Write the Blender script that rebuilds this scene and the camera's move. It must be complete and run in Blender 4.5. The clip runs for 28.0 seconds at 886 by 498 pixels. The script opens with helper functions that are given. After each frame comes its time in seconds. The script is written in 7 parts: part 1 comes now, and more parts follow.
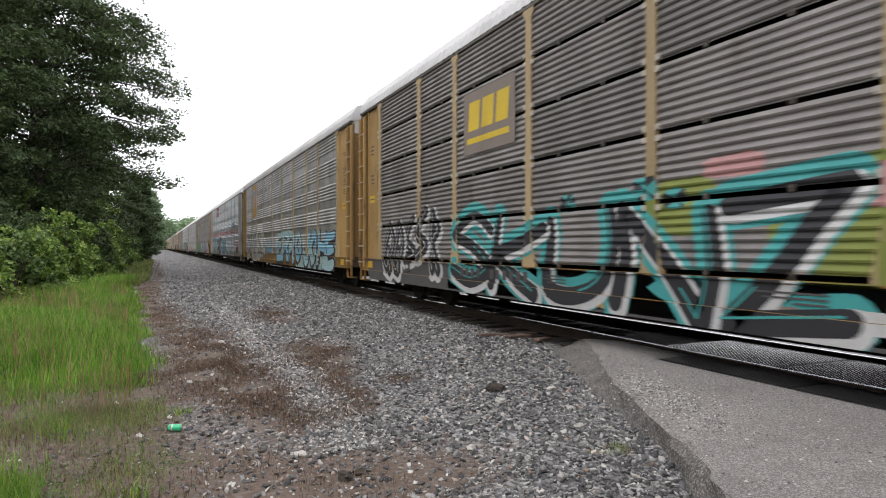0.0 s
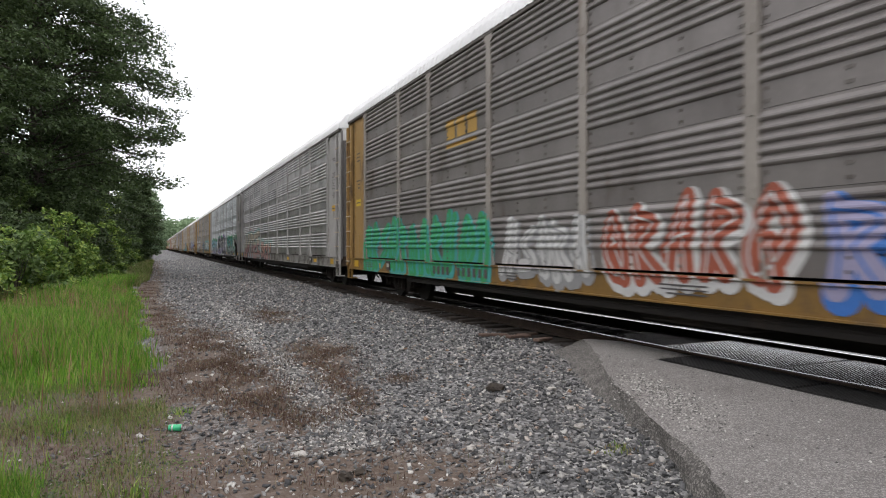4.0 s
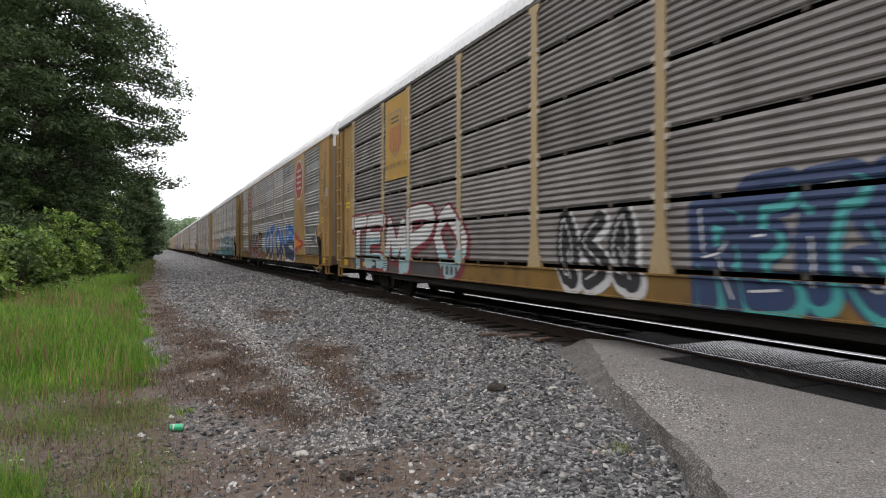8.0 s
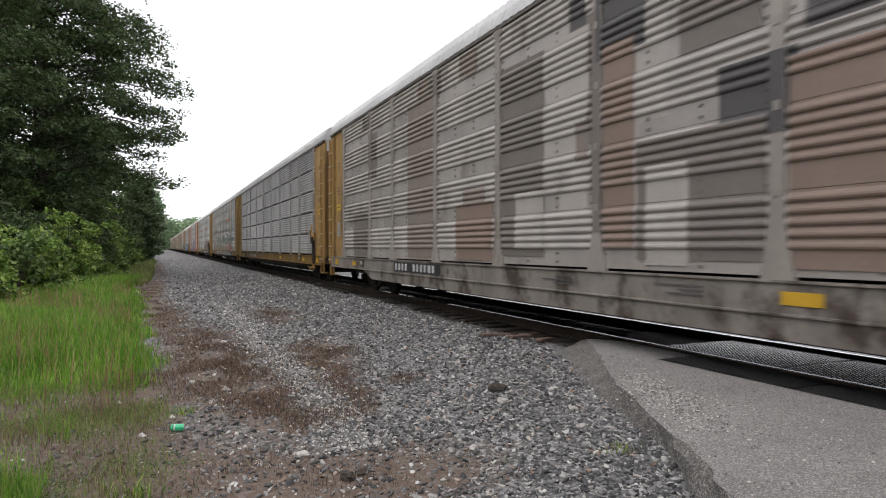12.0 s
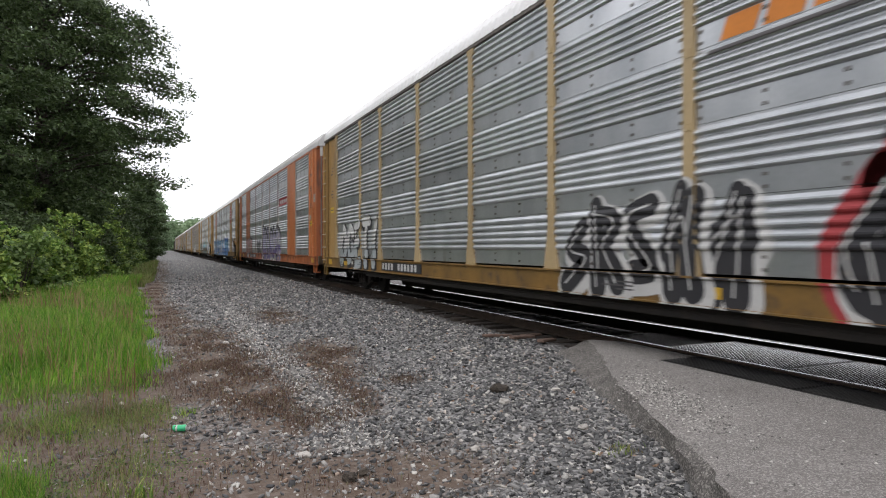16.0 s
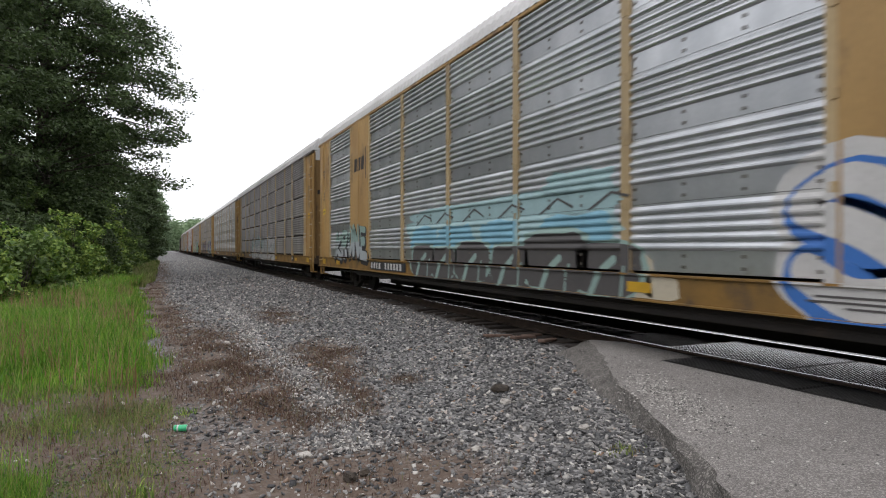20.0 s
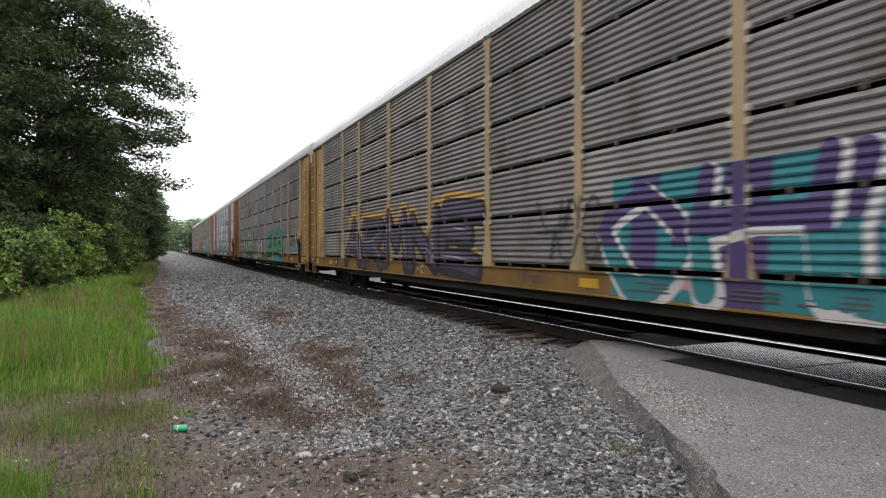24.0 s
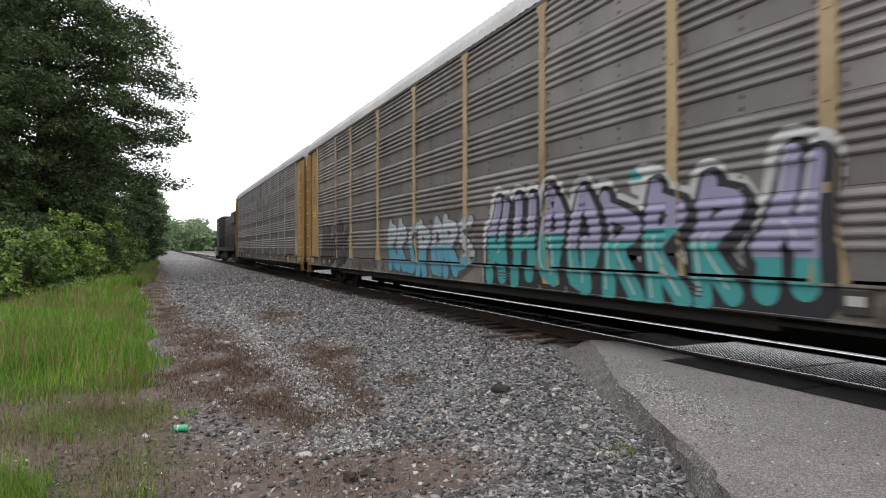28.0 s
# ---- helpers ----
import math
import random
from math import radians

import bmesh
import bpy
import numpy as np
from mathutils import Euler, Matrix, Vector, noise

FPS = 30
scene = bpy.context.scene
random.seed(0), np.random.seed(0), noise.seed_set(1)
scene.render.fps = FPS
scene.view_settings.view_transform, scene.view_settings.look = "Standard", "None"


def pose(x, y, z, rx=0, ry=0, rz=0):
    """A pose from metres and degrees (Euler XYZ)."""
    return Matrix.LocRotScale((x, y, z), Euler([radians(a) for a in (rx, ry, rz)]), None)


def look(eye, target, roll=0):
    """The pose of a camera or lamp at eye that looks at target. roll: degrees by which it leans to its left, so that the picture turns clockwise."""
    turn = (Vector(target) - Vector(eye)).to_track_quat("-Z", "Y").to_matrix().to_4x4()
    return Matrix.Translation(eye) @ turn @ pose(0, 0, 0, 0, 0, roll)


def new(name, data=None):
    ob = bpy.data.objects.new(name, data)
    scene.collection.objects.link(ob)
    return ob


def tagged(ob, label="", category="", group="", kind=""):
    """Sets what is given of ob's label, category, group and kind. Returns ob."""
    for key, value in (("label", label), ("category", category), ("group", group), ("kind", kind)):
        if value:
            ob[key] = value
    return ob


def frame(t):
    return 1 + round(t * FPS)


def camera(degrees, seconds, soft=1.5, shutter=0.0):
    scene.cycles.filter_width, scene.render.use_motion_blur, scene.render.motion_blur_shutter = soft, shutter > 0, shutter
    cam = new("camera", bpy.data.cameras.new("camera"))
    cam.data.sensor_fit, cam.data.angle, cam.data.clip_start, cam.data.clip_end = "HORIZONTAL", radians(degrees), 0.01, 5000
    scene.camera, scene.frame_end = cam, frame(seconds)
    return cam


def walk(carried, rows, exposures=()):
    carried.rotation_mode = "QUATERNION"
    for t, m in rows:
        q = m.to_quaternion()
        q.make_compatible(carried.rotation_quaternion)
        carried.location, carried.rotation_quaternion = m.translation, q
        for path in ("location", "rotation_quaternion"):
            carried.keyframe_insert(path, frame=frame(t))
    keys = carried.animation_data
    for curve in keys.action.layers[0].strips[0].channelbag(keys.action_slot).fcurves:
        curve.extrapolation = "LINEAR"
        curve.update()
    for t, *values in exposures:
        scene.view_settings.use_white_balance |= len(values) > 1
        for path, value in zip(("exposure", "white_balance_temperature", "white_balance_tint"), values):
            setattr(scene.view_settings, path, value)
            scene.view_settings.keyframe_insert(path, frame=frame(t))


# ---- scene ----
# ================= camera =================
cam = camera(69.2, 28.0, soft=1.05, shutter=0.12)
EYE = (0.0, 0.0, 1.35)


def aim(turn, tip):
    """Camera pose: turn in degrees right of the track's direction, tip upwards."""
    return pose(EYE[0], EYE[1], EYE[2], 90 + tip, 0, -turn)


# the tripod head creeps a little to the left, with one knock near 9 s
TURNS = [(0, 24.05, -0.15), (3.5, 24.04, -0.13), (5.5, 24.0, -0.15), (7.5, 23.97, -0.15), (8.0, 23.92, -0.16),
         (8.5, 24.05, -0.16), (9.0, 24.27, -0.16), (9.5, 24.14, -0.16), (10.0, 24.04, -0.16), (10.5, 23.98, -0.15),
         (11.0, 23.91, -0.15), (12.0, 23.85, -0.14), (14.5, 23.74, -0.08), (16.0, 23.69, -0.07), (18.0, 23.66, -0.06),
         (20.0, 23.61, -0.06), (24.0, 23.61, -0.05), (28.0, 23.6, -0.06)]
EXPOSE = [(0, 0.1), (3, -0.06), (4.5, -0.08), (7, -0.2), (9, -0.06), (16, -0.06), (19, -0.22), (21, -0.16), (24, -0.08), (25.8, 0.04), (27, -0.18), (28, -0.08)]
walk(cam, [(t, aim(a, b)) for t, a, b in TURNS], exposures=[(t, e + 0.16, 6500, 13) for t, e in EXPOSE])

# ================= light: bright overcast =================
world = bpy.data.worlds.new("overcast_sky")
scene.world = world
world.use_nodes = True
wn, wl = world.node_tree.nodes, world.node_tree.links
wn.clear()
w_out = wn.new("ShaderNodeOutputWorld")
w_bg = wn.new("ShaderNodeBackground")
w_sky = wn.new("ShaderNodeTexSky")
w_sky.sky_type = "NISHITA"
w_sky.sun_disc = False
w_sky.sun_elevation, w_sky.sun_rotation = radians(54), radians(239)
w_sky.dust_density = 6.0
w_scale = wn.new("ShaderNodeMix")
w_scale.data_type = "RGBA"
w_scale.blend_type = "MULTIPLY"
w_scale.inputs["Factor"].default_value = 1.0
w_scale.inputs["B"].default_value = (0.08, 0.08, 0.08, 1)
w_mix = wn.new("ShaderNodeMix")
w_mix.data_type = "RGBA"
w_mix.inputs["Factor"].default_value = 0.92
w_mix.inputs["B"].default_value = (0.965, 0.985, 1.02, 1)
wl.new(w_sky.outputs["Color"], w_scale.inputs["A"])
wl.new(w_scale.outputs["Result"], w_mix.inputs["A"])
wl.new(w_mix.outputs["Result"], w_bg.inputs["Color"])
w_bg.inputs["Strength"].default_value = 1.5
wl.new(w_bg.outputs["Background"], w_out.inputs["Surface"])

sun = new("sun", bpy.data.lights.new("sun", "SUN"))
sun.data.energy, sun.data.angle, sun.data.color = 0.5, radians(30), (1.0, 0.97, 0.92)
sun.matrix_world = look((-37, -22, 60), (0, 0, 0))

# ================= materials =================


def surface(name, c1, c2, scale=3.0, rough=0.6, metal=0.0, bump=0.15, fine=40.0, rand=0.12, streak=0.0, spec=0.4, dirt=None, space="Object", dirt_scale=1.2, dirt_at=0.55, cells=None):
    """Two-scale procedural surface: broad stains between c1 and c2, fine grain, streaks down, patches of dirt."""
    m = bpy.data.materials.new(name)
    m.use_nodes = True
    n, l = m.node_tree.nodes, m.node_tree.links
    b = n["Principled BSDF"]
    co = n.new("ShaderNodeTexCoord")
    info = n.new("ShaderNodeObjectInfo")
    off = n.new("ShaderNodeVectorMath")
    off.operation = "MULTIPLY_ADD"
    l.new(info.outputs["Random"], off.inputs[0])
    off.inputs[1].default_value = (37, 53, 29) if space == "Object" else (0, 0, 0)
    l.new(co.outputs[space], off.inputs[2])
    mp = n.new("ShaderNodeMapping")
    mp.inputs["Scale"].default_value = (1, 1, 1 - 0.85 * streak)
    l.new(off.outputs[0], mp.inputs["Vector"])
    big = n.new("ShaderNodeTexNoise")
    big.inputs["Scale"].default_value, big.inputs["Detail"].default_value = scale, 5
    l.new(mp.outputs[0], big.inputs["Vector"])
    small = n.new("ShaderNodeTexNoise")
    small.inputs["Scale"].default_value, small.inputs["Detail"].default_value = fine, 3
    l.new(mp.outputs[0], small.inputs["Vector"])
    ramp = n.new("ShaderNodeMapRange")
    ramp.inputs["From Min"].default_value, ramp.inputs["From Max"].default_value = 0.33, 0.67
    l.new(big.outputs["Fac"], ramp.inputs["Value"])
    mix = n.new("ShaderNodeMix")
    mix.data_type = "RGBA"
    mix.inputs["A"].default_value, mix.inputs["B"].default_value = (*c1, 1), (*c2, 1)
    l.new(ramp.outputs[0], mix.inputs["Factor"])
    col = mix.outputs["Result"]
    if dirt:
        d = n.new("ShaderNodeTexNoise")
        d.inputs["Scale"].default_value, d.inputs["Detail"].default_value, d.inputs["Roughness"].default_value = dirt_scale, 8, 0.65
        l.new(mp.outputs[0], d.inputs["Vector"])
        dr = n.new("ShaderNodeMapRange")
        dr.inputs["From Min"].default_value, dr.inputs["From Max"].default_value = dirt_at, dirt_at + 0.13
        l.new(d.outputs["Fac"], dr.inputs["Value"])
        dm = n.new("ShaderNodeMix")
        dm.data_type = "RGBA"
        l.new(dr.outputs[0], dm.inputs["Factor"])
        l.new(col, dm.inputs["A"])
        dm.inputs["B"].default_value = (*dirt, 1)
        col = dm.outputs["Result"]
    # grain and piece-to-piece change of value
    gr = n.new("ShaderNodeMapRange")
    gr.inputs["To Min"].default_value, gr.inputs["To Max"].default_value = 0.8, 1.2
    l.new(small.outputs["Fac"], gr.inputs["Value"])
    rr = n.new("ShaderNodeMapRange")
    rr.inputs["To Min"].default_value, rr.inputs["To Max"].default_value = 1 - rand, 1 + rand
    l.new(info.outputs["Random"], rr.inputs["Value"])
    mu = n.new("ShaderNodeMath")
    mu.operation = "MULTIPLY"
    l.new(gr.outputs[0], mu.inputs[0])
    l.new(rr.outputs[0], mu.inputs[1])
    val = mu.outputs[0]
    if cells:                  # small stones of unlike brightness: (cells a metre, darkest, lightest)
        vo = n.new("ShaderNodeTexVoronoi")
        vo.inputs["Scale"].default_value = cells[0]
        l.new(off.outputs[0], vo.inputs["Vector"])
        sp = n.new("ShaderNodeSeparateColor")
        l.new(vo.outputs["Color"], sp.inputs[0])
        pw = n.new("ShaderNodeMath")
        pw.operation = "POWER"
        pw.inputs[1].default_value = 2.2
        l.new(sp.outputs[0], pw.inputs[0])
        cr = n.new("ShaderNodeMapRange")
        cr.inputs["To Min"].default_value, cr.inputs["To Max"].default_value = cells[1], cells[2]
        l.new(pw.outputs[0], cr.inputs["Value"])
        mv = n.new("ShaderNodeMath")
        mv.operation = "MULTIPLY"
        l.new(cr.outputs[0], mv.inputs[0])
        l.new(val, mv.inputs[1])
        val = mv.outputs[0]
    hs = n.new("ShaderNodeHueSaturation")
    l.new(val, hs.inputs["Value"])
    l.new(col, hs.inputs["Color"])
    l.new(hs.outputs["Color"], b.inputs["Base Color"])
    b.inputs["Metallic"].default_value = metal
    b.inputs["Specular IOR Level"].default_value = spec
    ro = n.new("ShaderNodeMapRange")
    ro.inputs["To Min"].default_value, ro.inputs["To Max"].default_value = max(0.05, rough - 0.12), min(1, rough + 0.12)
    l.new(big.outputs["Fac"], ro.inputs["Value"])
    l.new(ro.outputs[0], b.inputs["Roughness"])
    if bump:
        bp = n.new("ShaderNodeBump")
        bp.inputs["Strength"].default_value, bp.inputs["Distance"].default_value = bump, 0.01
        l.new(small.outputs["Fac"], bp.inputs["Height"])
        l.new(bp.outputs[0], b.inputs["Normal"])
    return m


def islands(name, ramp, rough=0.8, spec=0.3, leaf=0.0):
    """Loose pieces (stones, leaves, blades) that differ piece by piece: colours from a ramp."""
    m = bpy.data.materials.new(name)
    m.use_nodes = True
    n, l = m.node_tree.nodes, m.node_tree.links
    b = n["Principled BSDF"]
    g = n.new("ShaderNodeNewGeometry")
    r = n.new("ShaderNodeValToRGB")
    els = r.color_ramp.elements
    while len(els) < len(ramp):
        els.new(0.5)
    for e, (p, c) in zip(els, ramp):
        e.position, e.color = p, (*c, 1)
    l.new(g.outputs["Random Per Island"], r.inputs["Fac"])
    co = n.new("ShaderNodeTexCoord")
    t = n.new("ShaderNodeTexNoise")
    t.inputs["Scale"].default_value, t.inputs["Detail"].default_value = (1.3 if leaf else 60), 3
    l.new(co.outputs["Object"], t.inputs["Vector"])
    v = n.new("ShaderNodeMapRange")
    v.inputs["To Min"].default_value, v.inputs["To Max"].default_value = (0.4, 1.6) if leaf else (0.65, 1.35)
    l.new(t.outputs["Fac"], v.inputs["Value"])
    hs = n.new("ShaderNodeHueSaturation")
    l.new(v.outputs[0], hs.inputs["Value"])
    l.new(r.outputs["Color"], hs.inputs["Color"])
    l.new(hs.outputs["Color"], b.inputs["Base Color"])
    b.inputs["Roughness"].default_value = rough
    b.inputs["Specular IOR Level"].default_value = spec
    if leaf:
        tr = n.new("ShaderNodeBsdfTranslucent")
        l.new(hs.outputs["Color"], tr.inputs["Color"])
        mx = n.new("ShaderNodeMixShader")
        mx.inputs[0].default_value = leaf
        l.new(b.outputs[0], mx.inputs[1])
        l.new(tr.outputs[0], mx.inputs[2])
        l.new(mx.outputs[0], n["Material Output"].inputs["Surface"])
    return m


PAINT = {
    "tan": surface("bleached_yellow_paint", (0.43, 0.325, 0.18), (0.34, 0.255, 0.14), 0.9, 0.55, 0, 0.08, 30, 0.1, 0.6, dirt=(0.2, 0.15, 0.1), dirt_at=0.58),
    "yellow": surface("yellow_car_paint", (0.42, 0.265, 0.1), (0.335, 0.205, 0.078), 0.9, 0.5, 0, 0.08, 30, 0.1, 0.6, dirt=(0.13, 0.085, 0.052), dirt_at=0.565),
    "orange": surface("orange_car_paint", (0.50, 0.165, 0.055), (0.41, 0.135, 0.046), 0.9, 0.5, 0, 0.08, 30, 0.05, 0.6, dirt=(0.16, 0.07, 0.04), dirt_at=0.62),
    "grey": surface("grey_car_paint", (0.43, 0.418, 0.4), (0.335, 0.325, 0.308), 0.9, 0.5, 0, 0.08, 30, 0.06, 0.7, dirt=(0.15, 0.115, 0.09), dirt_at=0.58),
    "dusty": surface("dusty_brown_grey_paint", (0.34, 0.31, 0.275), (0.25, 0.225, 0.2), 0.9, 0.55, 0, 0.08, 30, 0.06, 0.6, dirt=(0.14, 0.1, 0.075), dirt_at=0.58),
    "russet": surface("faded_russet_paint", (0.385, 0.125, 0.058), (0.31, 0.105, 0.05), 0.9, 0.5, 0, 0.08, 30, 0.05, 0.6, dirt=(0.15, 0.07, 0.045), dirt_at=0.6),
}
# darker, dirt-patched copies of the car paints for sills, steps and foot rests
DARK_GRIMY = {
    "yellow": surface("dark_grimy_yellow_paint", (0.25, 0.14, 0.034), (0.18, 0.105, 0.032), 1.6, 0.6, 0, 0.15, 30, 0.12, 0.3, dirt=(0.1, 0.068, 0.04), dirt_at=0.55, dirt_scale=3.2),
    "orange": surface("dark_grimy_orange_paint", (0.43, 0.13, 0.043), (0.32, 0.1, 0.036), 1.6, 0.6, 0, 0.15, 30, 0.1, 0.3, dirt=(0.07, 0.04, 0.028), dirt_at=0.52, dirt_scale=2.2),
    "russet": surface("dark_grimy_russet_paint", (0.31, 0.1, 0.048), (0.24, 0.082, 0.042), 1.6, 0.6, 0, 0.15, 30, 0.1, 0.3, dirt=(0.07, 0.042, 0.03), dirt_at=0.52, dirt_scale=2.2),
    "grey": surface("dark_grimy_grey_paint", (0.33, 0.32, 0.30), (0.22, 0.21, 0.195), 1.6, 0.6, 0, 0.15, 30, 0.1, 0.3, dirt=(0.06, 0.048, 0.04), dirt_at=0.49, dirt_scale=2.2),
    "dusty": surface("dark_grimy_brown_grey_paint", (0.25, 0.225, 0.2), (0.17, 0.15, 0.13), 1.6, 0.6, 0, 0.15, 30, 0.1, 0.3, dirt=(0.06, 0.045, 0.035), dirt_at=0.5, dirt_scale=2.2),
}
# stains on the end doors, with the shade between cars put into the colour
SHADED_END = {
    "yellow": surface("shaded_stained_yellow_paint", (0.24, 0.14, 0.043), (0.165, 0.094, 0.03), 1.0, 0.6, 0, 0.12, 30, 0.1, 0.6, dirt=(0.06, 0.038, 0.026), dirt_at=0.56),
    "orange": surface("shaded_stained_orange_paint", (0.27, 0.08, 0.03), (0.2, 0.06, 0.025), 1.0, 0.6, 0, 0.12, 30, 0.05, 0.6, dirt=(0.07, 0.04, 0.03), dirt_at=0.58),
    "russet": surface("shaded_stained_russet_paint", (0.22, 0.066, 0.03), (0.16, 0.05, 0.025), 1.0, 0.6, 0, 0.12, 30, 0.05, 0.6, dirt=(0.07, 0.04, 0.03), dirt_at=0.58),
    "grey": surface("shaded_stained_grey_paint", (0.21, 0.2, 0.193), (0.15, 0.143, 0.137), 1.0, 0.6, 0, 0.12, 30, 0.06, 0.6, dirt=(0.08, 0.065, 0.055), dirt_at=0.57),
}
PANEL = {
    "dull": surface("weathered_steel_sheet", (0.255, 0.235, 0.224), (0.183, 0.168, 0.159), 1.2, 0.5, 0.45, 0.1, 50, 0.16, 0.8, dirt=(0.13, 0.10, 0.08), dirt_at=0.60),
    "mid": surface("grey_steel_sheet", (0.42, 0.408, 0.392), (0.31, 0.302, 0.292), 1.2, 0.4, 0.66, 0.1, 50, 0.16, 0.8, dirt=(0.15, 0.13, 0.11), dirt_at=0.62),
    "bright": surface("galvanised_steel_sheet", (0.575, 0.592, 0.607), (0.43, 0.452, 0.472), 1.5, 0.37, 0.8, 0.08, 50, 0.14, 0.7, dirt=(0.25, 0.22, 0.19), dirt_at=0.64),
    "white": surface("limewashed_steel_sheet", (0.43, 0.395, 0.365), (0.34, 0.31, 0.285), 1.2, 0.5, 0.3, 0.1, 50, 0.1, 0.6, dirt=(0.17, 0.14, 0.12), dirt_at=0.60),
}
M_ENDSILL = surface("dark_brown_steel", (0.1, 0.068, 0.04), (0.055, 0.04, 0.028), 1.8, 0.75, 0, 0.2, 40, 0.15, 0.3, dirt=(0.03, 0.022, 0.018), dirt_at=0.5)
M_ROOF = surface("roof_steel", (0.54, 0.535, 0.525), (0.43, 0.425, 0.415), 0.6, 0.5, 0.3, 0.1, 30, 0.08, 0)
M_ROOF_PALE = surface("pale_roof_steel", (0.76, 0.76, 0.75), (0.65, 0.645, 0.635), 0.6, 0.45, 0.3, 0.1, 30, 0.08, 0)
M_BLACK = surface("dark_underframe", (0.014, 0.012, 0.011), (0.022, 0.018, 0.015), 2.0, 0.85, 0.0, 0.2, 40, 0.2, 0, dirt=(0.032, 0.023, 0.017))
M_RUST = surface("rusty_iron", (0.022, 0.016, 0.012), (0.014, 0.011, 0.009), 5.0, 0.85, 0.1, 0.3, 60, 0.2)
M_COUPLER = surface("brown_rusted_casting", (0.13, 0.068, 0.04), (0.075, 0.042, 0.028), 6.0, 0.8, 0.1, 0.3, 60, 0.2, dirt=(0.03, 0.022, 0.018))
M_WHEEL = surface("wheel_steel", (0.014, 0.012, 0.011), (0.024, 0.02, 0.017), 4.0, 0.7, 0.2, 0.1, 60, 0.1)
M_BOLT = surface("fastener_steel", (0.16, 0.14, 0.12), (0.10, 0.09, 0.08), 8.0, 0.5, 0.4, 0.1, 60, 0.1)
M_HOSE = surface("black_rubber", (0.02, 0.02, 0.02), (0.035, 0.033, 0.03), 6, 0.6, 0, 0.1, 60, 0.1)
# near-black that stands in for shade inside slots and cars
M_GAPSHADE = surface("interior_shade", (0.02, 0.018, 0.016), (0.03, 0.028, 0.025), 3, 0.9, 0, 0, 40, 0.1)
M_RAIL = surface("polished_rail_head", (0.62, 0.61, 0.6), (0.5, 0.48, 0.46), 3, 0.22, 0.9, 0.02, 80, 0.0, 0, space="Object")
M_RAILSIDE = surface("rusty_rail_web", (0.055, 0.036, 0.026), (0.038, 0.027, 0.021), 5, 0.85, 0.1, 0.2, 60, 0.0)
M_TIE = surface("creosoted_wood", (0.022, 0.018, 0.015), (0.05, 0.04, 0.033), 3, 0.9, 0, 0.5, 70, 0.25)
M_ASPHALT = surface("worn_asphalt", (0.21, 0.196, 0.184), (0.245, 0.23, 0.216), 0.8, 0.9, 0, 0.8, 120, 0.0, cells=(110, 0.72, 1.75), dirt=(0.195, 0.181, 0.17), space="Object", dirt_scale=1.1)
M_BERM = surface("broken_asphalt_edge", (0.12, 0.112, 0.102), (0.175, 0.163, 0.15), 5, 0.95, 0, 1.0, 90, 0.0, cells=(85, 0.55, 1.9))
M_RUBBER = surface("crossing_rubber", (0.045, 0.045, 0.047), (0.07, 0.069, 0.067), 3, 0.2, 0, 0.03, 80, 0.1, spec=0.9)

# near-side panels: darker and duller than the other crossing rubber
M_TREAD = surface("dark_dull_rubber", (0.014, 0.014, 0.014), (0.026, 0.025, 0.024), 3, 0.42, 0, 0.05, 80, 0.1, spec=0.4)


def ground_material():
    m = surface("gravel_and_soil", (0.13, 0.127, 0.124), (0.176, 0.172, 0.168), 3.0, 0.95, 0, 1.0, 60, 0.0, space="Object", cells=(26, 0.5, 2.4))
    n, l = m.node_tree.nodes, m.node_tree.links
    b = n["Principled BSDF"]
    hue = b.inputs["Base Color"].links[0].from_node
    g = n.new("ShaderNodeNewGeometry")
    # brown soil and meadow earth, where the ground's own attributes put them
    out = hue.outputs[0]
    # third colour: dark track dirt with the train's shade painted in
    for name, colour in (("soil", (0.122, 0.083, 0.058)), ("meadow", (0.105, 0.092, 0.045)), ("dirt_shade", (0.026, 0.021, 0.018))):
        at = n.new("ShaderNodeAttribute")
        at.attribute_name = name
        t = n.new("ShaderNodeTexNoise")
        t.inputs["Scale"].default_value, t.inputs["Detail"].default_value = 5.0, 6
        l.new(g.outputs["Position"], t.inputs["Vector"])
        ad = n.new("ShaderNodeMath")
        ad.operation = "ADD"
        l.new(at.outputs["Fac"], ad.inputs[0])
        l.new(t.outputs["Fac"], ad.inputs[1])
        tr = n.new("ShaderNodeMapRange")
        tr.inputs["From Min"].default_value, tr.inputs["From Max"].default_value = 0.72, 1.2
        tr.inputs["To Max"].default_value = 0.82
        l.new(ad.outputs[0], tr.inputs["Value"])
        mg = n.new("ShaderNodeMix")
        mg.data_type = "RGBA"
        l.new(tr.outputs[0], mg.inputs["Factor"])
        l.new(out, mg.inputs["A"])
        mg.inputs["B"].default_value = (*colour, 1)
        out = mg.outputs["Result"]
    l.new(mg.outputs["Result"], b.inputs["Base Color"])
    return m


M_GROUND = ground_material()
M_STONE = islands("crushed_stone", [(0, (0.045, 0.045, 0.046)), (0.35, (0.115, 0.116, 0.118)), (0.6, (0.19, 0.187, 0.182)), (0.8, (0.28, 0.272, 0.26)), (0.9, (0.4, 0.385, 0.36)), (0.95, (0.6, 0.58, 0.54)), (1, (0.27, 0.17, 0.11))], 0.85, 0.3)
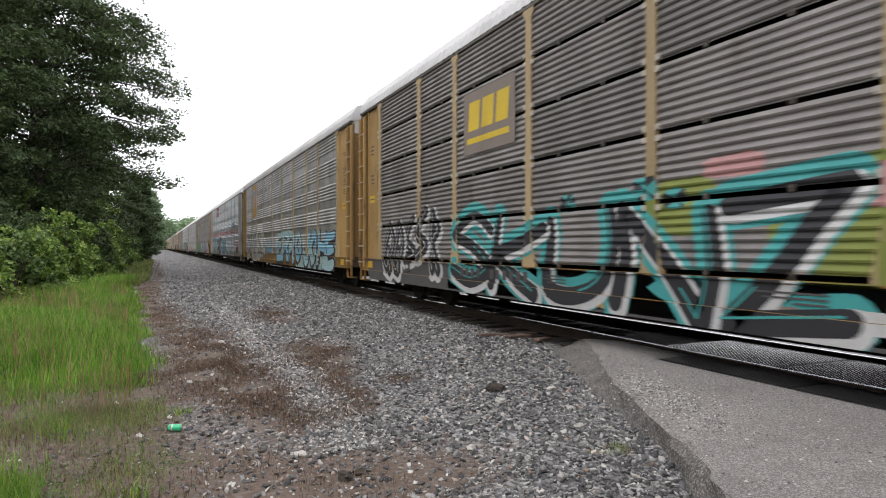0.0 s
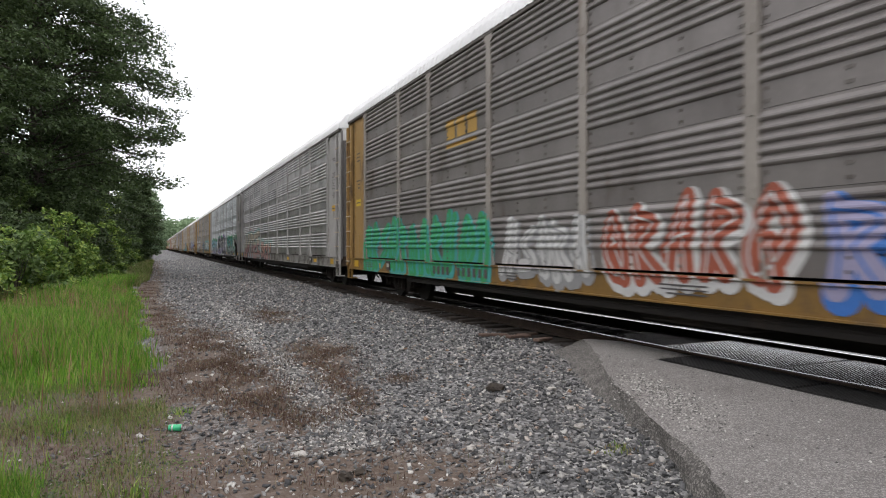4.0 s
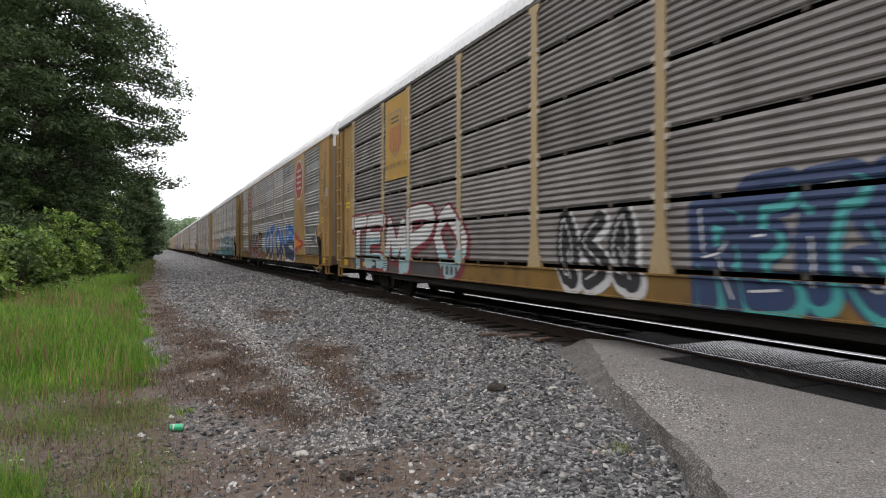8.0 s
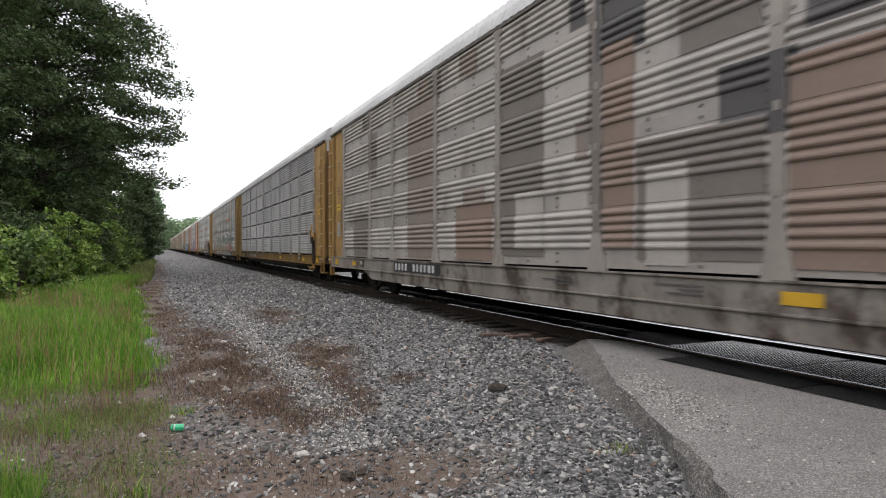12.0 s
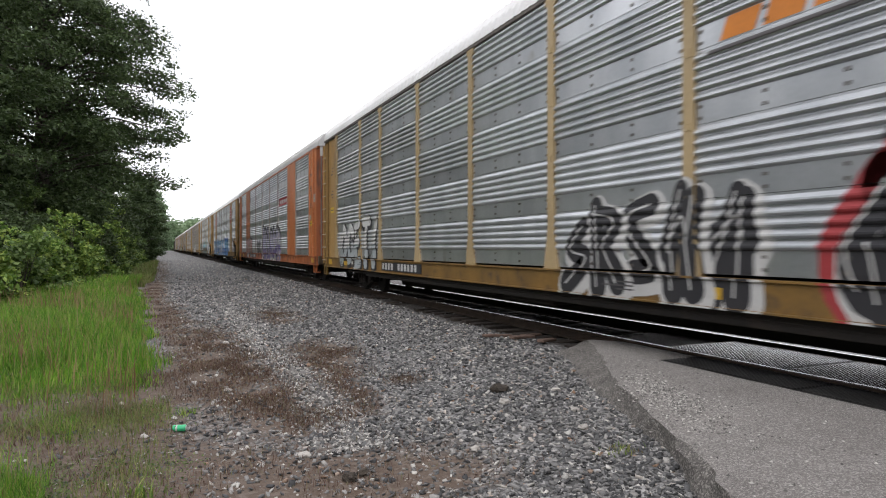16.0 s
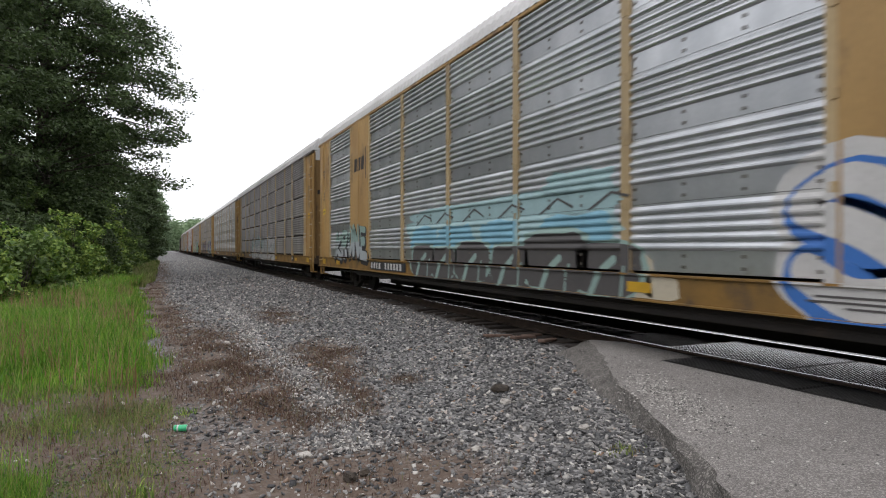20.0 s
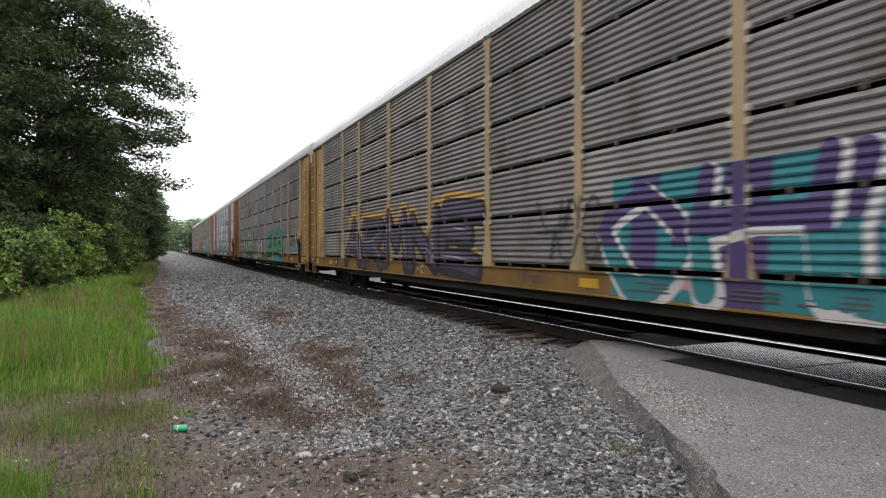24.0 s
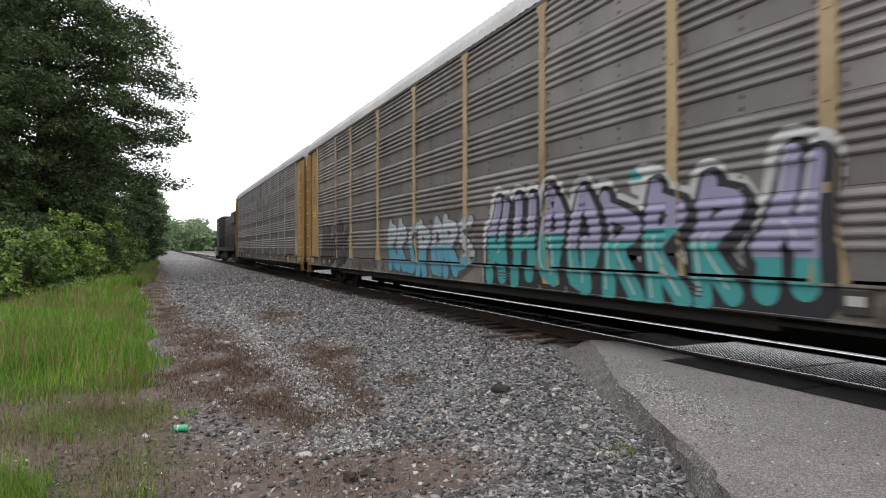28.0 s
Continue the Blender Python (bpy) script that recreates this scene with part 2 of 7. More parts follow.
M_GRASS = islands("meadow_grass", [(0, (0.07, 0.19, 0.02)), (0.45, (0.14, 0.32, 0.03)), (0.78, (0.26, 0.40, 0.055)), (0.92, (0.36, 0.34, 0.14)), (1, (0.26, 0.14, 0.075))], 0.6, 0.3, 0.35)
M_DRYGRASS = islands("olive_short_grass", [(0, (0.1, 0.17, 0.035)), (0.5, (0.2, 0.26, 0.07)), (0.8, (0.3, 0.28, 0.13)), (1, (0.24, 0.16, 0.1))], 0.7, 0.3, 0.3)
M_STALK = islands("ripe_grass_stalks", [(0, (0.30, 0.2, 0.11)), (0.5, (0.36, 0.27, 0.15)), (1, (0.26, 0.13, 0.085))], 0.8, 0.2, 0.2)
M_GRIT = islands("pale_grit", [(0, (0.06, 0.058, 0.055)), (0.35, (0.16, 0.152, 0.142)), (0.75, (0.36, 0.34, 0.315)), (1, (0.58, 0.56, 0.52))], 0.85, 0.3)
M_DRY = islands("dry_weed_stems", [(0, (0.09, 0.048, 0.038)), (0.5, (0.14, 0.088, 0.066)), (0.85, (0.22, 0.16, 0.115)), (0.95, (0.13, 0.135, 0.055)), (1, (0.3, 0.25, 0.17))], 0.8, 0.2, 0.2)
M_LEAF = islands("dark_tree_leaves", [(0, (0.044, 0.07, 0.027)), (0.6, (0.066, 0.102, 0.036)), (1, (0.1, 0.145, 0.052))], 0.55, 0.35, 0.3)
M_BUSH = islands("fresh_bush_leaves", [(0, (0.08, 0.16, 0.03)), (0.5, (0.16, 0.26, 0.05)), (1, (0.4, 0.5, 0.115))], 0.5, 0.4, 0.35)
M_SHRUB = islands("deep_green_shrub_leaves", [(0, (0.06, 0.105, 0.028)), (0.55, (0.11, 0.18, 0.045)), (1, (0.2, 0.28, 0.08))], 0.5, 0.4, 0.35)
M_BARK = surface("tree_bark", (0.09, 0.075, 0.06), (0.05, 0.042, 0.035), 6, 0.9, 0, 0.8, 30, 0.1, 0.6)
# haze of distance is mixed into these leaf colours
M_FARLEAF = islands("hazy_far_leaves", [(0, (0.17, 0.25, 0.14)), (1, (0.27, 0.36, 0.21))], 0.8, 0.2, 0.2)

# ================= mesh building =================


class Shape:
    """Collects points and faces of one mesh."""

    def __init__(self):
        self.v, self.f, self.mi = [], [], []

    def add(self, v, f, mi=0):
        k = len(self.v)
        self.v += v
        self.f += [tuple(i + k for i in q) for q in f]
        self.mi += [mi] * len(f)
        return self

    def box(self, x0, x1, y0, y1, z0, z1, c=0.0, mi=0):
        if c <= 0:
            v = [(x, y, z) for x in (x0, x1) for y in (y0, y1) for z in (z0, z1)]
            return self.add(v, [(0, 1, 3, 2), (4, 6, 7, 5), (0, 4, 5, 1), (2, 3, 7, 6), (0, 2, 6, 4), (1, 5, 7, 3)], mi)
        bm = bmesh.new()
        bmesh.ops.create_cube(bm, size=1)
        for p in bm.verts:
            p.co = Vector(((x0 + x1) / 2 + p.co.x * (x1 - x0), (y0 + y1) / 2 + p.co.y * (y1 - y0), (z0 + z1) / 2 + p.co.z * (z1 - z0)))
        bmesh.ops.bevel(bm, geom=bm.edges[:], offset=c, segments=1, affect="EDGES")
        return self.take(bm, mi)

    def take(self, bm, mi=0):
        bm.verts.index_update()
        self.add([tuple(p.co) for p in bm.verts], [tuple(p.index for p in q.verts) for q in bm.faces], mi)
        bm.free()
        return self

    def tube(self, a, b, r, n=8, r2=None, mi=0):
        a, b = Vector(a), Vector(b)
        d = (b - a).normalized()
        s = d.orthogonal().normalized()
        w = d.cross(s)
        r2 = r if r2 is None else r2
        v = [tuple(p + (s * math.cos(2 * math.pi * i / n) + w * math.sin(2 * math.pi * i / n)) * q) for p, q in ((a, r), (b, r2)) for i in range(n)]
        f = [(i, (i + 1) % n, n + (i + 1) % n, n + i) for i in range(n)]
        return self.add(v, f + [tuple(range(n - 1, -1, -1)), tuple(range(n, 2 * n))], mi)

    def path(self, pts, r, n=6, mi=0):
        for a, b in zip(pts, pts[1:]):
            self.tube(a, b, r, n, mi=mi)
        return self

    def prism(self, outline, axis, lo, hi, mi=0):
        """Extrudes an outline of (a, b) along an axis: x -> (y, z), y -> (x, z), z -> (x, y)."""
        n = len(outline)
        put = {"x": lambda q, h: (h, q[0], q[1]), "y": lambda q, h: (q[0], h, q[1]), "z": lambda q, h: (q[0], q[1], h)}[axis]
        v = [put(q, h) for h in (lo, hi) for q in outline]
        f = [(i, (i + 1) % n, n + (i + 1) % n, n + i) for i in range(n)]
        return self.add(v, f + [tuple(range(n - 1, -1, -1)), tuple(range(n, 2 * n))], mi)

    def mesh(self, name, *mats, smooth=False):
        m = bpy.data.meshes.new(name)
        m.from_pydata(self.v, [], self.f)
        for k in mats:
            m.materials.append(k)
        if any(self.mi):
            m.polygons.foreach_set("material_index", self.mi)
        bm = bmesh.new()
        bm.from_mesh(m)
        bmesh.ops.recalc_face_normals(bm, faces=bm.faces[:])
        bm.to_mesh(m)
        bm.free()
        if smooth:
            m.polygons.foreach_set("use_smooth", [True] * len(m.polygons))
        m.update()
        return m


def part(name, mesh, parent, label="", at=None, kind=""):
    """One mesh object under a thing or a part."""
    ob = new(name, mesh)
    ob.parent = parent
    if at is not None:
        ob.matrix_basis = at
    return tagged(ob, label, "", "", kind)


def raw(name, v, f, mat, smooth=False):
    """A mesh straight from arrays of points and faces."""
    v, f = np.asarray(v, float), np.asarray(f, int)
    m = bpy.data.meshes.new(name)
    m.vertices.add(len(v))
    m.vertices.foreach_set("co", v.ravel())
    m.loops.add(f.size)
    m.loops.foreach_set("vertex_index", f.ravel())
    m.polygons.add(len(f))
    m.polygons.foreach_set("loop_start", np.arange(0, f.size, f.shape[1]))
    m.polygons.foreach_set("loop_total", np.full(len(f), f.shape[1]))
    m.materials.append(mat)
    if smooth:
        m.polygons.foreach_set("use_smooth", np.ones(len(f), bool))
    m.update(calc_edges=True)
    return m


CACHE = {}


def cached(key, make):
    if key not in CACHE:
        CACHE[key] = make()
    return CACHE[key]

# ================= ground, track, crossing =================
TRACK_X = 7.08          # centre line of the track; rail tops at z = 0


def smooth01(a, b, x):
    t = np.clip((x - a) / (b - a), 0, 1)
    return t * t * (3 - 2 * t)


def ground_z(x, y):
    """Height of the ground: path level by the meadow, ballast shoulder up to the ties, down again beyond."""
    x, y = np.asarray(x, float), np.asarray(y, float)
    z = -0.42 + 0.22 * smooth01(2.2, 5.3, x) - 0.25 * smooth01(9.2, 11.5, x)
    z = z + 0.12 * smooth01(-0.6, -3.0, x)
    near = np.exp(-((y - 8) / 40) ** 2)
    return z + near * (0.025 * np.sin(1.7 * x + 0.6 * y) + 0.02 * np.sin(2.9 * y - 1.1 * x))


# patches of brown soil with dry weeds in the gravel: x, y, half widths
SPOTS = np.array([(0.75, 12.6, 0.55, 2.5), (1.08, 10.0, 0.4, 1.5), (0.5, 9.4, 0.35, 1.0), (1.2, 7.4, 0.32, 0.75), (1.5, 6.75, 0.42, 0.35), (0.95, 8.2, 0.3, 0.8), (2.3, 9.7, 0.33, 1.3), (2.65, 11.0, 0.38, 0.9), (2.1, 7.7, 0.18, 0.9), (2.7, 16.8, 0.4, 1.5), (2.92, 8.0, 0.2, 0.22),
                  (0.15, 18, 0.4, 3.2), (-0.7, 7.4, 0.8, 0.9), (-1.5, 7.4, 0.9, 0.9), (-1.0, 6.1, 0.8, 0.8), (-0.3, 9.6, 0.3, 1.0), (0.4, 5.3, 0.9, 0.7), (1.7, 4.7, 0.8, 0.5), (-0.4, 4.4, 0.8, 0.6), (-0.35, 28, 0.4, 6), (-0.2, 50, 0.6, 13), (-0.5, 75, 0.7, 14)])


def soil_at(x, y):
    x, y = np.asarray(x, float), np.asarray(y, float)
    return np.clip(sum(np.exp(-((x - a) / b / 1.2) ** 2 - ((y - c) / d / 1.2) ** 2) for a, c, b, d in SPOTS), 0, 1)


def build_ground():
    xs = np.concatenate([np.linspace(-900, -40, 14), np.linspace(-36, -4, 17), np.linspace(-3.5, 12, 63), np.linspace(14, 60, 12), np.linspace(90, 900, 12)])
    ys = np.concatenate([np.linspace(-400, -30, 10), np.linspace(-24, 0, 13), np.linspace(0.4, 30, 75), np.linspace(33, 120, 30), np.linspace(140, 1500, 18)])
    gx, gy = np.meshgrid(xs, ys)
    v = np.stack([gx.ravel(), gy.ravel(), ground_z(gx, gy).ravel()], 1)
    w = len(xs)
    i = np.arange(len(ys) - 1)[:, None] * w + np.arange(w - 1)[None, :]
    f = np.stack([i, i + 1, i + w + 1, i + w], -1).reshape(-1, 4)
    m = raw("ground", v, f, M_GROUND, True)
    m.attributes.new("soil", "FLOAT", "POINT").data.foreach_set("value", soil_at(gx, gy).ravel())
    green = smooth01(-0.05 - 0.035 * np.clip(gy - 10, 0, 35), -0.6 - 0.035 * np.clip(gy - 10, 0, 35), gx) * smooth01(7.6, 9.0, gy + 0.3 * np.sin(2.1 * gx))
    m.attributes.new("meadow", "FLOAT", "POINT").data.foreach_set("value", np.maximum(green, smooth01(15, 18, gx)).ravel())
    # band beneath the train: ballast dirt plus its shade, painted into the colour
    m.attributes.new("dirt_shade", "FLOAT", "POINT").data.foreach_set("value", (smooth01(5.3, 6.1, gx) * (1 - smooth01(8.3, 9.4, gx))).ravel())
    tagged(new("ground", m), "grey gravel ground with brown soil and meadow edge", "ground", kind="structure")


build_ground()


def build_track():
    """Two rails with a polished head each, on ties."""
    prof = [(-0.07, -0.17), (0.07, -0.17), (0.07, -0.155), (0.012, -0.14), (0.012, -0.05), (0.036, -0.04), (0.036, -0.006), (0.028, 0.0), (-0.028, 0.0), (-0.036, -0.006), (-0.036, -0.04), (-0.012, -0.05), (-0.012, -0.14), (-0.07, -0.155)]
    for side, lift in ((-0.755, 0.004), (0.755, 0.032)):       # the far rail lies a little higher
        s = Shape()
        x0 = TRACK_X + side
        n = len(prof)
        ys = (-300, 1200)
        v = [(x0 + a, y, b + lift) for y in ys for a, b in prof]
        for i in range(n):
            s.mi.append(1 if i in (6, 7, 8) else 0)
            s.f.append((i, (i + 1) % n, n + (i + 1) % n, n + i))
        s.v = v
        tagged(new("rail", s.mesh("rail", M_RAILSIDE, M_RAIL)), "steel rail with polished head and rusty web", "rail", "rails", "structure")
    def tie():
        return Shape().box(-1.3, 1.3, -0.115, 0.115, -0.36, -0.17, 0.012).mesh("tie", M_TIE)
    m = tie()
    ties = tagged(new("railway_ties"), "weathered wooden ties in the ballast", "ties", kind="structure")
    for i in range(150):
        y = -12 + i * 0.55
        if -3.0 < y < 7.0:
            continue
        part("tie", m, ties, at=pose(TRACK_X + random.uniform(-0.04, 0.04), y, random.uniform(-0.012, 0.012), 0, 0, random.uniform(-1.5, 1.5)))
    rest = Shape()
    for i in range(600):
        y = -12 + (150 + i) * 0.55
        rest.box(TRACK_X - 1.3, TRACK_X + 1.3, y - 0.115, y + 0.115, -0.36, -0.17)
    part("far_ties", rest.mesh("far_ties", M_TIE), ties, kind="stuff")


build_track()


def road_edge(x):
    """How far the broken edge of the asphalt reaches along the track, by its distance from the path."""
    return np.interp(x, [-1.5, 2.9, 3.11, 3.5, 3.75, 4.37, 5.2, 6.0], [-4.6, 2.28, 2.7, 3.42, 3.95, 5.3, 6.62, 8.0])


def build_crossing():
    """Asphalt approach that ends in a broken edge, rubber crossing panels by the rails, the road beyond."""
    def edge(x):
        return float(road_edge(x)) if x < 6.0 else 8.0 - (x - 6.0) * 1.5
    # near approach: a wedge that falls away from the track, with a crumbling sloped edge
    v, f, mi = [], [], []
    cols = np.concatenate([np.linspace(-1.5, 5.62, 90), np.linspace(5.625, 6.24, 14)])
    steps = [(0.46, -0.42), (0.31, -0.3), (0.19, -0.17), (0.10, -0.07), (0.03, -0.018), (-0.06, 0.0), (-0.3, 0.0), (-0.8, 0.0), (-1.6, 0.0), (-3, 0.0), (-6, 0.0), (-14, 0.0)]
    for x in cols:
        z = -0.03 - 0.13 * float(smooth01(5.6, 2.2, x))
        for k, (o, dz) in enumerate(steps):
            w = 0.5 * noise.noise(Vector((x * 3.1, k * 0.9, 0))) + 0.5 * noise.noise(Vector((x * 9.0, k * 1.7, 4)))
            w = w * 0.13 if k < 6 else 0
            e = max(0.0, o) * (0.42 + 1.9 * float(smooth01(4.3, 5.3, x)))
            y = edge(x) + (e * (0.51 if x < 5.62 else 1.0) if o > 0 else o * 1.2) + w * 0.7
            if x > 5.62:
                y = max(y, 6.19 - 0.001 * k)
            v.append((x - e * (0.86 if x < 5.9 else 0.3) - w * 0.5, y, z + dz + (0.3 * w if k < 4 else 0)))
    n = len(steps)
    for i in range(len(cols) - 1):
        for k in range(n - 1):
            a = i * n + k
            f.append((a, a + 1, a + n + 1, a + n))
            mi.append(1 if k < 4 else 0)
    s = Shape()
    s.v, s.f, s.mi = v, f, mi
    road = tagged(new("road", s.mesh("road", M_ASPHALT, M_BERM)), "worn grey asphalt approach to the crossing", "road", kind="structure")
    beyond = Shape()
    top = [(8.78, -9), (8.78, 7.6), (40, 57), (40, 36)]
    foot = [(8.78, -12), (8.78, 12.5), (40, 63), (40, 30)]
    beyond.add([(x, y, -0.05) for x, y in top] + [(x, y, -0.48) for x, y in foot], [(0, 1, 2, 3), (1, 5, 6, 2), (0, 3, 7, 4), (0, 4, 5, 1), (3, 2, 6, 7), (4, 7, 6, 5)])
    tagged(new("road_beyond", beyond.mesh("road_beyond", M_BERM)), "dusty grey road beyond the crossing", "road", kind="structure")
    fill = Shape()
    ends, n = [], 14
    for i in range(n):
        x = 6.41 + 1.34 * i / (n - 1)
        ends.append((x, 8.4 + 0.35 * noise.noise(Vector((x * 3, 2, 0)))))
    fill.prism([(6.41, 6.95), (7.75, 6.95)] + ends[::-1], "z", -0.3, -0.075)
    tagged(new("road_between_rails", fill.mesh("road_between_rails", M_BERM)), "crumbling asphalt between the rails", "road", kind="structure")
    # ribbed rubber panels, field side and gauge side
    def panel(x0, x1, length, pitch, both, lift):
        nx, ny = int((x1 - x0) / 0.0125), int(length / 0.0125)
        gx, gy = np.meshgrid(np.linspace(x0, x1, nx + 1), np.linspace(0, length, ny + 1))
        k = math.pi / pitch
        a, b = np.abs(np.sin((gx * 0.77 - gy * 0.64) * k)), np.abs(np.sin((gx * 0.77 + gy * 0.64) * k))
        gz = -0.03 + (0.010 * np.minimum(a, b) if both else 0.02 * a)
        rim = (gx < x0 + 0.03) | (gx > x1 - 0.03) | (gy < 0.02) | (gy > length - 0.02)
        gz = np.where(rim, -0.038, gz) + lift
        v = np.stack([gx.ravel(), gy.ravel(), gz.ravel()], 1)
        i = np.arange(ny)[:, None] * (nx + 1) + np.arange(nx)[None, :]
        return raw("crossing_panel", v, np.stack([i, i + 1, i + nx + 2, i + nx + 1], -1).reshape(-1, 4), M_TREAD if both else M_RUBBER, True)
    for name, x0, x1 in (("near", -1.44, -0.80), ("gauge", -0.66, 0.66), ("far", 0.80, 1.66)):
        mesh = panel(x0, x1, 1.83, 0.041, name == "near", 0.03 if name == "far" else 0.0)
        bed = Shape().box(x0, x1, 0, 1.83, -0.2, -0.045).mesh("panel_bed", M_RUBBER)
        for i in range(5 if name == "far" else 4):
            y = {"near": 4.35, "gauge": 5.1, "far": 6.5}[name] - i * 1.84
            ob = tagged(new("crossing_panel", mesh), "black rubber panel with diagonal tread between rails", "crossing panel", "crossing panels")
            ob.matrix_basis = pose(TRACK_X, y, 0)
            part("panel_bed", bed, ob)


build_crossing()

# ================= railway cars =================
PITCH, LENGTH, HALF = 28.6, 27.68, 13.84
ENDW = 1.78
BAYS = [2.86, 1.97, 2.87, 2.87, 2.87, 2.87, 2.87, 1.97, 2.86]
SILL0, SILL1, SIDE0, EAVE = 0.68, 1.03, 1.06, 5.30
ROWS, ROWH = 5, (5.30 - 1.06) / 5
XPANEL, XPOST, XSILL = 1.46, 1.498, 1.50      # half widths
HALFPOST = 0.088

POSTS = [ENDW]
for w in BAYS:
    POSTS.append(POSTS[-1] + w)


def row_profile(style):
    """Section of one sheet row: (height in the row, how far it stands out)."""
    if style == "R":       # a flat band, then four bold ribs
        p = [(0.004, 0.0), (0.255, 0.0)]
        for i in range(5):
            z = 0.262 + i * 0.115
            p += [(z, 0.0), (z + 0.014, 0.024), (z + 0.034, 0.033), (z + 0.055, 0.030), (z + 0.098, 0.0)]
        return p + [(ROWH - 0.002, 0.0)]
    p = [(0.032, 0.0)]      # ribs all over, a dark open joint below
    for i in range(8):
        z = 0.045 + i * 0.099
        p += [(z, 0.0), (z + 0.012, 0.02), (z + 0.034, 0.027), (z + 0.084, 0.0)]
    return p


def sheet(style, width, mat):
    """One corrugated sheet, with fasteners on its flat band."""
    p = row_profile(style)
    s = Shape()
    w0, w1 = 0.03, width - 0.03
    n = len(p)
    v = [(-XPANEL - d, y, z) for y in (w0, w1) for z, d in p]
    v += [(-XPANEL + 0.02, y, z) for y in (w0, w1) for z in (p[0][0], p[-1][0])]
    f = [(i, i + 1, n + i + 1, n + i) for i in range(n - 1)]
    f += [(2 * n, 2 * n + 2, 2 * n + 3, 2 * n + 1), (0, n, 2 * n + 2, 2 * n), (n - 1, 2 * n + 1, 2 * n + 3, 2 * n - 1)]
    s.add(v, f)
    if style == "R":
        k = max(3, int(width / 0.6))
        for z in (0.07, 0.2):
            for i in range(k):
                y = w0 + 0.12 + (w1 - w0 - 0.24) * i / (k - 1)
                s.box(-XPANEL - 0.012, -XPANEL, y - 0.022, y + 0.022, z - 0.018, z + 0.018, mi=1)
    else:
        for y in (width * 0.33, width * 0.7):
            s.box(-XPANEL - 0.035, -XPANEL, y - 0.02, y + 0.02, -0.02, 0.05, mi=1)
    return s.mesh("side_sheet", mat, M_BOLT)


def post_mesh(flare, mat, clips):
    """Side post with a wide cap under the roof; on most cars its foot widens to a brace, and pale clips hold the sheets."""
    a, b = HALFPOST, (0.19 if flare else 0.095)
    cap = a + (0.07 if flare else 0.02)
    pts = [(-b, SILL1 - 0.06), (b, SILL1 - 0.06), (b, SILL1 + 0.02), (a + (b - a) * 0.45, 1.36), (a, 1.62), (a, EAVE - 0.17), (cap, EAVE - 0.11), (cap, EAVE + 0.03), (-cap, EAVE + 0.03), (-cap, EAVE - 0.11), (-a, EAVE - 0.17), (-a, 1.62), (-a - (b - a) * 0.45, 1.36), (-b, SILL1 + 0.02)]
    s = Shape().prism(pts, "x", -XPOST, -XPANEL + 0.03)
    for r in range(1, ROWS):
        z = SIDE0 + r * ROWH
        if clips:
            for q in (-a - 0.03, a + 0.03):
                for d in (-0.07, 0.07):
                    s.box(-XPANEL - 0.045, -XPANEL, q - 0.03, q + 0.03, z + d - 0.035, z + d + 0.035, mi=1)
        else:
            s.box(-XPOST - 0.012, -XPOST, -0.03, 0.03, z - 0.05, z + 0.05, mi=0)
    return s.mesh("side_post", mat, M_CLIP)


def wheel_mesh():
    s = Shape()
    for a, b, r, q in ((0.0, 0.03, 0.45, 0.45), (0.03, 0.13, 0.425, 0.42)):
        s.tube((a, 0, 0), (b, 0, 0), r, 24, q)
    s.tube((0.13, 0, 0), (0.135, 0, 0), 0.36, 24, 0.34)
    s.tube((0.13, 0, 0), (0.19, 0, 0), 0.12, 16, 0.09)
    return s.mesh("wheel", M_WHEEL)


def truck(parent, y):
    """Four-wheel bogie: side frames with springs, bolster, axles, wheels."""
    def frame_mesh():
        s = Shape()
        out = [(-1.15, 0.40), (-1.05, 0.58), (-0.6, 0.60), (-0.42, 0.80), (0.42, 0.80), (0.6, 0.60), (1.05, 0.58), (1.15, 0.40), (0.72, 0.36), (0.45, 0.20), (-0.45, 0.20), (-0.72, 0.36)]
        s.prism(out, "x", -1.10, -0.98)
        for q in (-0.9, 0.9):
            s.box(-1.16, -0.94, q - 0.13, q + 0.13, 0.32, 0.56, 0.02)
            s.tube((-1.22, q, 0.43), (-1.16, q, 0.43), 0.09, 12)
        for q in (-0.26, 0, 0.26):
            s.tube((-1.14, q, 0.26), (-1.14, q, 0.56), 0.075, 10)
        return s.mesh("side_frame", M_RUST)
    part("bolster", cached("bolster", lambda: Shape().box(-1.0, 1.0, -0.2, 0.2, 0.5, 0.72, 0.03).mesh("bolster", M_BLACK)), parent, at=pose(0, y, 0))
    fm = cached("side_frame", frame_mesh)
    part("side_frame", fm, parent, at=pose(0, y, 0))
    part("side_frame", fm, parent, at=pose(0, y, 0, 0, 0, 180))
    wm = cached("wheel", wheel_mesh)
    am = cached("axle", lambda: Shape().tube((-0.75, 0, 0), (0.75, 0, 0), 0.085, 12).mesh("axle", M_WHEEL))
    for q in (-0.9, 0.9):
        ax = part("axle", am, parent, at=pose(0, y + q, 0.43))
        part("wheel", wm, ax, at=pose(0.70, 0, 0))
        part("wheel", wm, ax, at=pose(-0.70, 0, 0, 0, 0, 180))


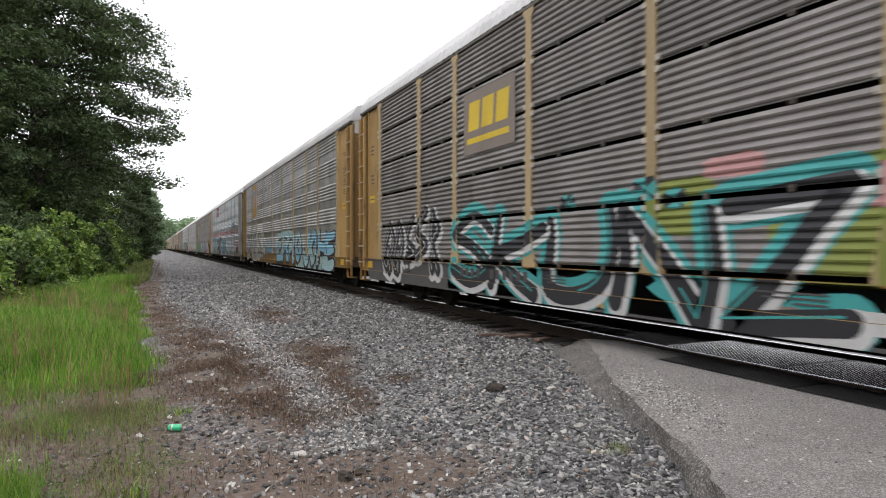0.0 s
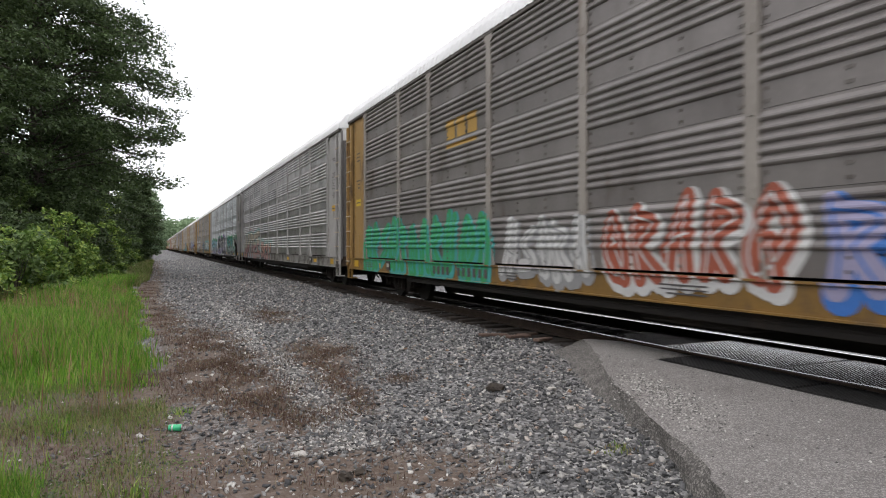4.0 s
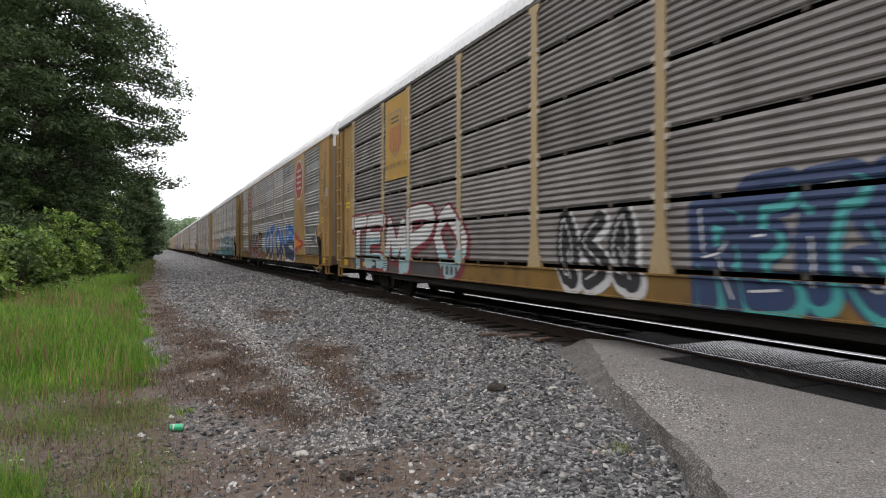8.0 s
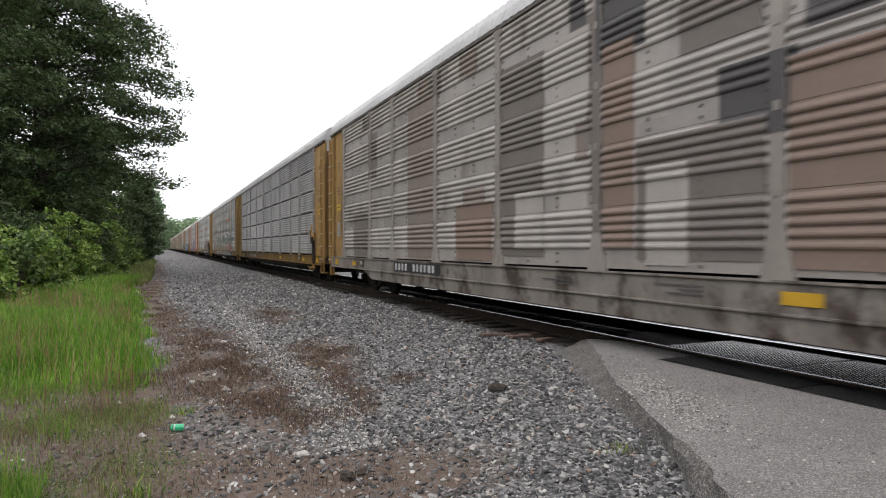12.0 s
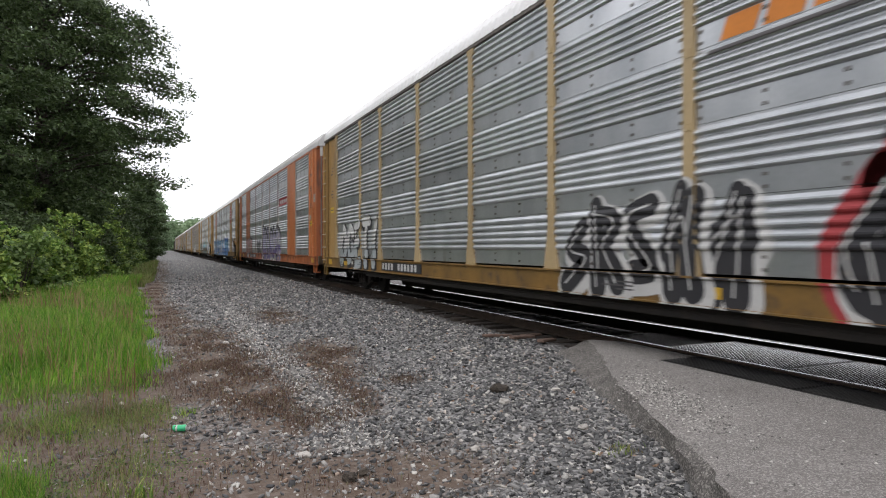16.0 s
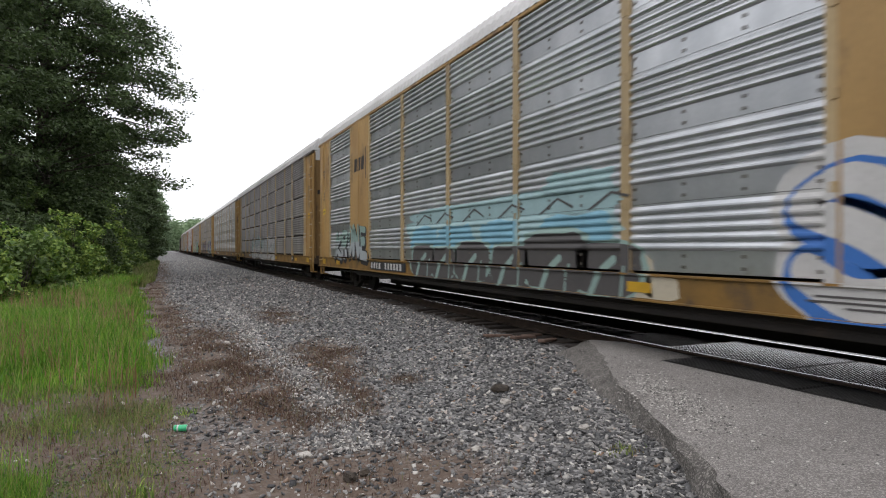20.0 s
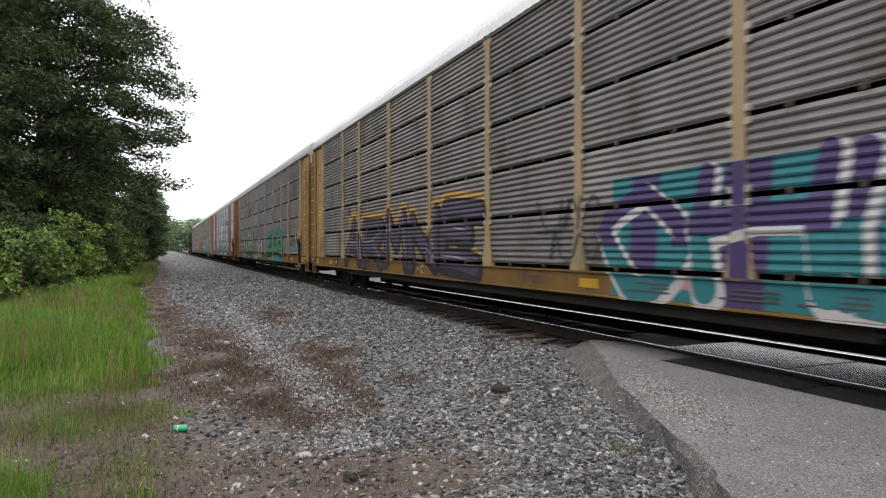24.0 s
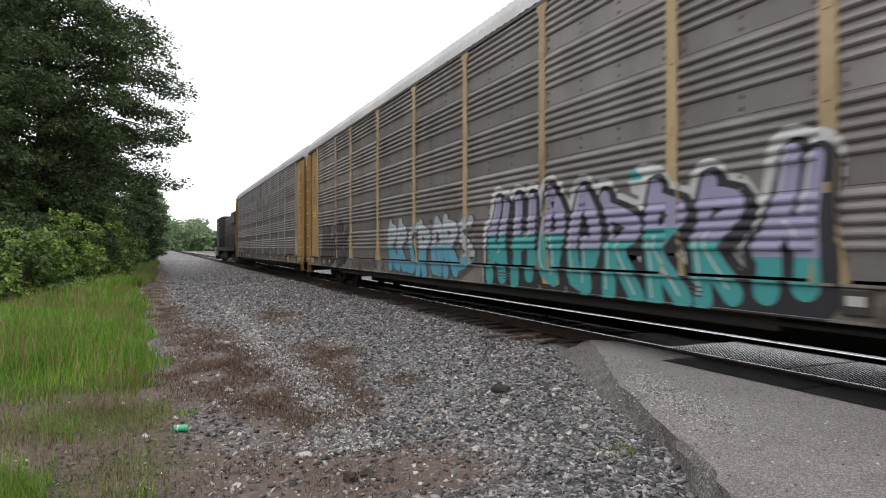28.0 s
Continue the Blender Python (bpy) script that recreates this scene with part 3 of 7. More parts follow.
def coupler(parent, end):
    def make():
        s = Shape()
        s.box(-0.09, 0.09, 0, 0.28, 0.72, 0.9, 0.02)
        s.box(-0.17, 0.12, 0.24, 0.44, 0.68, 0.94, 0.04)
        s.box(0.05, 0.17, 0.38, 0.49, 0.7, 0.92, 0.03)
        return s.mesh("coupler", M_COUPLER)
    part("coupler", cached("coupler", make), parent, at=pose(0, end * HALF, 0, 0, 0, 0 if end > 0 else 180))
    def hose():
        pts = [(-0.45, 0, 0.75), (-0.47, 0.12, 0.6), (-0.4, 0.3, 0.42), (-0.28, 0.46, 0.36)]
        return Shape().path(pts, 0.028, 8).mesh("air_hose", M_HOSE)
    part("air_hose", cached("hose", hose), parent, at=pose(0, end * HALF, 0, 0, 0, 0 if end > 0 else 180))


def autorack(spec):
    """Enclosed car carrier with ribbed sheet sides; its body lies along y, the camera's side at -x."""
    paint, sheetm, style = PAINT[spec["paint"]], PANEL[spec["sheet"]], spec["style"]
    endm = PAINT[spec.get("ends", spec["paint"])]
    pk, sk, ek = spec["paint"], spec["sheet"], spec.get("ends", spec["paint"])
    car = tagged(new("autorack_car"), spec["label"], "railway car", "cars of the passing train")
    solid = spec.get("solid")
    xe = 1.50 if solid else 1.43         # half width at the end panels
    for side in (0, 180):
        near = side == 0
        turn = pose(0, 0, 0, 0, 0, side)
        for i, w in enumerate(BAYS):
            y0 = -HALF + POSTS[i]
            if solid and w < 2.2:
                def flat():
                    s = Shape().box(-XPANEL - 0.05, -XPANEL + 0.02, 0.03, w - 0.03, SIDE0 - 0.03, EAVE - 0.03, 0.012)
                    s.box(-XPANEL - 0.062, -XPANEL - 0.05, w * 0.5 - 0.02, w * 0.5 + 0.02, SIDE0, EAVE - 0.05)
                    return s.mesh("solid_panel", paint)
                part("solid_panel", cached(("solid", w, pk), flat), car, "plain painted steel panel", at=turn @ pose(0, y0, 0))
                continue
            m = cached(("sheet", style, w, sk), lambda: sheet(style, w, sheetm))
            for r in range(ROWS):
                part("side_sheet", m, car, at=turn @ pose(0, y0, SIDE0 + r * ROWH))
        postk = spec.get("posts") or ("tan" if pk == "yellow" else pk)
        pm = cached(("post", postk, spec.get("flare", True), style), lambda: post_mesh(spec.get("flare", True), PAINT[postk], style == "C"))
        for y in POSTS:
            part("side_post", pm, car, at=turn @ pose(0, y - HALF, 0))
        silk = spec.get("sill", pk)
        def sill():
            s = Shape()
            low = spec.get("low", SILL0)
            a, b = XSILL, XSILL + 0.03
            s.prism([(-b, SILL1), (-b, SILL1 - 0.025), (-a, SILL1 - 0.03), (-a, SILL0 + 0.025), (-b, SILL0 + 0.02), (-b, SILL0), (-a + 0.07, SILL0), (-a + 0.07, SILL1)], "y", -HALF + 0.25, HALF - 0.25)
            if low < SILL0:
                s.prism([(-HALF + 4.2, SILL0), (-HALF + 5.0, low), (HALF - 5.0, low), (HALF - 4.2, SILL0)], "x", -XSILL, -XSILL + 0.06)
            return s.mesh("side_sill", DARK_GRIMY[silk])
        def skirt():
            s = Shape().box(-1.43, -1.37, -HALF + 5.2, HALF - 5.2, 0.52, 0.9)
            return s.tube((-1.41, -HALF + 3.2, 0.60), (-1.41, HALF - 3.2, 0.60), 0.03, 6).mesh("side_channel", M_BLACK)
        part("side_channel", cached("skirt", skirt), car, "black channel beneath the sill", at=turn)
        part("side_sill", cached(("sill", silk, spec.get("low")), sill), car, at=turn)
        def rail():
            return Shape().box(-1.505, -1.40, -HALF + 0.1, HALF - 0.1, EAVE - 0.03, EAVE + 0.05, 0.012).mesh("eave_rail", paint if solid else M_BOLT)
        part("eave_rail", cached(("eave", pk, bool(solid)), rail), car, at=turn)
        def endpanel():
            s = Shape()
            hi = ENDW - tail
            lo = 0.88 if solid else 0.72 if slotted else 0.52
            s.box(-xe, -xe + 0.08, lo, hi, SILL1 - 0.02, EAVE - 0.02, 0.025)
            s.box(-xe - 0.012, -xe + 0.01, 0.85, 1.2, 1.15, 1.75, 0.008)
            s.box(-xe - 0.02, -xe + 0.01, hi - 0.26, hi - 0.22, SILL1, EAVE - 0.05, 0.008)
            s.box(-xe - 0.03, -xe + 0.1, lo - 0.01, lo + 0.07, SILL1 - 0.1, EAVE - 0.02, 0.015)
            for z in (1.9, 2.75, 3.6, 4.45):
                s.box(-xe - 0.012, -xe, hi - 0.36, hi - 0.33, z - 0.02, z + 0.02)
            return s.mesh("end_panel", endm)
        def ladder():
            # recess shade is painted into the ladder's back, except on solid cars
            return Shape().box(-1.49 if solid else -1.45, -1.38, 0.0, 0.50, 0.95, EAVE - 0.02, 0.015).mesh("ladder", endm if solid else SHADED_END[ek])
        def corner():
            out = [(-1.485, 0.37), (-1.475, 0.24), (-1.44, 0.14), (-1.36, 0.06), (-1.24, 0.02), (-1.24, 0.12), (-1.32, 0.18), (-1.37, 0.37)]
            # the corner's shade is in its paint, as on the end doors
            return Shape().prism(out, "z", 0.95, EAVE + 0.02).mesh("end_corner", SHADED_END[ek])
        def stile():
            return Shape().box(-1.525, -1.445, 0.0, 0.062, 0.78, EAVE - 0.12, 0.012).mesh("stile", endm)
        def rung():
            return Shape().tube((-1.535, 0.02, 0), (-1.535, 0.50, 0), 0.016, 7).mesh("rung", M_RUNG if not solid else endm)
        for e in (0, 180):
            tail = spec.get("tail", 0.0) if (e == 180) == near else 0.0
            mirror = turn @ (Matrix.Identity(4) if e == 0 else Matrix.Scale(-1, 4, (0, 1, 0))) @ pose(0, -HALF, 0)
            inward = mirror @ pose(0, tail, 0)
            slotted = (e == 180) == near and ek == "yellow" and not solid
            part("end_panel", cached(("endp", ek, tail, slotted, xe), endpanel), car, at=inward)
            # dark sheet in place of the shade in the slot behind the ladder
            part("slot_back", cached("slot_back", lambda: Shape().box(-1.1, -1.0, 0.3, 0.9, 1.0, EAVE).mesh("slot_back", M_GAPSHADE)), car, "dark sheet standing in for slot shade", at=inward)
            lad = part("ladder", cached(("lad", ek, bool(solid)), ladder), car, at=inward @ pose(0, 0.37 if solid else 0, 0))
            if solid:
                part("end_corner", cached(("corner", ek), corner), car, "rounded painted corner post", at=inward)
            for q in () if solid else (0.0, 0.44):
                part("stile", cached(("stile", ek), stile), lad, at=pose(0, q, 0))
            if near:
                rm = cached(("rung", ek, bool(solid)), rung)
                for q in range(5 if solid else 9):
                    part("rung", rm, lad, at=pose(0, 0, 0.92 + q * 0.47))
            st = cached(("step", ek), lambda: Shape().box(-1.5, -1.3, 0.05, 0.5, 0.38, 0.41, 0.006).box(-1.5, -1.44, 0.05, 0.1, 0.4, 0.8).box(-1.5, -1.44, 0.45, 0.5, 0.4, 0.8).mesh("step", DARK_GRIMY[ek]))
            part("step", st, car, at=inward @ pose(0, 0.37 if solid else 0, 0))
    # roof: slanted shoulders and crown of cross-ribbed sheets
    tail = spec.get("tail", 0.0)
    roofm = M_ROOF_PALE if spec.get("pale_roof") else M_ROOF
    def roof():
        s = Shape()
        def section(y, o):
            return [(-1.50 - o, y, EAVE + 0.04), (-1.45 - o, y, 5.54 + o), (-1.27 - o * 0.6, y, 5.81 + o), (-0.7, y, 5.95 + o), (0.7, y, 5.95 + o), (1.27 + o * 0.6, y, 5.81 + o), (1.45 + o, y, 5.54 + o), (1.50 + o, y, EAVE + 0.04)]
        n, v, f = 440, [], []
        for i in range(n + 1):
            y = -HALF + 0.02 + (LENGTH - 0.04 - tail) * i / n
            v += section(y, (0.0, 0.022, 0.022, 0.0)[i % 4])
        for i in range(n):
            f += [(i * 8 + k, i * 8 + k + 1, i * 8 + k + 9, i * 8 + k + 8) for k in range(7)]
        f += [tuple(range(8)), tuple(range(n * 8, n * 8 + 8))]
        return s.add(v, f).mesh("roof", roofm)
    part("roof", cached(("roof", tail, roofm.name), roof), car, "pale ribbed steel roof")
    def deck():
        s = Shape().box(-1.44, 1.44, -HALF + 0.2, HALF - 0.2, 0.9, 1.0)
        s.box(-0.35, 0.35, -HALF + 0.1, HALF - 0.1, 0.62, 0.9)
        s.prism([(-9.7, 0.62), (-9.4, 0.25), (8.2, 0.25), (8.45, 0.62)], "x", -0.42, 0.42)
        for q in np.linspace(-11, 11, 12):
            s.box(-1.40, 1.40, q - 0.06, q + 0.06, 0.72, 0.9)
        s.box(-1.30, -0.8, -1.3, 0.4, 0.42, 0.72, 0.03)
        s.tube((-0.9, 1.2, 0.6), (-0.9, 2.6, 0.6), 0.2, 14)
        s.box(-1.1, 1.1, -1.6, -1.45, 0.55, 0.8)
        return s.mesh("underframe", M_BLACK)
    part("underframe", cached(("deck", bool(solid)), deck), car, "dark steel underframe")
    part("deck", cached("upper", lambda: Shape().box(-1.40, 1.40, -HALF + 0.5, HALF - 0.5, 2.55, 2.62).mesh("deck", M_BLACK)), car)
    part("deck", cached("upper", lambda: None), car, at=pose(0, 0, 1.5))
    # added dark sheet down the car's middle, standing in for its unlit inside
    part("deck", cached("inner", lambda: Shape().box(-0.03, 0.03, -HALF + 0.6, HALF - 0.6, 1.0, 5.5).mesh("inner_shade_sheet", M_GAPSHADE)), car)
    for e in (-1, 1):
        turn = pose(0, 0, 0) if e < 0 else pose(0, 0, 0, 0, 0, 180)
        back = spec.get("tail", 0.0) if e > 0 else 0.0
        turn = turn @ pose(0, back, 0)
        def bowed(x, out):
            return (x, -HALF - 0.07 + 0.13 * (x / 1.38) ** 2 - out)
        def door():
            xs = [1.38 * i / 8 for i in range(9)]
            s = Shape().prism([bowed(x, 0) for x in xs] + [bowed(x, -0.09) for x in xs[::-1]], "z", 1.05, EAVE - 0.36)
            for x in (0.46, 0.92):       # seams of the folding leaves
                s.prism([bowed(x - 0.012, 0.008), bowed(x + 0.012, 0.008), bowed(x + 0.012, -0.02), bowed(x - 0.012, -0.02)], "z", 1.1, EAVE - 0.4)
            return s.mesh("end_door", SHADED_END["grey" if solid else ek])
        def cap():
            xs = [1.40 * i / 8 for i in range(9)]
            return Shape().prism([bowed(x, 0.004) for x in xs] + [bowed(x, -0.1) for x in xs[::-1]], "z", EAVE - 0.35, EAVE + 0.3).mesh("door_cap", roofm)
        def lock():
            s = Shape().box(0.2, 0.26, -HALF - 0.12, -HALF - 0.06, 1.2, 4.8, 0.01)
            return s.mesh("lock_bar", M_RUST)
        def hatch():
            xs = (0.62, 0.78, 0.94, 1.08)
            return Shape().prism([bowed(x, 0.016) for x in xs] + [bowed(x, -0.02) for x in xs[::-1]], "z", 1.45, 2.5).mesh("door_plate", SHADED_END[ek])
        def slot():
            xs = (0.35, 0.6, 0.85, 1.1, 1.3)
            return Shape().prism([bowed(x, 0.012) for x in xs] + [bowed(x, -0.02) for x in xs[::-1]], "z", 3.55, 3.72).mesh("vent_slot", M_GAPSHADE)
        def print_line():
            xs = (0.55, 0.75, 0.95)
            return Shape().prism([bowed(x, 0.006) for x in xs] + [bowed(x, -0.01) for x in xs[::-1]], "z", 0, 0.03).mesh("stencil_line", M_INK)
        def plate():
            xs = (0.86, 0.98, 1.1, 1.22, 1.34)
            return Shape().prism([bowed(x, 0.05) for x in xs] + [bowed(x, -0.02) for x in xs[::-1]], "z", 1.08, EAVE - 0.38).mesh("corner_plate", M_BEIGE)
        def plate_line():
            xs = (0.96, 1.08, 1.2)
            return Shape().prism([bowed(x, 0.055) for x in xs] + [bowed(x, 0.04) for x in xs[::-1]], "z", 0, 0.03).mesh("stencil_line", M_INK)
        dm = cached(("door", ek, bool(solid)), door)
        for flip in (Matrix.Identity(4), Matrix.Scale(-1, 4, (1, 0, 0))):
            leaf = part("end_door", dm, car, at=turn @ flip)
            part("door_cap", cached(("cap", roofm.name), cap), leaf, "pale top panel of the end door")
            part("lock_bar", cached("lock", lock), leaf)
            if not solid:
                part("door_plate", cached(("hatch", ek), hatch), leaf)
            elif flip[0][0] > 0:
                part("corner_plate", cached("corner_plate", plate), leaf, "beige plate beside the end door")
                for z in (1.75, 3.2, 3.28, 3.36, 3.44):
                    part("stencil_line", cached("plate_print", plate_line), leaf, "dark stencilled line", at=pose(0, 0, z))
            if spec.get("slot"):
                part("vent_slot", cached("slot", slot), leaf, "black vent slot")
            for z in (2.9, 2.96, 3.02, 3.9):
                part("stencil_line", cached("door_print", print_line), leaf, "dark stencilled line", at=pose(0, 0, z))
        def endsill():
            s = Shape().box(-1.46, 1.46, -HALF + 0.05, -HALF + 0.3, 0.72, 1.04, 0.015)
            s.box(-1.2, 1.2, -HALF - 0.1, -HALF + 0.08, 1.0, 1.03)
            s.tube((-1.1, -HALF - 0.1, 0.78), (1.1, -HALF - 0.1, 0.78), 0.02, 6)
            return s.mesh("end_sill", M_ENDSILL)
        part("end_sill", cached("esill", endsill), car, "dark brown end sill", at=turn)
        coupler(car, e)
        truck(car, -HALF + (2.75 if e < 0 else 23.7))
    if spec.get("brake"):
        def brake():
            s = Shape().box(-1.60, -1.50, 1.42, 1.68, 1.62, 1.92, 0.03)
            s.box(-1.64, -1.58, 1.5, 1.58, 1.75, 2.22, 0.02)
            s.box(-1.63, -1.58, 1.4, 1.74, 2.02, 2.08, 0.015)
            return s.mesh("hand_brake", endm)
        hb = part("hand_brake", cached(("brake", ek), brake), car, "painted hand brake box with lever", at=pose(0, -HALF, 0))
        part("chain_rod", cached("rod", lambda: Shape().tube((-1.56, 1.52, 1.66), (-1.54, 1.46, 0.7), 0.055, 9).mesh("chain_rod", M_BLACK)), hb, "greasy black brake rod")
        part("brake_lever", cached("brake_lever", lambda: Shape().box(-1.68, -1.58, 1.36, 1.62, 1.5, 1.78, 0.04).box(-1.67, -1.6, 1.58, 1.66, 1.62, 2.0, 0.02).mesh("brake_lever", M_HOSE)), hb, "greasy black brake lever")
        part("lever_grip", cached("lever_grip", lambda: Shape().tube((-1.7, 1.6, 1.95), (-1.68, 1.42, 1.5), 0.022, 7).mesh("lever_grip", M_CHAIN)), hb, "pale worn lever grip")
        part("foot_rest", cached(("foot", ek), lambda: Shape().box(-1.68, -1.5, 1.35, 1.75, 0.52, 0.6, 0.01).box(-1.56, -1.5, 1.4, 1.7, 0.58, 0.72, 0.01).mesh("foot_rest", DARK_GRIMY[ek])), hb)
        part("brake_chain", cached("chain", lambda: Shape().path([(-1.5, 1.5, 0.6), (-1.47, 1.8, 0.47), (-1.44, 2.2, 0.4), (-1.42, 2.6, 0.42), (-1.4, 3.0, 0.54), (-1.4, 3.3, 0.6), (-1.4, 8.5, 0.6)], 0.017, 6).mesh("brake_chain", M_CHAIN)), hb, "sagging pale brake chain")
    for q in () if solid else (4.35, 23.6):
        part("route_board", cached("route", lambda: Shape().box(-XSILL - 0.035, -XSILL - 0.002, -0.14, 0.14, 0.76, 0.99, 0.008).box(-XSILL - 0.038, -XSILL - 0.03, -0.09, 0.09, 0.84, 0.93, mi=1).mesh("route_board", M_INK, M_PALECARD)), car, "black board with a pale card", at=pose(0, -HALF + q, 0))
    for q in (9.2, 24.5) if solid else (3.6, 9.2, 24.5):
        part("reflector", cached("reflector", lambda: Shape().box(-XSILL - 0.012, -XSILL, -0.22, 0.22, 0.79, 0.92).mesh("reflector", M_REFLECT)), car, "yellow reflective strip", at=pose(0, -HALF + q, 0))
    for q in (1.0, 26.6):
        part("reflector", cached("big_reflector", lambda: Shape().box(-XSILL - 0.012, -XSILL + 0.02, -0.2, 0.2, 0.77, 0.96).mesh("reflector", M_REFLECT)), car, "yellow reflective strip", at=pose(0, -HALF + q, 0))
    part("warning_plate", cached("plate", lambda: Shape().box(-1.508, -1.49, 0.86, 1.26, 2.62, 2.82).box(-1.512, -1.507, 0.9, 1.22, 2.70, 2.735, mi=1).mesh("warning_plate", M_REFLECT, M_INK)), car, "yellow warning plate with dark line", at=pose(1.5 - xe, -HALF + (0.25 if solid else 0), -0.36 if solid else 0))
    for z, a, b in STENCIL:
        part("stencil_line", cached(("stencil", a, b), lambda: Shape().box(-1.505, -1.49, a, b, -0.014, 0.014).mesh("stencil_line", M_INK)), car, "dark stencilled line", at=pose(1.5 - xe, -HALF + (0.3 if solid else 0), z - (0.1 if solid else 0)))
    return car


def flat_paint(name, c, rough=0.5, spec=0.4):
    return surface(name, c, tuple(0.82 * q for q in c), 2.5, rough, 0, 0.05, 40, 0.0, 0.5, spec, dirt=tuple(0.45 * q + 0.04 for q in c), dirt_at=0.66)


M_REFLECT = flat_paint("yellow_reflective", (0.6, 0.36, 0.03))
M_PALECARD = flat_paint("pale_card", (0.5, 0.5, 0.47))
M_INK = flat_paint("dark_stencil_ink", (0.06, 0.05, 0.045))
STENCIL = [(4.45, 0.86, 1.22), (4.38, 0.86, 1.1), (3.95, 0.88, 1.2), (3.88, 0.88, 1.12), (3.81, 0.88, 1.24), (3.25, 0.92, 1.14), (3.18, 0.92, 1.2), (3.11, 0.92, 1.1)]
M_BEIGE = flat_paint("beige_car_paint", (0.36, 0.32, 0.26))
M_CLIP = flat_paint("pale_steel_clip", (0.5, 0.46, 0.4))
M_RUNG = flat_paint("worn_rung_steel", (0.5, 0.4, 0.27), 0.4)
M_CHAIN = flat_paint("galvanised_chain", (0.4, 0.36, 0.3))


CARS = [
    dict(paint="yellow", sheet="dull", style="C", low=0.46, label="yellow autorack car with grey ribbed sides, large teal graffiti"),
    dict(paint="yellow", sheet="mid", style="R", tail=0.27, low=0.52, label="yellow autorack car with grey sheets and pale blue graffiti"),
    dict(paint="grey", sheet="bright", style="R", pale_roof=1, label="grey autorack car with red stripe and blue graffiti"),
    dict(paint="yellow", sheet="dull", style="R", brake=1, pale_roof=1, posts="dusty", label="yellow autorack car with a row of red and white graffiti"),
    dict(paint="grey", sheet="mid", style="R", tail=0.3, pale_roof=1, label="grey autorack car with salmon and black graffiti"),
    dict(paint="grey", sheet="bright", style="R", brake=1, pale_roof=1, label="grey autorack car with green and black graffiti"),
    dict(paint="yellow", sheet="dull", style="C", pale_roof=1, label="yellow autorack car with white block-letter graffiti"),
    dict(paint="yellow", sheet="mid", style="R", solid=1, brake=1, flare=False, pale_roof=1, label="yellow autorack car with red octagon signs and blue graffiti"),
    dict(paint="yellow", sheet="mid", style="R", brake=1, sill="dusty", label="yellow autorack car with blue and green graffiti"),
    dict(paint="dusty", ends="yellow", sheet="white", style="R", low=0.44, label="autorack car with whitewashed patchy sides and yellow ends"),
    dict(paint="yellow", sheet="mid", style="C", brake=1, posts="dusty", label="yellow autorack car with dull grey ribbed sides"),
    dict(paint="yellow", sheet="mid", style="R", label="yellow autorack car with pale green and maroon graffiti"),
    dict(paint="yellow", sheet="bright", style="R", brake=1, pale_roof=1, label="yellow autorack car with black and white graffiti"),
    dict(paint="orange", sheet="bright", style="R", solid=1, flare=False, posts="dusty", label="orange autorack car with bright ribbed sheets and purple graffiti"),
    dict(paint="yellow", sheet="bright", style="R", solid=1, brake=1, flare=False, pale_roof=1, posts="dusty", label="yellow autorack car with red octagon signs and dark blue graffiti"),
    dict(paint="yellow", sheet="bright", style="R", solid=1, brake=1, flare=False, label="yellow autorack car with teal, black and blue graffiti"),
    dict(paint="yellow", sheet="dull", style="C", slot=1, label="yellow autorack car with faint white graffiti"),
    dict(paint="yellow", sheet="mid", style="R", pale_roof=1, label="yellow autorack car with teal and orange graffiti"),
    dict(paint="yellow", sheet="dull", style="C", pale_roof=1, label="yellow autorack car with purple and teal graffiti"),
    dict(paint="yellow", sheet="dull", style="C", brake=1, slot=1, label="yellow autorack car with green graffiti"),
    dict(paint="russet", sheet="bright", style="R", solid=1, flare=False, brake=1, posts="dusty", label="faded russet-orange autorack car with pale teal graffiti"),
    dict(paint="yellow", sheet="dull", style="R", posts="tan", sill="dusty", label="yellow autorack car with teal and black graffiti"),
    dict(paint="yellow", sheet="dull", style="R", posts="dusty", sill="dusty", label="yellow autorack car with dull brown-grey sides"),
]


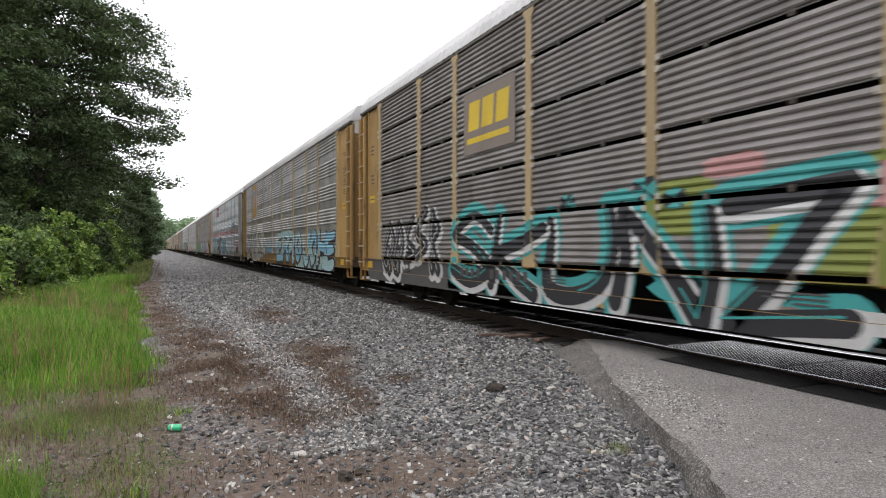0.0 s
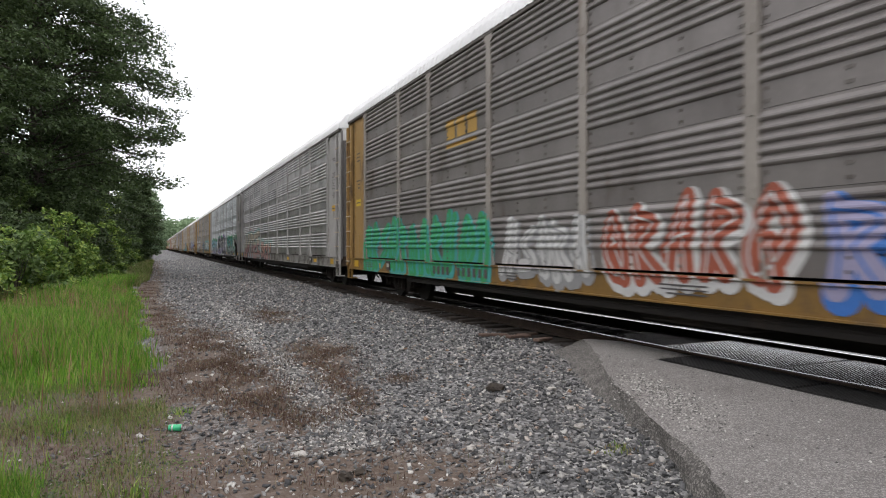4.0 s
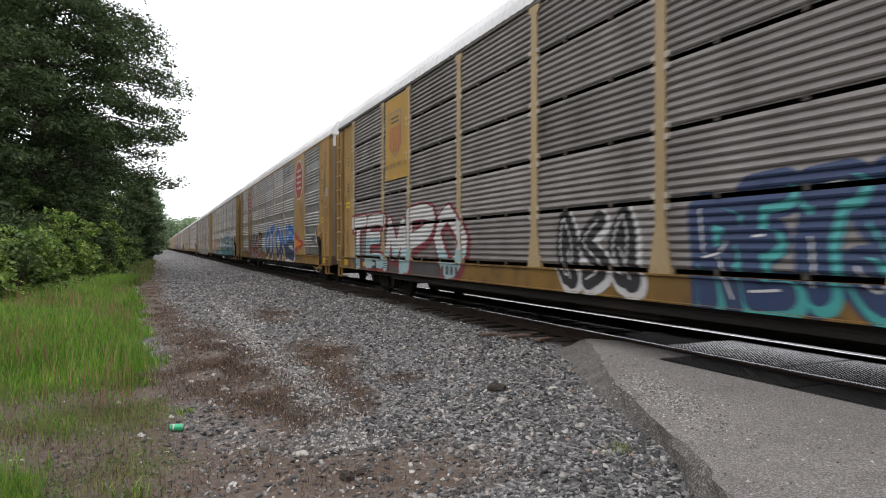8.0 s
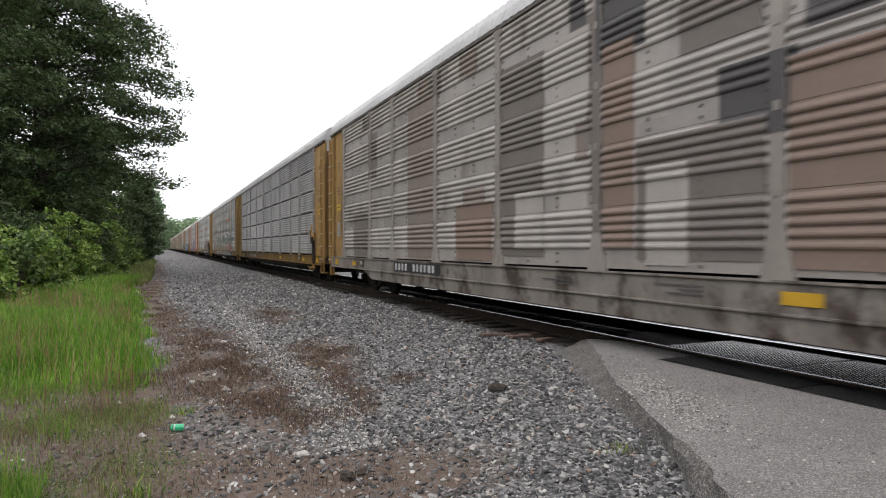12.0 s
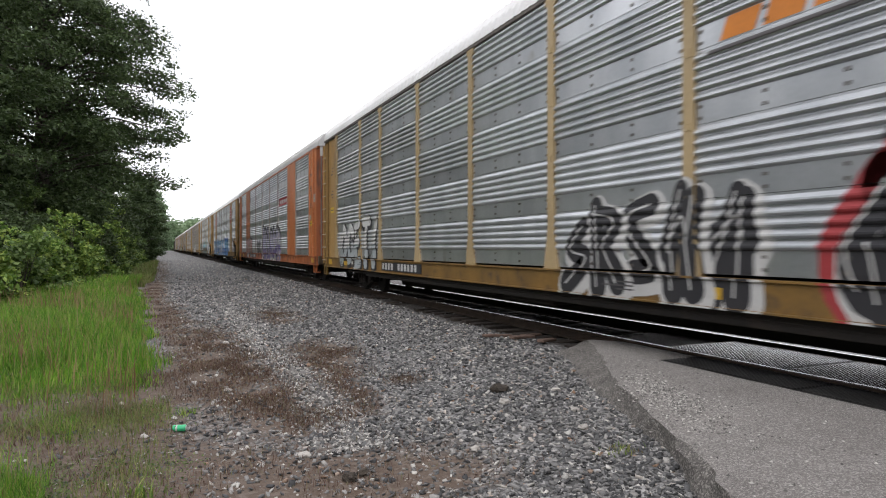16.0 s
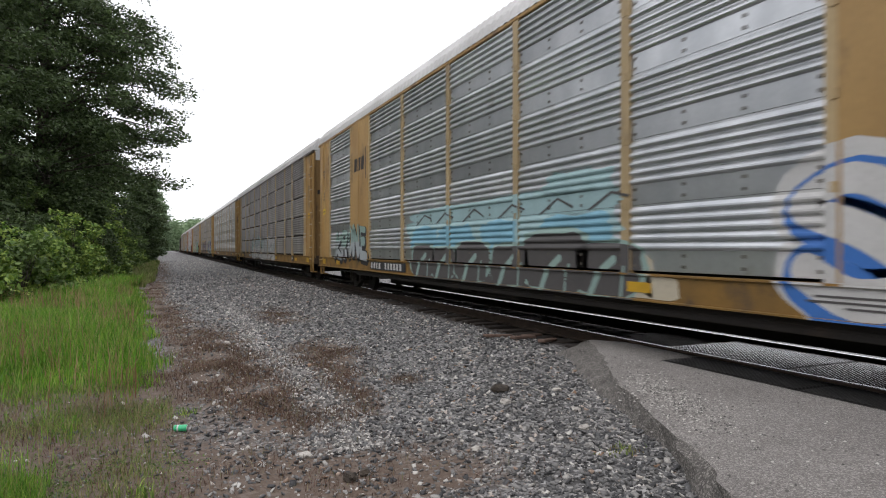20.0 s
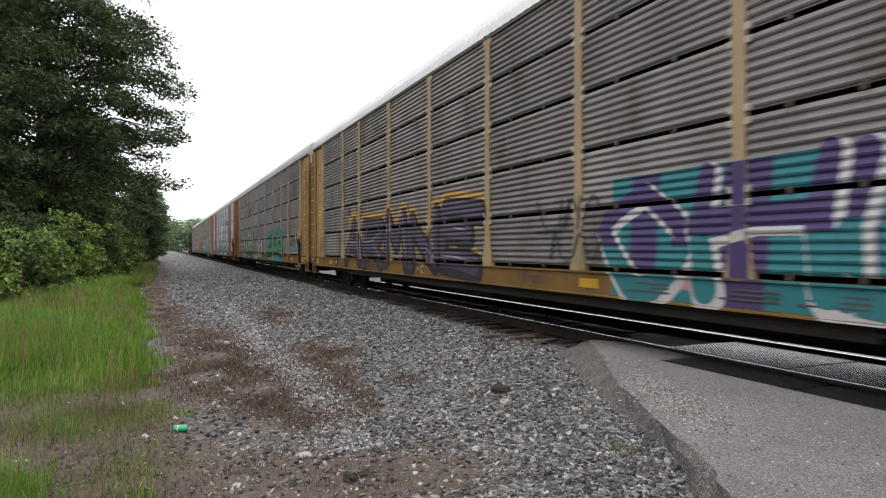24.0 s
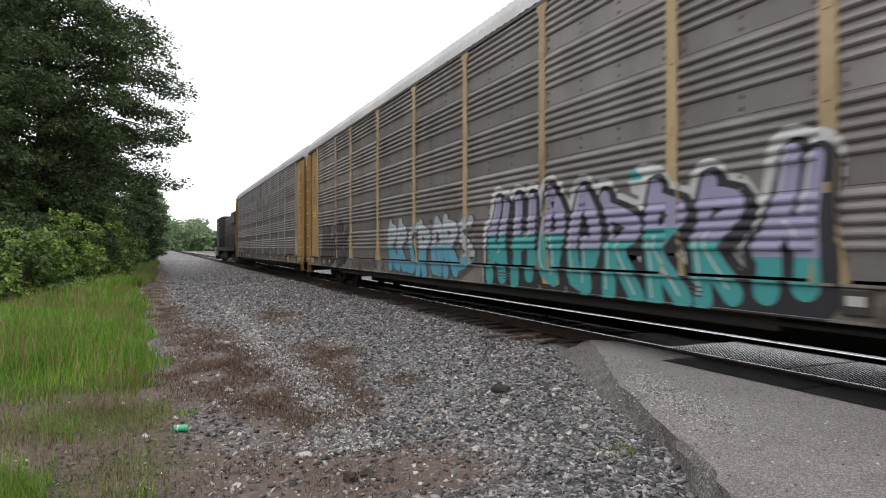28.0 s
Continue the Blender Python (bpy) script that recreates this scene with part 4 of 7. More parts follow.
def locomotive():
    """Diesel locomotive at the rear: long hood towards the cars, cab and nose at the far end."""
    eng = tagged(new("locomotive"), "dark weathered diesel locomotive at the rear of the train", "locomotive", "cars of the passing train")
    dark = surface("grimy_dark_paint", (0.045, 0.042, 0.045), (0.06, 0.052, 0.048), 1.5, 0.55, 0, 0.1, 40, 0.05, 0.6, dirt=(0.10, 0.08, 0.06))
    h = 11.0
    part("frame", Shape().box(-1.5, 1.5, -h, h, 1.1, 1.5, 0.03).mesh("frame", M_BLACK), eng)
    hood = Shape().box(-0.95, 0.95, -h + 0.9, 5.0, 1.5, 4.5, 0.12)
    for q in np.linspace(-9.5, 4, 14):
        part("hood_door", cached("hood_door", lambda: Shape().box(-0.975, -0.948, -0.4, 0.4, 1.7, 3.6, 0.008).mesh("hood_door", dark)), eng, at=pose(0, q, 0))
    hood.box(-1.4, 1.4, -h + 1.0, -6.5, 3.5, 4.6, 0.1)
    part("long_hood", hood.mesh("long_hood", dark), eng)
    part("cab", Shape().box(-1.52, 1.52, 5.0, 8.0, 1.5, 4.65, 0.12).mesh("cab", dark), eng)
    part("cab_roof", Shape().prism([(-1.45, 4.62), (-1.1, 4.8), (1.1, 4.8), (1.45, 4.62)], "y", 4.9, 8.1).mesh("cab_roof", dark), eng)
    part("step_box", Shape().box(-1.56, -1.3, 8.4, 10.3, 0.55, 1.45, 0.03).mesh("step_box", PAINT["dusty"]), eng, "pale grey step well")
    part("nose", Shape().prism([(8.0, 1.5), (10.2, 1.5), (10.1, 2.9), (8.0, 3.35)], "x", -1.2, 1.2).mesh("nose", dark), eng)
    glass = surface("dark_cab_glass", (0.05, 0.06, 0.065), (0.04, 0.05, 0.055), 1, 0.08, 0, 0, 40, 0)
    for q in (5.6, 6.7):
        for sx in (-1, 1):
            part("side_window", cached("cabwin", lambda: Shape().box(-0.015, 0.015, -0.4, 0.4, 3.3, 4.1, 0.006).mesh("side_window", glass)), eng, "cab window", at=pose(sx * 1.53, q, 0))
    part("fuel_tank", Shape().box(-1.35, 1.35, -2.6, 2.4, 0.35, 1.1, 0.12).mesh("fuel_tank", M_BLACK), eng)
    for sx in (-1, 1):
        s = Shape()
        for q in np.linspace(-10.6, 10.6, 13):
            s.tube((sx * 1.48, q, 1.5), (sx * 1.48, q, 2.5), 0.02, 6)
        s.tube((sx * 1.48, -10.6, 2.5), (sx * 1.48, 4.9, 2.5), 0.02, 6)
        part("handrail", s.mesh("handrail", M_RUST), eng)
    for e in (-1, 1):
        for q in (-1.8, 0, 1.8):
            ax = part("axle", cached("axle", lambda: None), eng, at=pose(0, e * 6.8 + q, 0.43))
            part("wheel", cached("wheel", wheel_mesh), ax, at=pose(0.70, 0, 0))
            part("wheel", cached("wheel", wheel_mesh), ax, at=pose(-0.70, 0, 0, 0, 0, 180))
        for sx in (-1, 1):
            part("side_frame", cached("loco_frame", lambda: Shape().prism([(-2.5, 0.4), (-2.3, 0.75), (-0.9, 0.62), (0, 0.85), (0.9, 0.62), (2.3, 0.75), (2.5, 0.4), (0, 0.25)], "x", -0.08, 0.08).mesh("side_frame", M_RUST)), eng, at=pose(sx * 1.05, e * 6.8, 0))
        part("pilot", cached("pilot", lambda: Shape().box(-1.4, 1.4, -0.08, 0.08, 0.2, 1.2, 0.02).mesh("pilot", M_BLACK)), eng, at=pose(0, e * 10.95, 0))
    return eng


TRAIN = [autorack(spec) for spec in CARS]
ENGINE = locomotive()

# ================= spray paint on the cars =================
SPRAY = {}


def spray(c):
    key = tuple(round(q, 3) for q in c)
    if key not in SPRAY:
        SPRAY[key] = surface("spray_paint", c, tuple(0.86 * q + 0.012 for q in c), 2.2, 0.6, 0, 0.04, 40, 0.0, 0.6, 0.3, dirt=tuple(0.6 * q + 0.05 for q in c), dirt_at=0.68)
    return SPRAY[key]


COLOURS = dict(
    white=(0.56, 0.56, 0.55), pale=(0.40, 0.44, 0.46), black=(0.03, 0.03, 0.034), teal=(0.06, 0.34, 0.33), mint=(0.28, 0.4, 0.37), blue=(0.05, 0.17, 0.50), sky=(0.20, 0.41, 0.52),
    cyan=(0.10, 0.35, 0.46), azure=(0.06, 0.2, 0.36), navy=(0.034, 0.055, 0.125), olive=(0.21, 0.24, 0.055), green=(0.04, 0.32, 0.12), red=(0.36, 0.045, 0.05), brick=(0.36, 0.10, 0.06), maroon=(0.20, 0.04, 0.05), pink=(0.50, 0.27, 0.26),
    salmon=(0.60, 0.36, 0.28), cream=(0.52, 0.47, 0.36), orange=(0.70, 0.24, 0.04), yellow=(0.68, 0.48, 0.05), purple=(0.17, 0.14, 0.31), faded=(0.29, 0.075, 0.085), lime=(0.42, 0.51, 0.34), ice=(0.32, 0.47, 0.49), rust=(0.25, 0.185, 0.15), violet=(0.075, 0.05, 0.15), deep=(0.03, 0.2, 0.22), lilac=(0.33, 0.31, 0.45), plum=(0.085, 0.065, 0.105), grey=(0.30, 0.30, 0.30), dark=(0.09, 0.085, 0.085), wash=(0.42, 0.385, 0.35), dusk=(0.19, 0.165, 0.145), umber=(0.24, 0.20, 0.17), ochre=(0.46, 0.28, 0.07))
GLYPHS = {}


def glyph(ch, bold):
    """Triangles of one letter of the built-in font, about 0.7 high, widened by bold."""
    key = (ch, bold)
    if key not in GLYPHS:
        cu = bpy.data.curves.new("letter", "FONT")
        cu.body, cu.offset, cu.resolution_u, cu.fill_mode = ch, bold, 2, "FRONT"
        ob = bpy.data.objects.new("letter", cu)
        me = bpy.data.meshes.new_from_object(ob)
        bm = bmesh.new()
        bm.from_mesh(me)
        bmesh.ops.triangulate(bm, faces=bm.faces[:])
        tris = [[(p.co.x, p.co.y) for p in f.verts] for f in bm.faces]
        bm.free()
        bpy.data.objects.remove(ob)
        bpy.data.curves.remove(cu)
        bpy.data.meshes.remove(me)
        GLYPHS[key] = tris
    return GLYPHS[key]


def clip(poly, k, lim, keep_above):
    out = []
    n = len(poly)
    for i in range(n):
        a, b = poly[i], poly[(i + 1) % n]
        ia, ib = (a[k] >= lim) == keep_above, (b[k] >= lim) == keep_above
        if ia:
            out.append(a)
        if ia != ib:
            t = (lim - a[k]) / (b[k] - a[k])
            out.append((a[0] + t * (b[0] - a[0]), a[1] + t * (b[1] - a[1])))
    return out


def sill_bands(low):
    """The sill's web between its two flanges."""
    return [(low, SILL0 + 0.02, XSILL + 0.03, XSILL + 0.03), (SILL0 + 0.02, SILL1 - 0.025, XSILL + 0.002, XSILL + 0.002), (SILL1 - 0.025, SILL1, XSILL + 0.03, XSILL + 0.03)]


def side_bands(style):
    """Breaks of the side's section in height: (z0, z1, depth at z0, depth at z1)."""
    bands = list(sill_bands(SILL0))
    p = row_profile(style)
    for r in range(ROWS):
        z = SIDE0 + r * ROWH
        bands += [(z + a[0], z + b[0], XPANEL + a[1], XPANEL + b[1]) for a, b in zip(p, p[1:]) if b[0] - a[0] > 0.001]
    return bands


def lay(spec, polys, plate=None):
    """Lays flat outlines (u along the car, z) on the ribbed side: returns points and faces with their materials."""
    bands = side_bands(spec["style"])
    low = spec.get("low", SILL0)
    bands[0] = (low, *bands[0][1:])
    half = HALFPOST
    spans = [(0.38 if spec.get("solid") else 0.72, ENDW - half, "end")]
    for i, p in enumerate(POSTS):
        spans.append((p - half, p + half, "post"))
        if spec.get("flare", True):
            spans += [(p - 0.13, p - half, "foot"), (p + half, p + 0.13, "foot")]
        if i < len(BAYS):
            flat = spec.get("solid") and BAYS[i] < 2.2
            spans.append((p + half, p + BAYS[i] - half, "flat" if flat else "sheet"))
    spans += [(POSTS[-1] + half, LENGTH - (0.38 if spec.get("solid") else 0.72) - spec.get("tail", 0), "end")]
    s = Shape()
    for poly, mi, lift in polys:
        lift += 0.0003 if len(poly) >= 12 else 0.0      # round ends lie just above their strokes
        u0, u1 = min(q[0] for q in poly), max(q[0] for q in poly)
        for a, b, what in spans:
            if u1 <= a or u0 >= b:
                continue
            pc = poly
            if u0 < a:
                pc = clip(pc, 0, a, True)
            if u1 > b and pc:
                pc = clip(pc, 0, b, False)
            if len(pc) < 3:
                continue
            z0, z1 = min(q[1] for q in pc), max(q[1] for q in pc)
            if plate:
                rows = [(SILL1, EAVE, plate, plate)] if what != "foot" else []
            elif what == "foot":
                rows = [(SILL1, 1.40, XPOST, XPOST)]
            elif what != "sheet":
                rows = sill_bands(low)[:2]
                rows.append((SILL1 - 0.025, SILL1 - (0.024 if what == "post" else 0), XSILL + 0.03, XSILL + 0.03))
                d = {"post": XPOST, "flat": XPANEL + 0.05, "end": 1.50 if spec.get("solid") else 1.43}[what]
                rows.append((rows[-1][1], EAVE - 0.05, d, d))
            else:
                rows = bands
            for c, e, d0, d1 in rows:
                if z1 <= c or z0 >= e:
                    continue
                q = pc
                if z0 < c:
                    q = clip(q, 1, c, True)
                if z1 > e and q:
                    q = clip(q, 1, e, False)
                if len(q) < 3:
                    continue
                k = len(s.v)
                for u, z in q:
                    d = d0 + (d1 - d0) * (z - c) / (e - c)
                    s.v.append((-d - lift, u - HALF, z))
                s.f.append(tuple(range(k, k + len(q))))
                s.mi.append(mi)
    return s


def bar(a, b, w):
    dx, dz = b[0] - a[0], b[1] - a[1]
    n = math.hypot(dx, dz) or 1
    px, pz = -dz / n * w / 2, dx / n * w / 2
    return [(a[0] + px, a[1] + pz), (a[0] - px, a[1] - pz), (b[0] - px, b[1] - pz), (b[0] + px, b[1] + pz)]


def blob(u0, u1, z0, z1, r, n=26, rough=0.12):
    cu, cz = (u0 + u1) / 2, (z0 + z1) / 2
    pts = []
    for i in range(n):
        a = 2 * math.pi * i / n
        k = 1 + r.uniform(-rough, rough)
        ca, sa = math.cos(a), math.sin(a)
        pts.append((cu + (u1 - u0) / 2 * k * math.copysign(abs(ca) ** 0.5, ca), cz + (z1 - z0) / 2 * k * math.copysign(abs(sa) ** 0.5, sa)))
    return [[(cu, cz), pts[i], pts[(i + 1) % n]] for i in range(n)]


# letters as strokes on a grid of ten by ten; a tilde marks a rounded stroke
STROKES = {
    "A": "00 49 80|23 73", "B": "00 09|~09 78 65 05|~05 84 80 00", "C": "~87 49 05 31 83", "D": "00 09|~09 88 82 00", "E": "89 09 00 80|05 65", "F": "89 09 00|05 65",
    "G": "~87 49 05 31 82 84|84 54", "H": "00 09|80 89|05 85", "I": "40 49", "J": "89 83|~83 50 03", "K": "00 09|88 04 80", "L": "09 00 80", "M": "00 19 43 79 80", "N": "00 09 80 89",
    "O": "~49 85 40 05 49", "P": "00 09|~09 88 65 04", "Q": "~49 85 40 05 49|52 90", "R": "00 09|~09 88 65 04|44 80", "S": "~87 49 07 45 82 40 02", "T": "09 89|49 40", "U": "~09 02 40 82 89",
    "V": "09 40 89", "W": "09 20 46 60 89", "X": "00 89|09 80", "Y": "09 44 89|44 40", "Z": "09 89 00 80", "3": "~08 79 66 45 75 81 30 02"}


def smooth_line(pts, n=4):
    """Catmull-Rom curve through the points."""
    p = [pts[0]] + pts + [pts[-1]]
    out = []
    for a, b, c, d in zip(p, p[1:], p[2:], p[3:]):
        for i in range(n):
            t = i / n
            out.append(tuple(0.5 * (2 * b[j] + (c[j] - a[j]) * t + (2 * a[j] - 5 * b[j] + 4 * c[j] - d[j]) * t * t + (3 * b[j] - a[j] - 3 * c[j] + d[j]) * t ** 3) for j in (0, 1)))
    return out + [pts[-1]]


def ribbon(pts, w, ox=0.0, oz=0.0, swell=0.0):
    """A stroke of paint with round ends; swell makes it thicker at its foot."""
    out, k = [], len(pts)
    p = [(a + ox, b + oz) for a, b in pts]
    lo, hi = min(b for a, b in p), max(b for a, b in p)
    def wide(q):
        return w * (1 + swell * (0.5 - (q[1] - lo) / (hi - lo + 0.01)))
    dirs = []
    for a, b in zip(p, p[1:]):
        n = math.hypot(b[0] - a[0], b[1] - a[1]) or 1
        dirs.append(((b[0] - a[0]) / n, (b[1] - a[1]) / n))
    left, right, sharp = [], [], [0, k - 1]
    for i, q in enumerate(p):
        d0, d1 = dirs[max(0, i - 1)], dirs[min(k - 2, i)]
        mx, mz = d0[0] + d1[0], d0[1] + d1[1]
        n = math.hypot(mx, mz)
        cosine = d0[0] * d1[0] + d0[1] * d1[1]
        if n < 0.3 or cosine < 0.3:
            sharp.append(i)
            left.append(None)
            right.append(None)
            continue
        r = wide(q) / n                       # mitred joint
        left.append((q[0] - mz / n * r, q[1] + mx / n * r))
        right.append((q[0] + mz / n * r, q[1] - mx / n * r))
    for i, (a, b) in enumerate(zip(p, p[1:])):
        dx, dz = dirs[i]
        ra, rb = wide(a) / 2, wide(b) / 2
        out.append([left[i] or (a[0] - dz * ra, a[1] + dx * ra), right[i] or (a[0] + dz * ra, a[1] - dx * ra), right[i + 1] or (b[0] + dz * rb, b[1] - dx * rb), left[i + 1] or (b[0] - dz * rb, b[1] + dx * rb)])
    for i in sharp:
        q, r = p[i], wide(p[i]) / 2
        out.append([(q[0] + r * math.cos(a * math.pi / 7), q[1] + r * math.sin(a * math.pi / 7)) for a in range(14)])
    return out


def letter_lines(ch, r):
    """Strokes of a letter in a unit cell; of no letter at all where ch is None."""
    if ch is None:
        kind = r.randrange(4)
        a, b = r.uniform(0.05, 0.25), r.uniform(0.7, 0.95)
        if kind == 0:
            return [smooth_line([(a, r.uniform(0, 0.2)), (b, r.uniform(0.1, 0.4)), (a, r.uniform(0.5, 0.7)), (b, r.uniform(0.8, 1))])]
        if kind == 1:
            return [[(a, 0.0), (r.uniform(0.2, 0.5), 1.0)], [(b, 0.05), (r.uniform(0.5, 0.8), 0.95)], smooth_line([(a, r.uniform(0.3, 0.6)), (0.5, r.uniform(0.2, 0.8)), (b, r.uniform(0.3, 0.7))])]
        if kind == 2:
            return [smooth_line([(0.5, 0.98), (b, 0.6), (0.55, 0.05), (a, 0.4), (0.45, 0.95)]), [(0.5, 0.45), (b, 0.0)]]
        return [[(a, 1.0), (a + 0.1, 0.0)], smooth_line([(a, 0.9), (b, 0.75), (0.35, 0.45), (b, 0.02)])]
    out = []
    for s in STROKES[ch].split("|"):
        pts = [(int(q[0]) / 8.5, int(q[1]) / 9) for q in s.strip("~").split()]
        out.append(smooth_line(pts) if s[0] == "~" else pts)
    return out


def piece(k, u0, u1, z0, z1, words, fill, line, back=None, second=None, shine=None, lean=0.12, seed=0, edge=None, halo=0.24, thick=1.0):
    """One spray-painted piece on car k, from u0 to u1 metres behind the car's leading end. words None: strokes with no meaning."""
    # the camera stands left of the train, so writing runs from the far end to the leading end
    spec = CARS[k]
    r = random.Random(1000 + 31 * k + int(u0 * 7) + seed)
    names = [back or line, line, fill, second or fill, shine or ("white" if fill != "white" and line != "white" else line)]
    mats = [spray(COLOURS[c]) for c in names]
    ground, sets = [], []
    h = z1 - z0
    letters = list(words) if words else [None] * max(2, round((u1 - u0) / (0.5 * h)))
    cell = (u1 - u0) / len(letters)
    w = thick * min((0.34 if words else 0.36) * cell, 0.225 * h)
    rim = edge or min(0.075, 0.22 * w + 0.015)
    ph = r.uniform(0, 6)
    for i, ch in enumerate(letters):
        sx, up, tilt = r.uniform(0.82, 0.95) * (1 if words else 1.3), r.uniform(-0.04, 0.04) * h, lean + r.uniform(-0.14, 0.14)
        top = r.uniform(0.88, 1.0)
        over = 0.0042 * (i % 2)
        def put(p):
            y = p[1] * (h - w) * top
            x = w * 0.5 + p[0] * (cell * 1.04 - w) * sx / 0.9
            u = u1 - i * cell - x - tilt * (y - h / 2) * 0.5 + 0.07 * math.sin(4.1 * y + ph + i)
            return (u, z0 + w * 0.5 + up + y + 0.05 * h * math.sin(1.7 * u + ph))
        lines = []
        for s in letter_lines(ch, r):
            pts = []
            for a, b in zip(s, s[1:]):
                n = max(1, int(math.hypot(a[0] - b[0], a[1] - b[1]) / 0.34))
                pts += [(a[0] + (b[0] - a[0]) * q / n, a[1] + (b[1] - a[1]) * q / n) for q in range(n)]
            lines.append([put(p) for p in pts + [s[-1]]])
        swell, fade = r.uniform(0.1, 0.5), r.uniform(0.3, 0.55)
        polys = []
        sets.append(polys)
        for j, s in enumerate(lines):
            e = 0.00055 * j
            if back:
                ground += [(q, 0, 0.0025 + e + 0.0008 * (i % 2)) for q in ribbon(s, w + 2 * rim + halo)]
            polys += [(q, 1, 0.005 + over + e) for q in ribbon(s, w + 2 * rim, -0.05, -0.05, swell)]
            polys += [(q, 2, 0.0075 + over + e) for q in ribbon(s, w, 0, 0, swell)]
            if second:
                for q in ribbon(s, w * 0.99, 0, 0, swell):
                    cut = z0 + h * fade
                    q = clip(q, 1, cut, False)
                    if len(q) > 2:
                        polys.append((q, 3, 0.0098 + over + e))
            if shine or (back and fill not in ("white", "pale")):
                m = max(2, len(s) // 2)
                polys += [(q, 4, 0.0122 + over) for q in ribbon(s[-m:], 0.028, w * 0.24, w * 0.22)]
            elif ch is None:
                polys += [(q, 1, 0.0122 + over) for q in ribbon(s, 0.03, w * 0.12, 0.0)]
    if back:
        for i in range(int((u1 - u0) * 0.8)):      # clouds and drips round the letters
            q, d = r.uniform(u0, u1), r.uniform(0.12, 0.3)
            z = r.choice((z0 + 0.1, z1)) + r.uniform(-0.15, 0.1)
            ground += [(t, r.choice((0, 3)), 0.0022) for t in blob(q - d, q + d, z - d * 0.7, z + d * 0.7, r, 12, 0.1)]
        painted("graffiti_backdrop", k, ground, mats, "%s cloud of spray paint behind letters" % back, "stuff")
    for polys in sets:
        painted("graffiti_letter", k, polys, mats, "%s spray-painted letter edged in %s" % (fill, line))


def painted(name, k, polys, mats, label, kind="", plate=None):
    """Lays outlines on car k as one thin part, its faces joined along their edges."""
    s = lay(CARS[k], polys, plate)
    if not s.f:
        return
    m = bpy.data.meshes.new(name)
    m.from_pydata(s.v, [], s.f)
    for q in mats:
        m.materials.append(q)
    m.polygons.foreach_set("material_index", s.mi)
    bm = bmesh.new()
    bm.from_mesh(m)
    bmesh.ops.remove_doubles(bm, verts=bm.verts[:], dist=0.00004)
    bm.to_mesh(m)
    bm.free()
    m.update()
    part(name, m, TRAIN[k], label, kind=kind)


def tag(k, u0, u1, z0, z1, colour, seed=0, w=0.035):
    """A quick scrawl of thin strokes that spells nothing."""
    r = random.Random(seed + 17 * k)
    n = max(2, int((u1 - u0) / 0.22))
    polys = []
    for row in range(2 if z1 - z0 > 0.45 else 1):
        a = z0 if row else (z0 + z1) / 2 if z1 - z0 > 0.45 else z0
        b = (z0 + z1) / 2 - 0.04 if row else z1
        pts = [(u1 - (u1 - u0) * (i + r.uniform(-0.2, 0.2)) / n, r.uniform(a, b) if i % 2 else r.choice((a, b))) for i in range(n + 1)]
        polys += [(q, 0, 0.0162 + 0.0006 * row) for q in ribbon(smooth_line(pts, 5), w)]
        for i in range(n // 2):
            q = r.uniform(u0, u1)
            polys += [(t, 0, 0.0168) for t in ribbon([(q, a), (q + r.uniform(-0.12, 0.12), b)], w)]
    put_on(k, "scrawl", colour + " scrawl in thin marker strokes", [(colour, [p[0] for p in polys], 0.0165)])

piece(0, 21.70, 25.50, 0.70, 2.31, None, fill="black", line="white")
piece(0, 12.41, 21.05, 0.50, 2.03, "SKUNZ", fill="black", line="white", back="teal", shine="teal", edge=0.05, halo=0.2, thick=0.7)
piece(1, 2.0, 7.25, 0.60, 2.05, "JOHE", fill="sky", line="black", second="ice", edge=0.11)
piece(1, 7.44, 13.52, 0.72, 2.24, "ERRO", fill="ice", line="black", second="sky", shine="white", edge=0.07)
piece(1, 18.91, 25.35, 0.72, 2.44, "ONES", fill="grey", line="white")
piece(1, 14.78, 17.85, 1.08, 1.83, None, fill="pale", line="grey", second="cyan")
piece(2, 19.90, 25.50, 0.68, 2.25, "MUSIK", fill="ice", line="black", back="sky", second="mint", edge=0.1, halo=0.16, thick=0.85)
piece(2, 15.59, 19.85, 0.72, 2.30, "SEWER", fill="black", line="black", back="white", shine="grey", edge=0.04, halo=0.14)
piece(2, 4.10, 11.17, 1.04, 2.05, "TEUSEL", fill="white", line="sky", edge=0.03)
piece(2, 11.34, 14.93, 0.80, 2.21, None, fill="cyan", line="navy")
piece(2, 1.79, 3.68, 1.01, 1.82, None, fill="pink", line="grey", second="red")
piece(3, 1.83, 5.11, 0.72, 1.99, "HUEF", fill="white", line="brick", back="brick")
piece(3, 5.33, 7.74, 0.96, 2.00, None, fill="pale", line="grey")
piece(3, 8.12, 11.61, 0.93, 2.01, None, fill="lilac", line="blue")
piece(3, 11.95, 14.84, 0.86, 2.03, None, fill="brick", line="white")
piece(3, 15.04, 17.58, 0.87, 1.96, None, fill="white", line="grey")
piece(3, 18.09, 25.92, 0.72, 2.16, None, fill="green", line="teal")
piece(4, 18.12, 25.30, 0.72, 2.35, "ARTEE", fill="cream", line="dark", back="mint", second="pink", shine="cream", edge=0.06, halo=0.15)
piece(4, 14.10, 17.87, 0.72, 1.68, "SKSY", fill="salmon", line="black", back="mint", second="pink", shine="cream")
piece(5, 1.55, 9.22, 1.04, 2.25, "XESUS", fill="teal", line="dark", back="green", second="mint")
piece(5, 9.83, 18.04, 0.72, 2.31, "NPAZU", fill="black", line="white", back="purple")
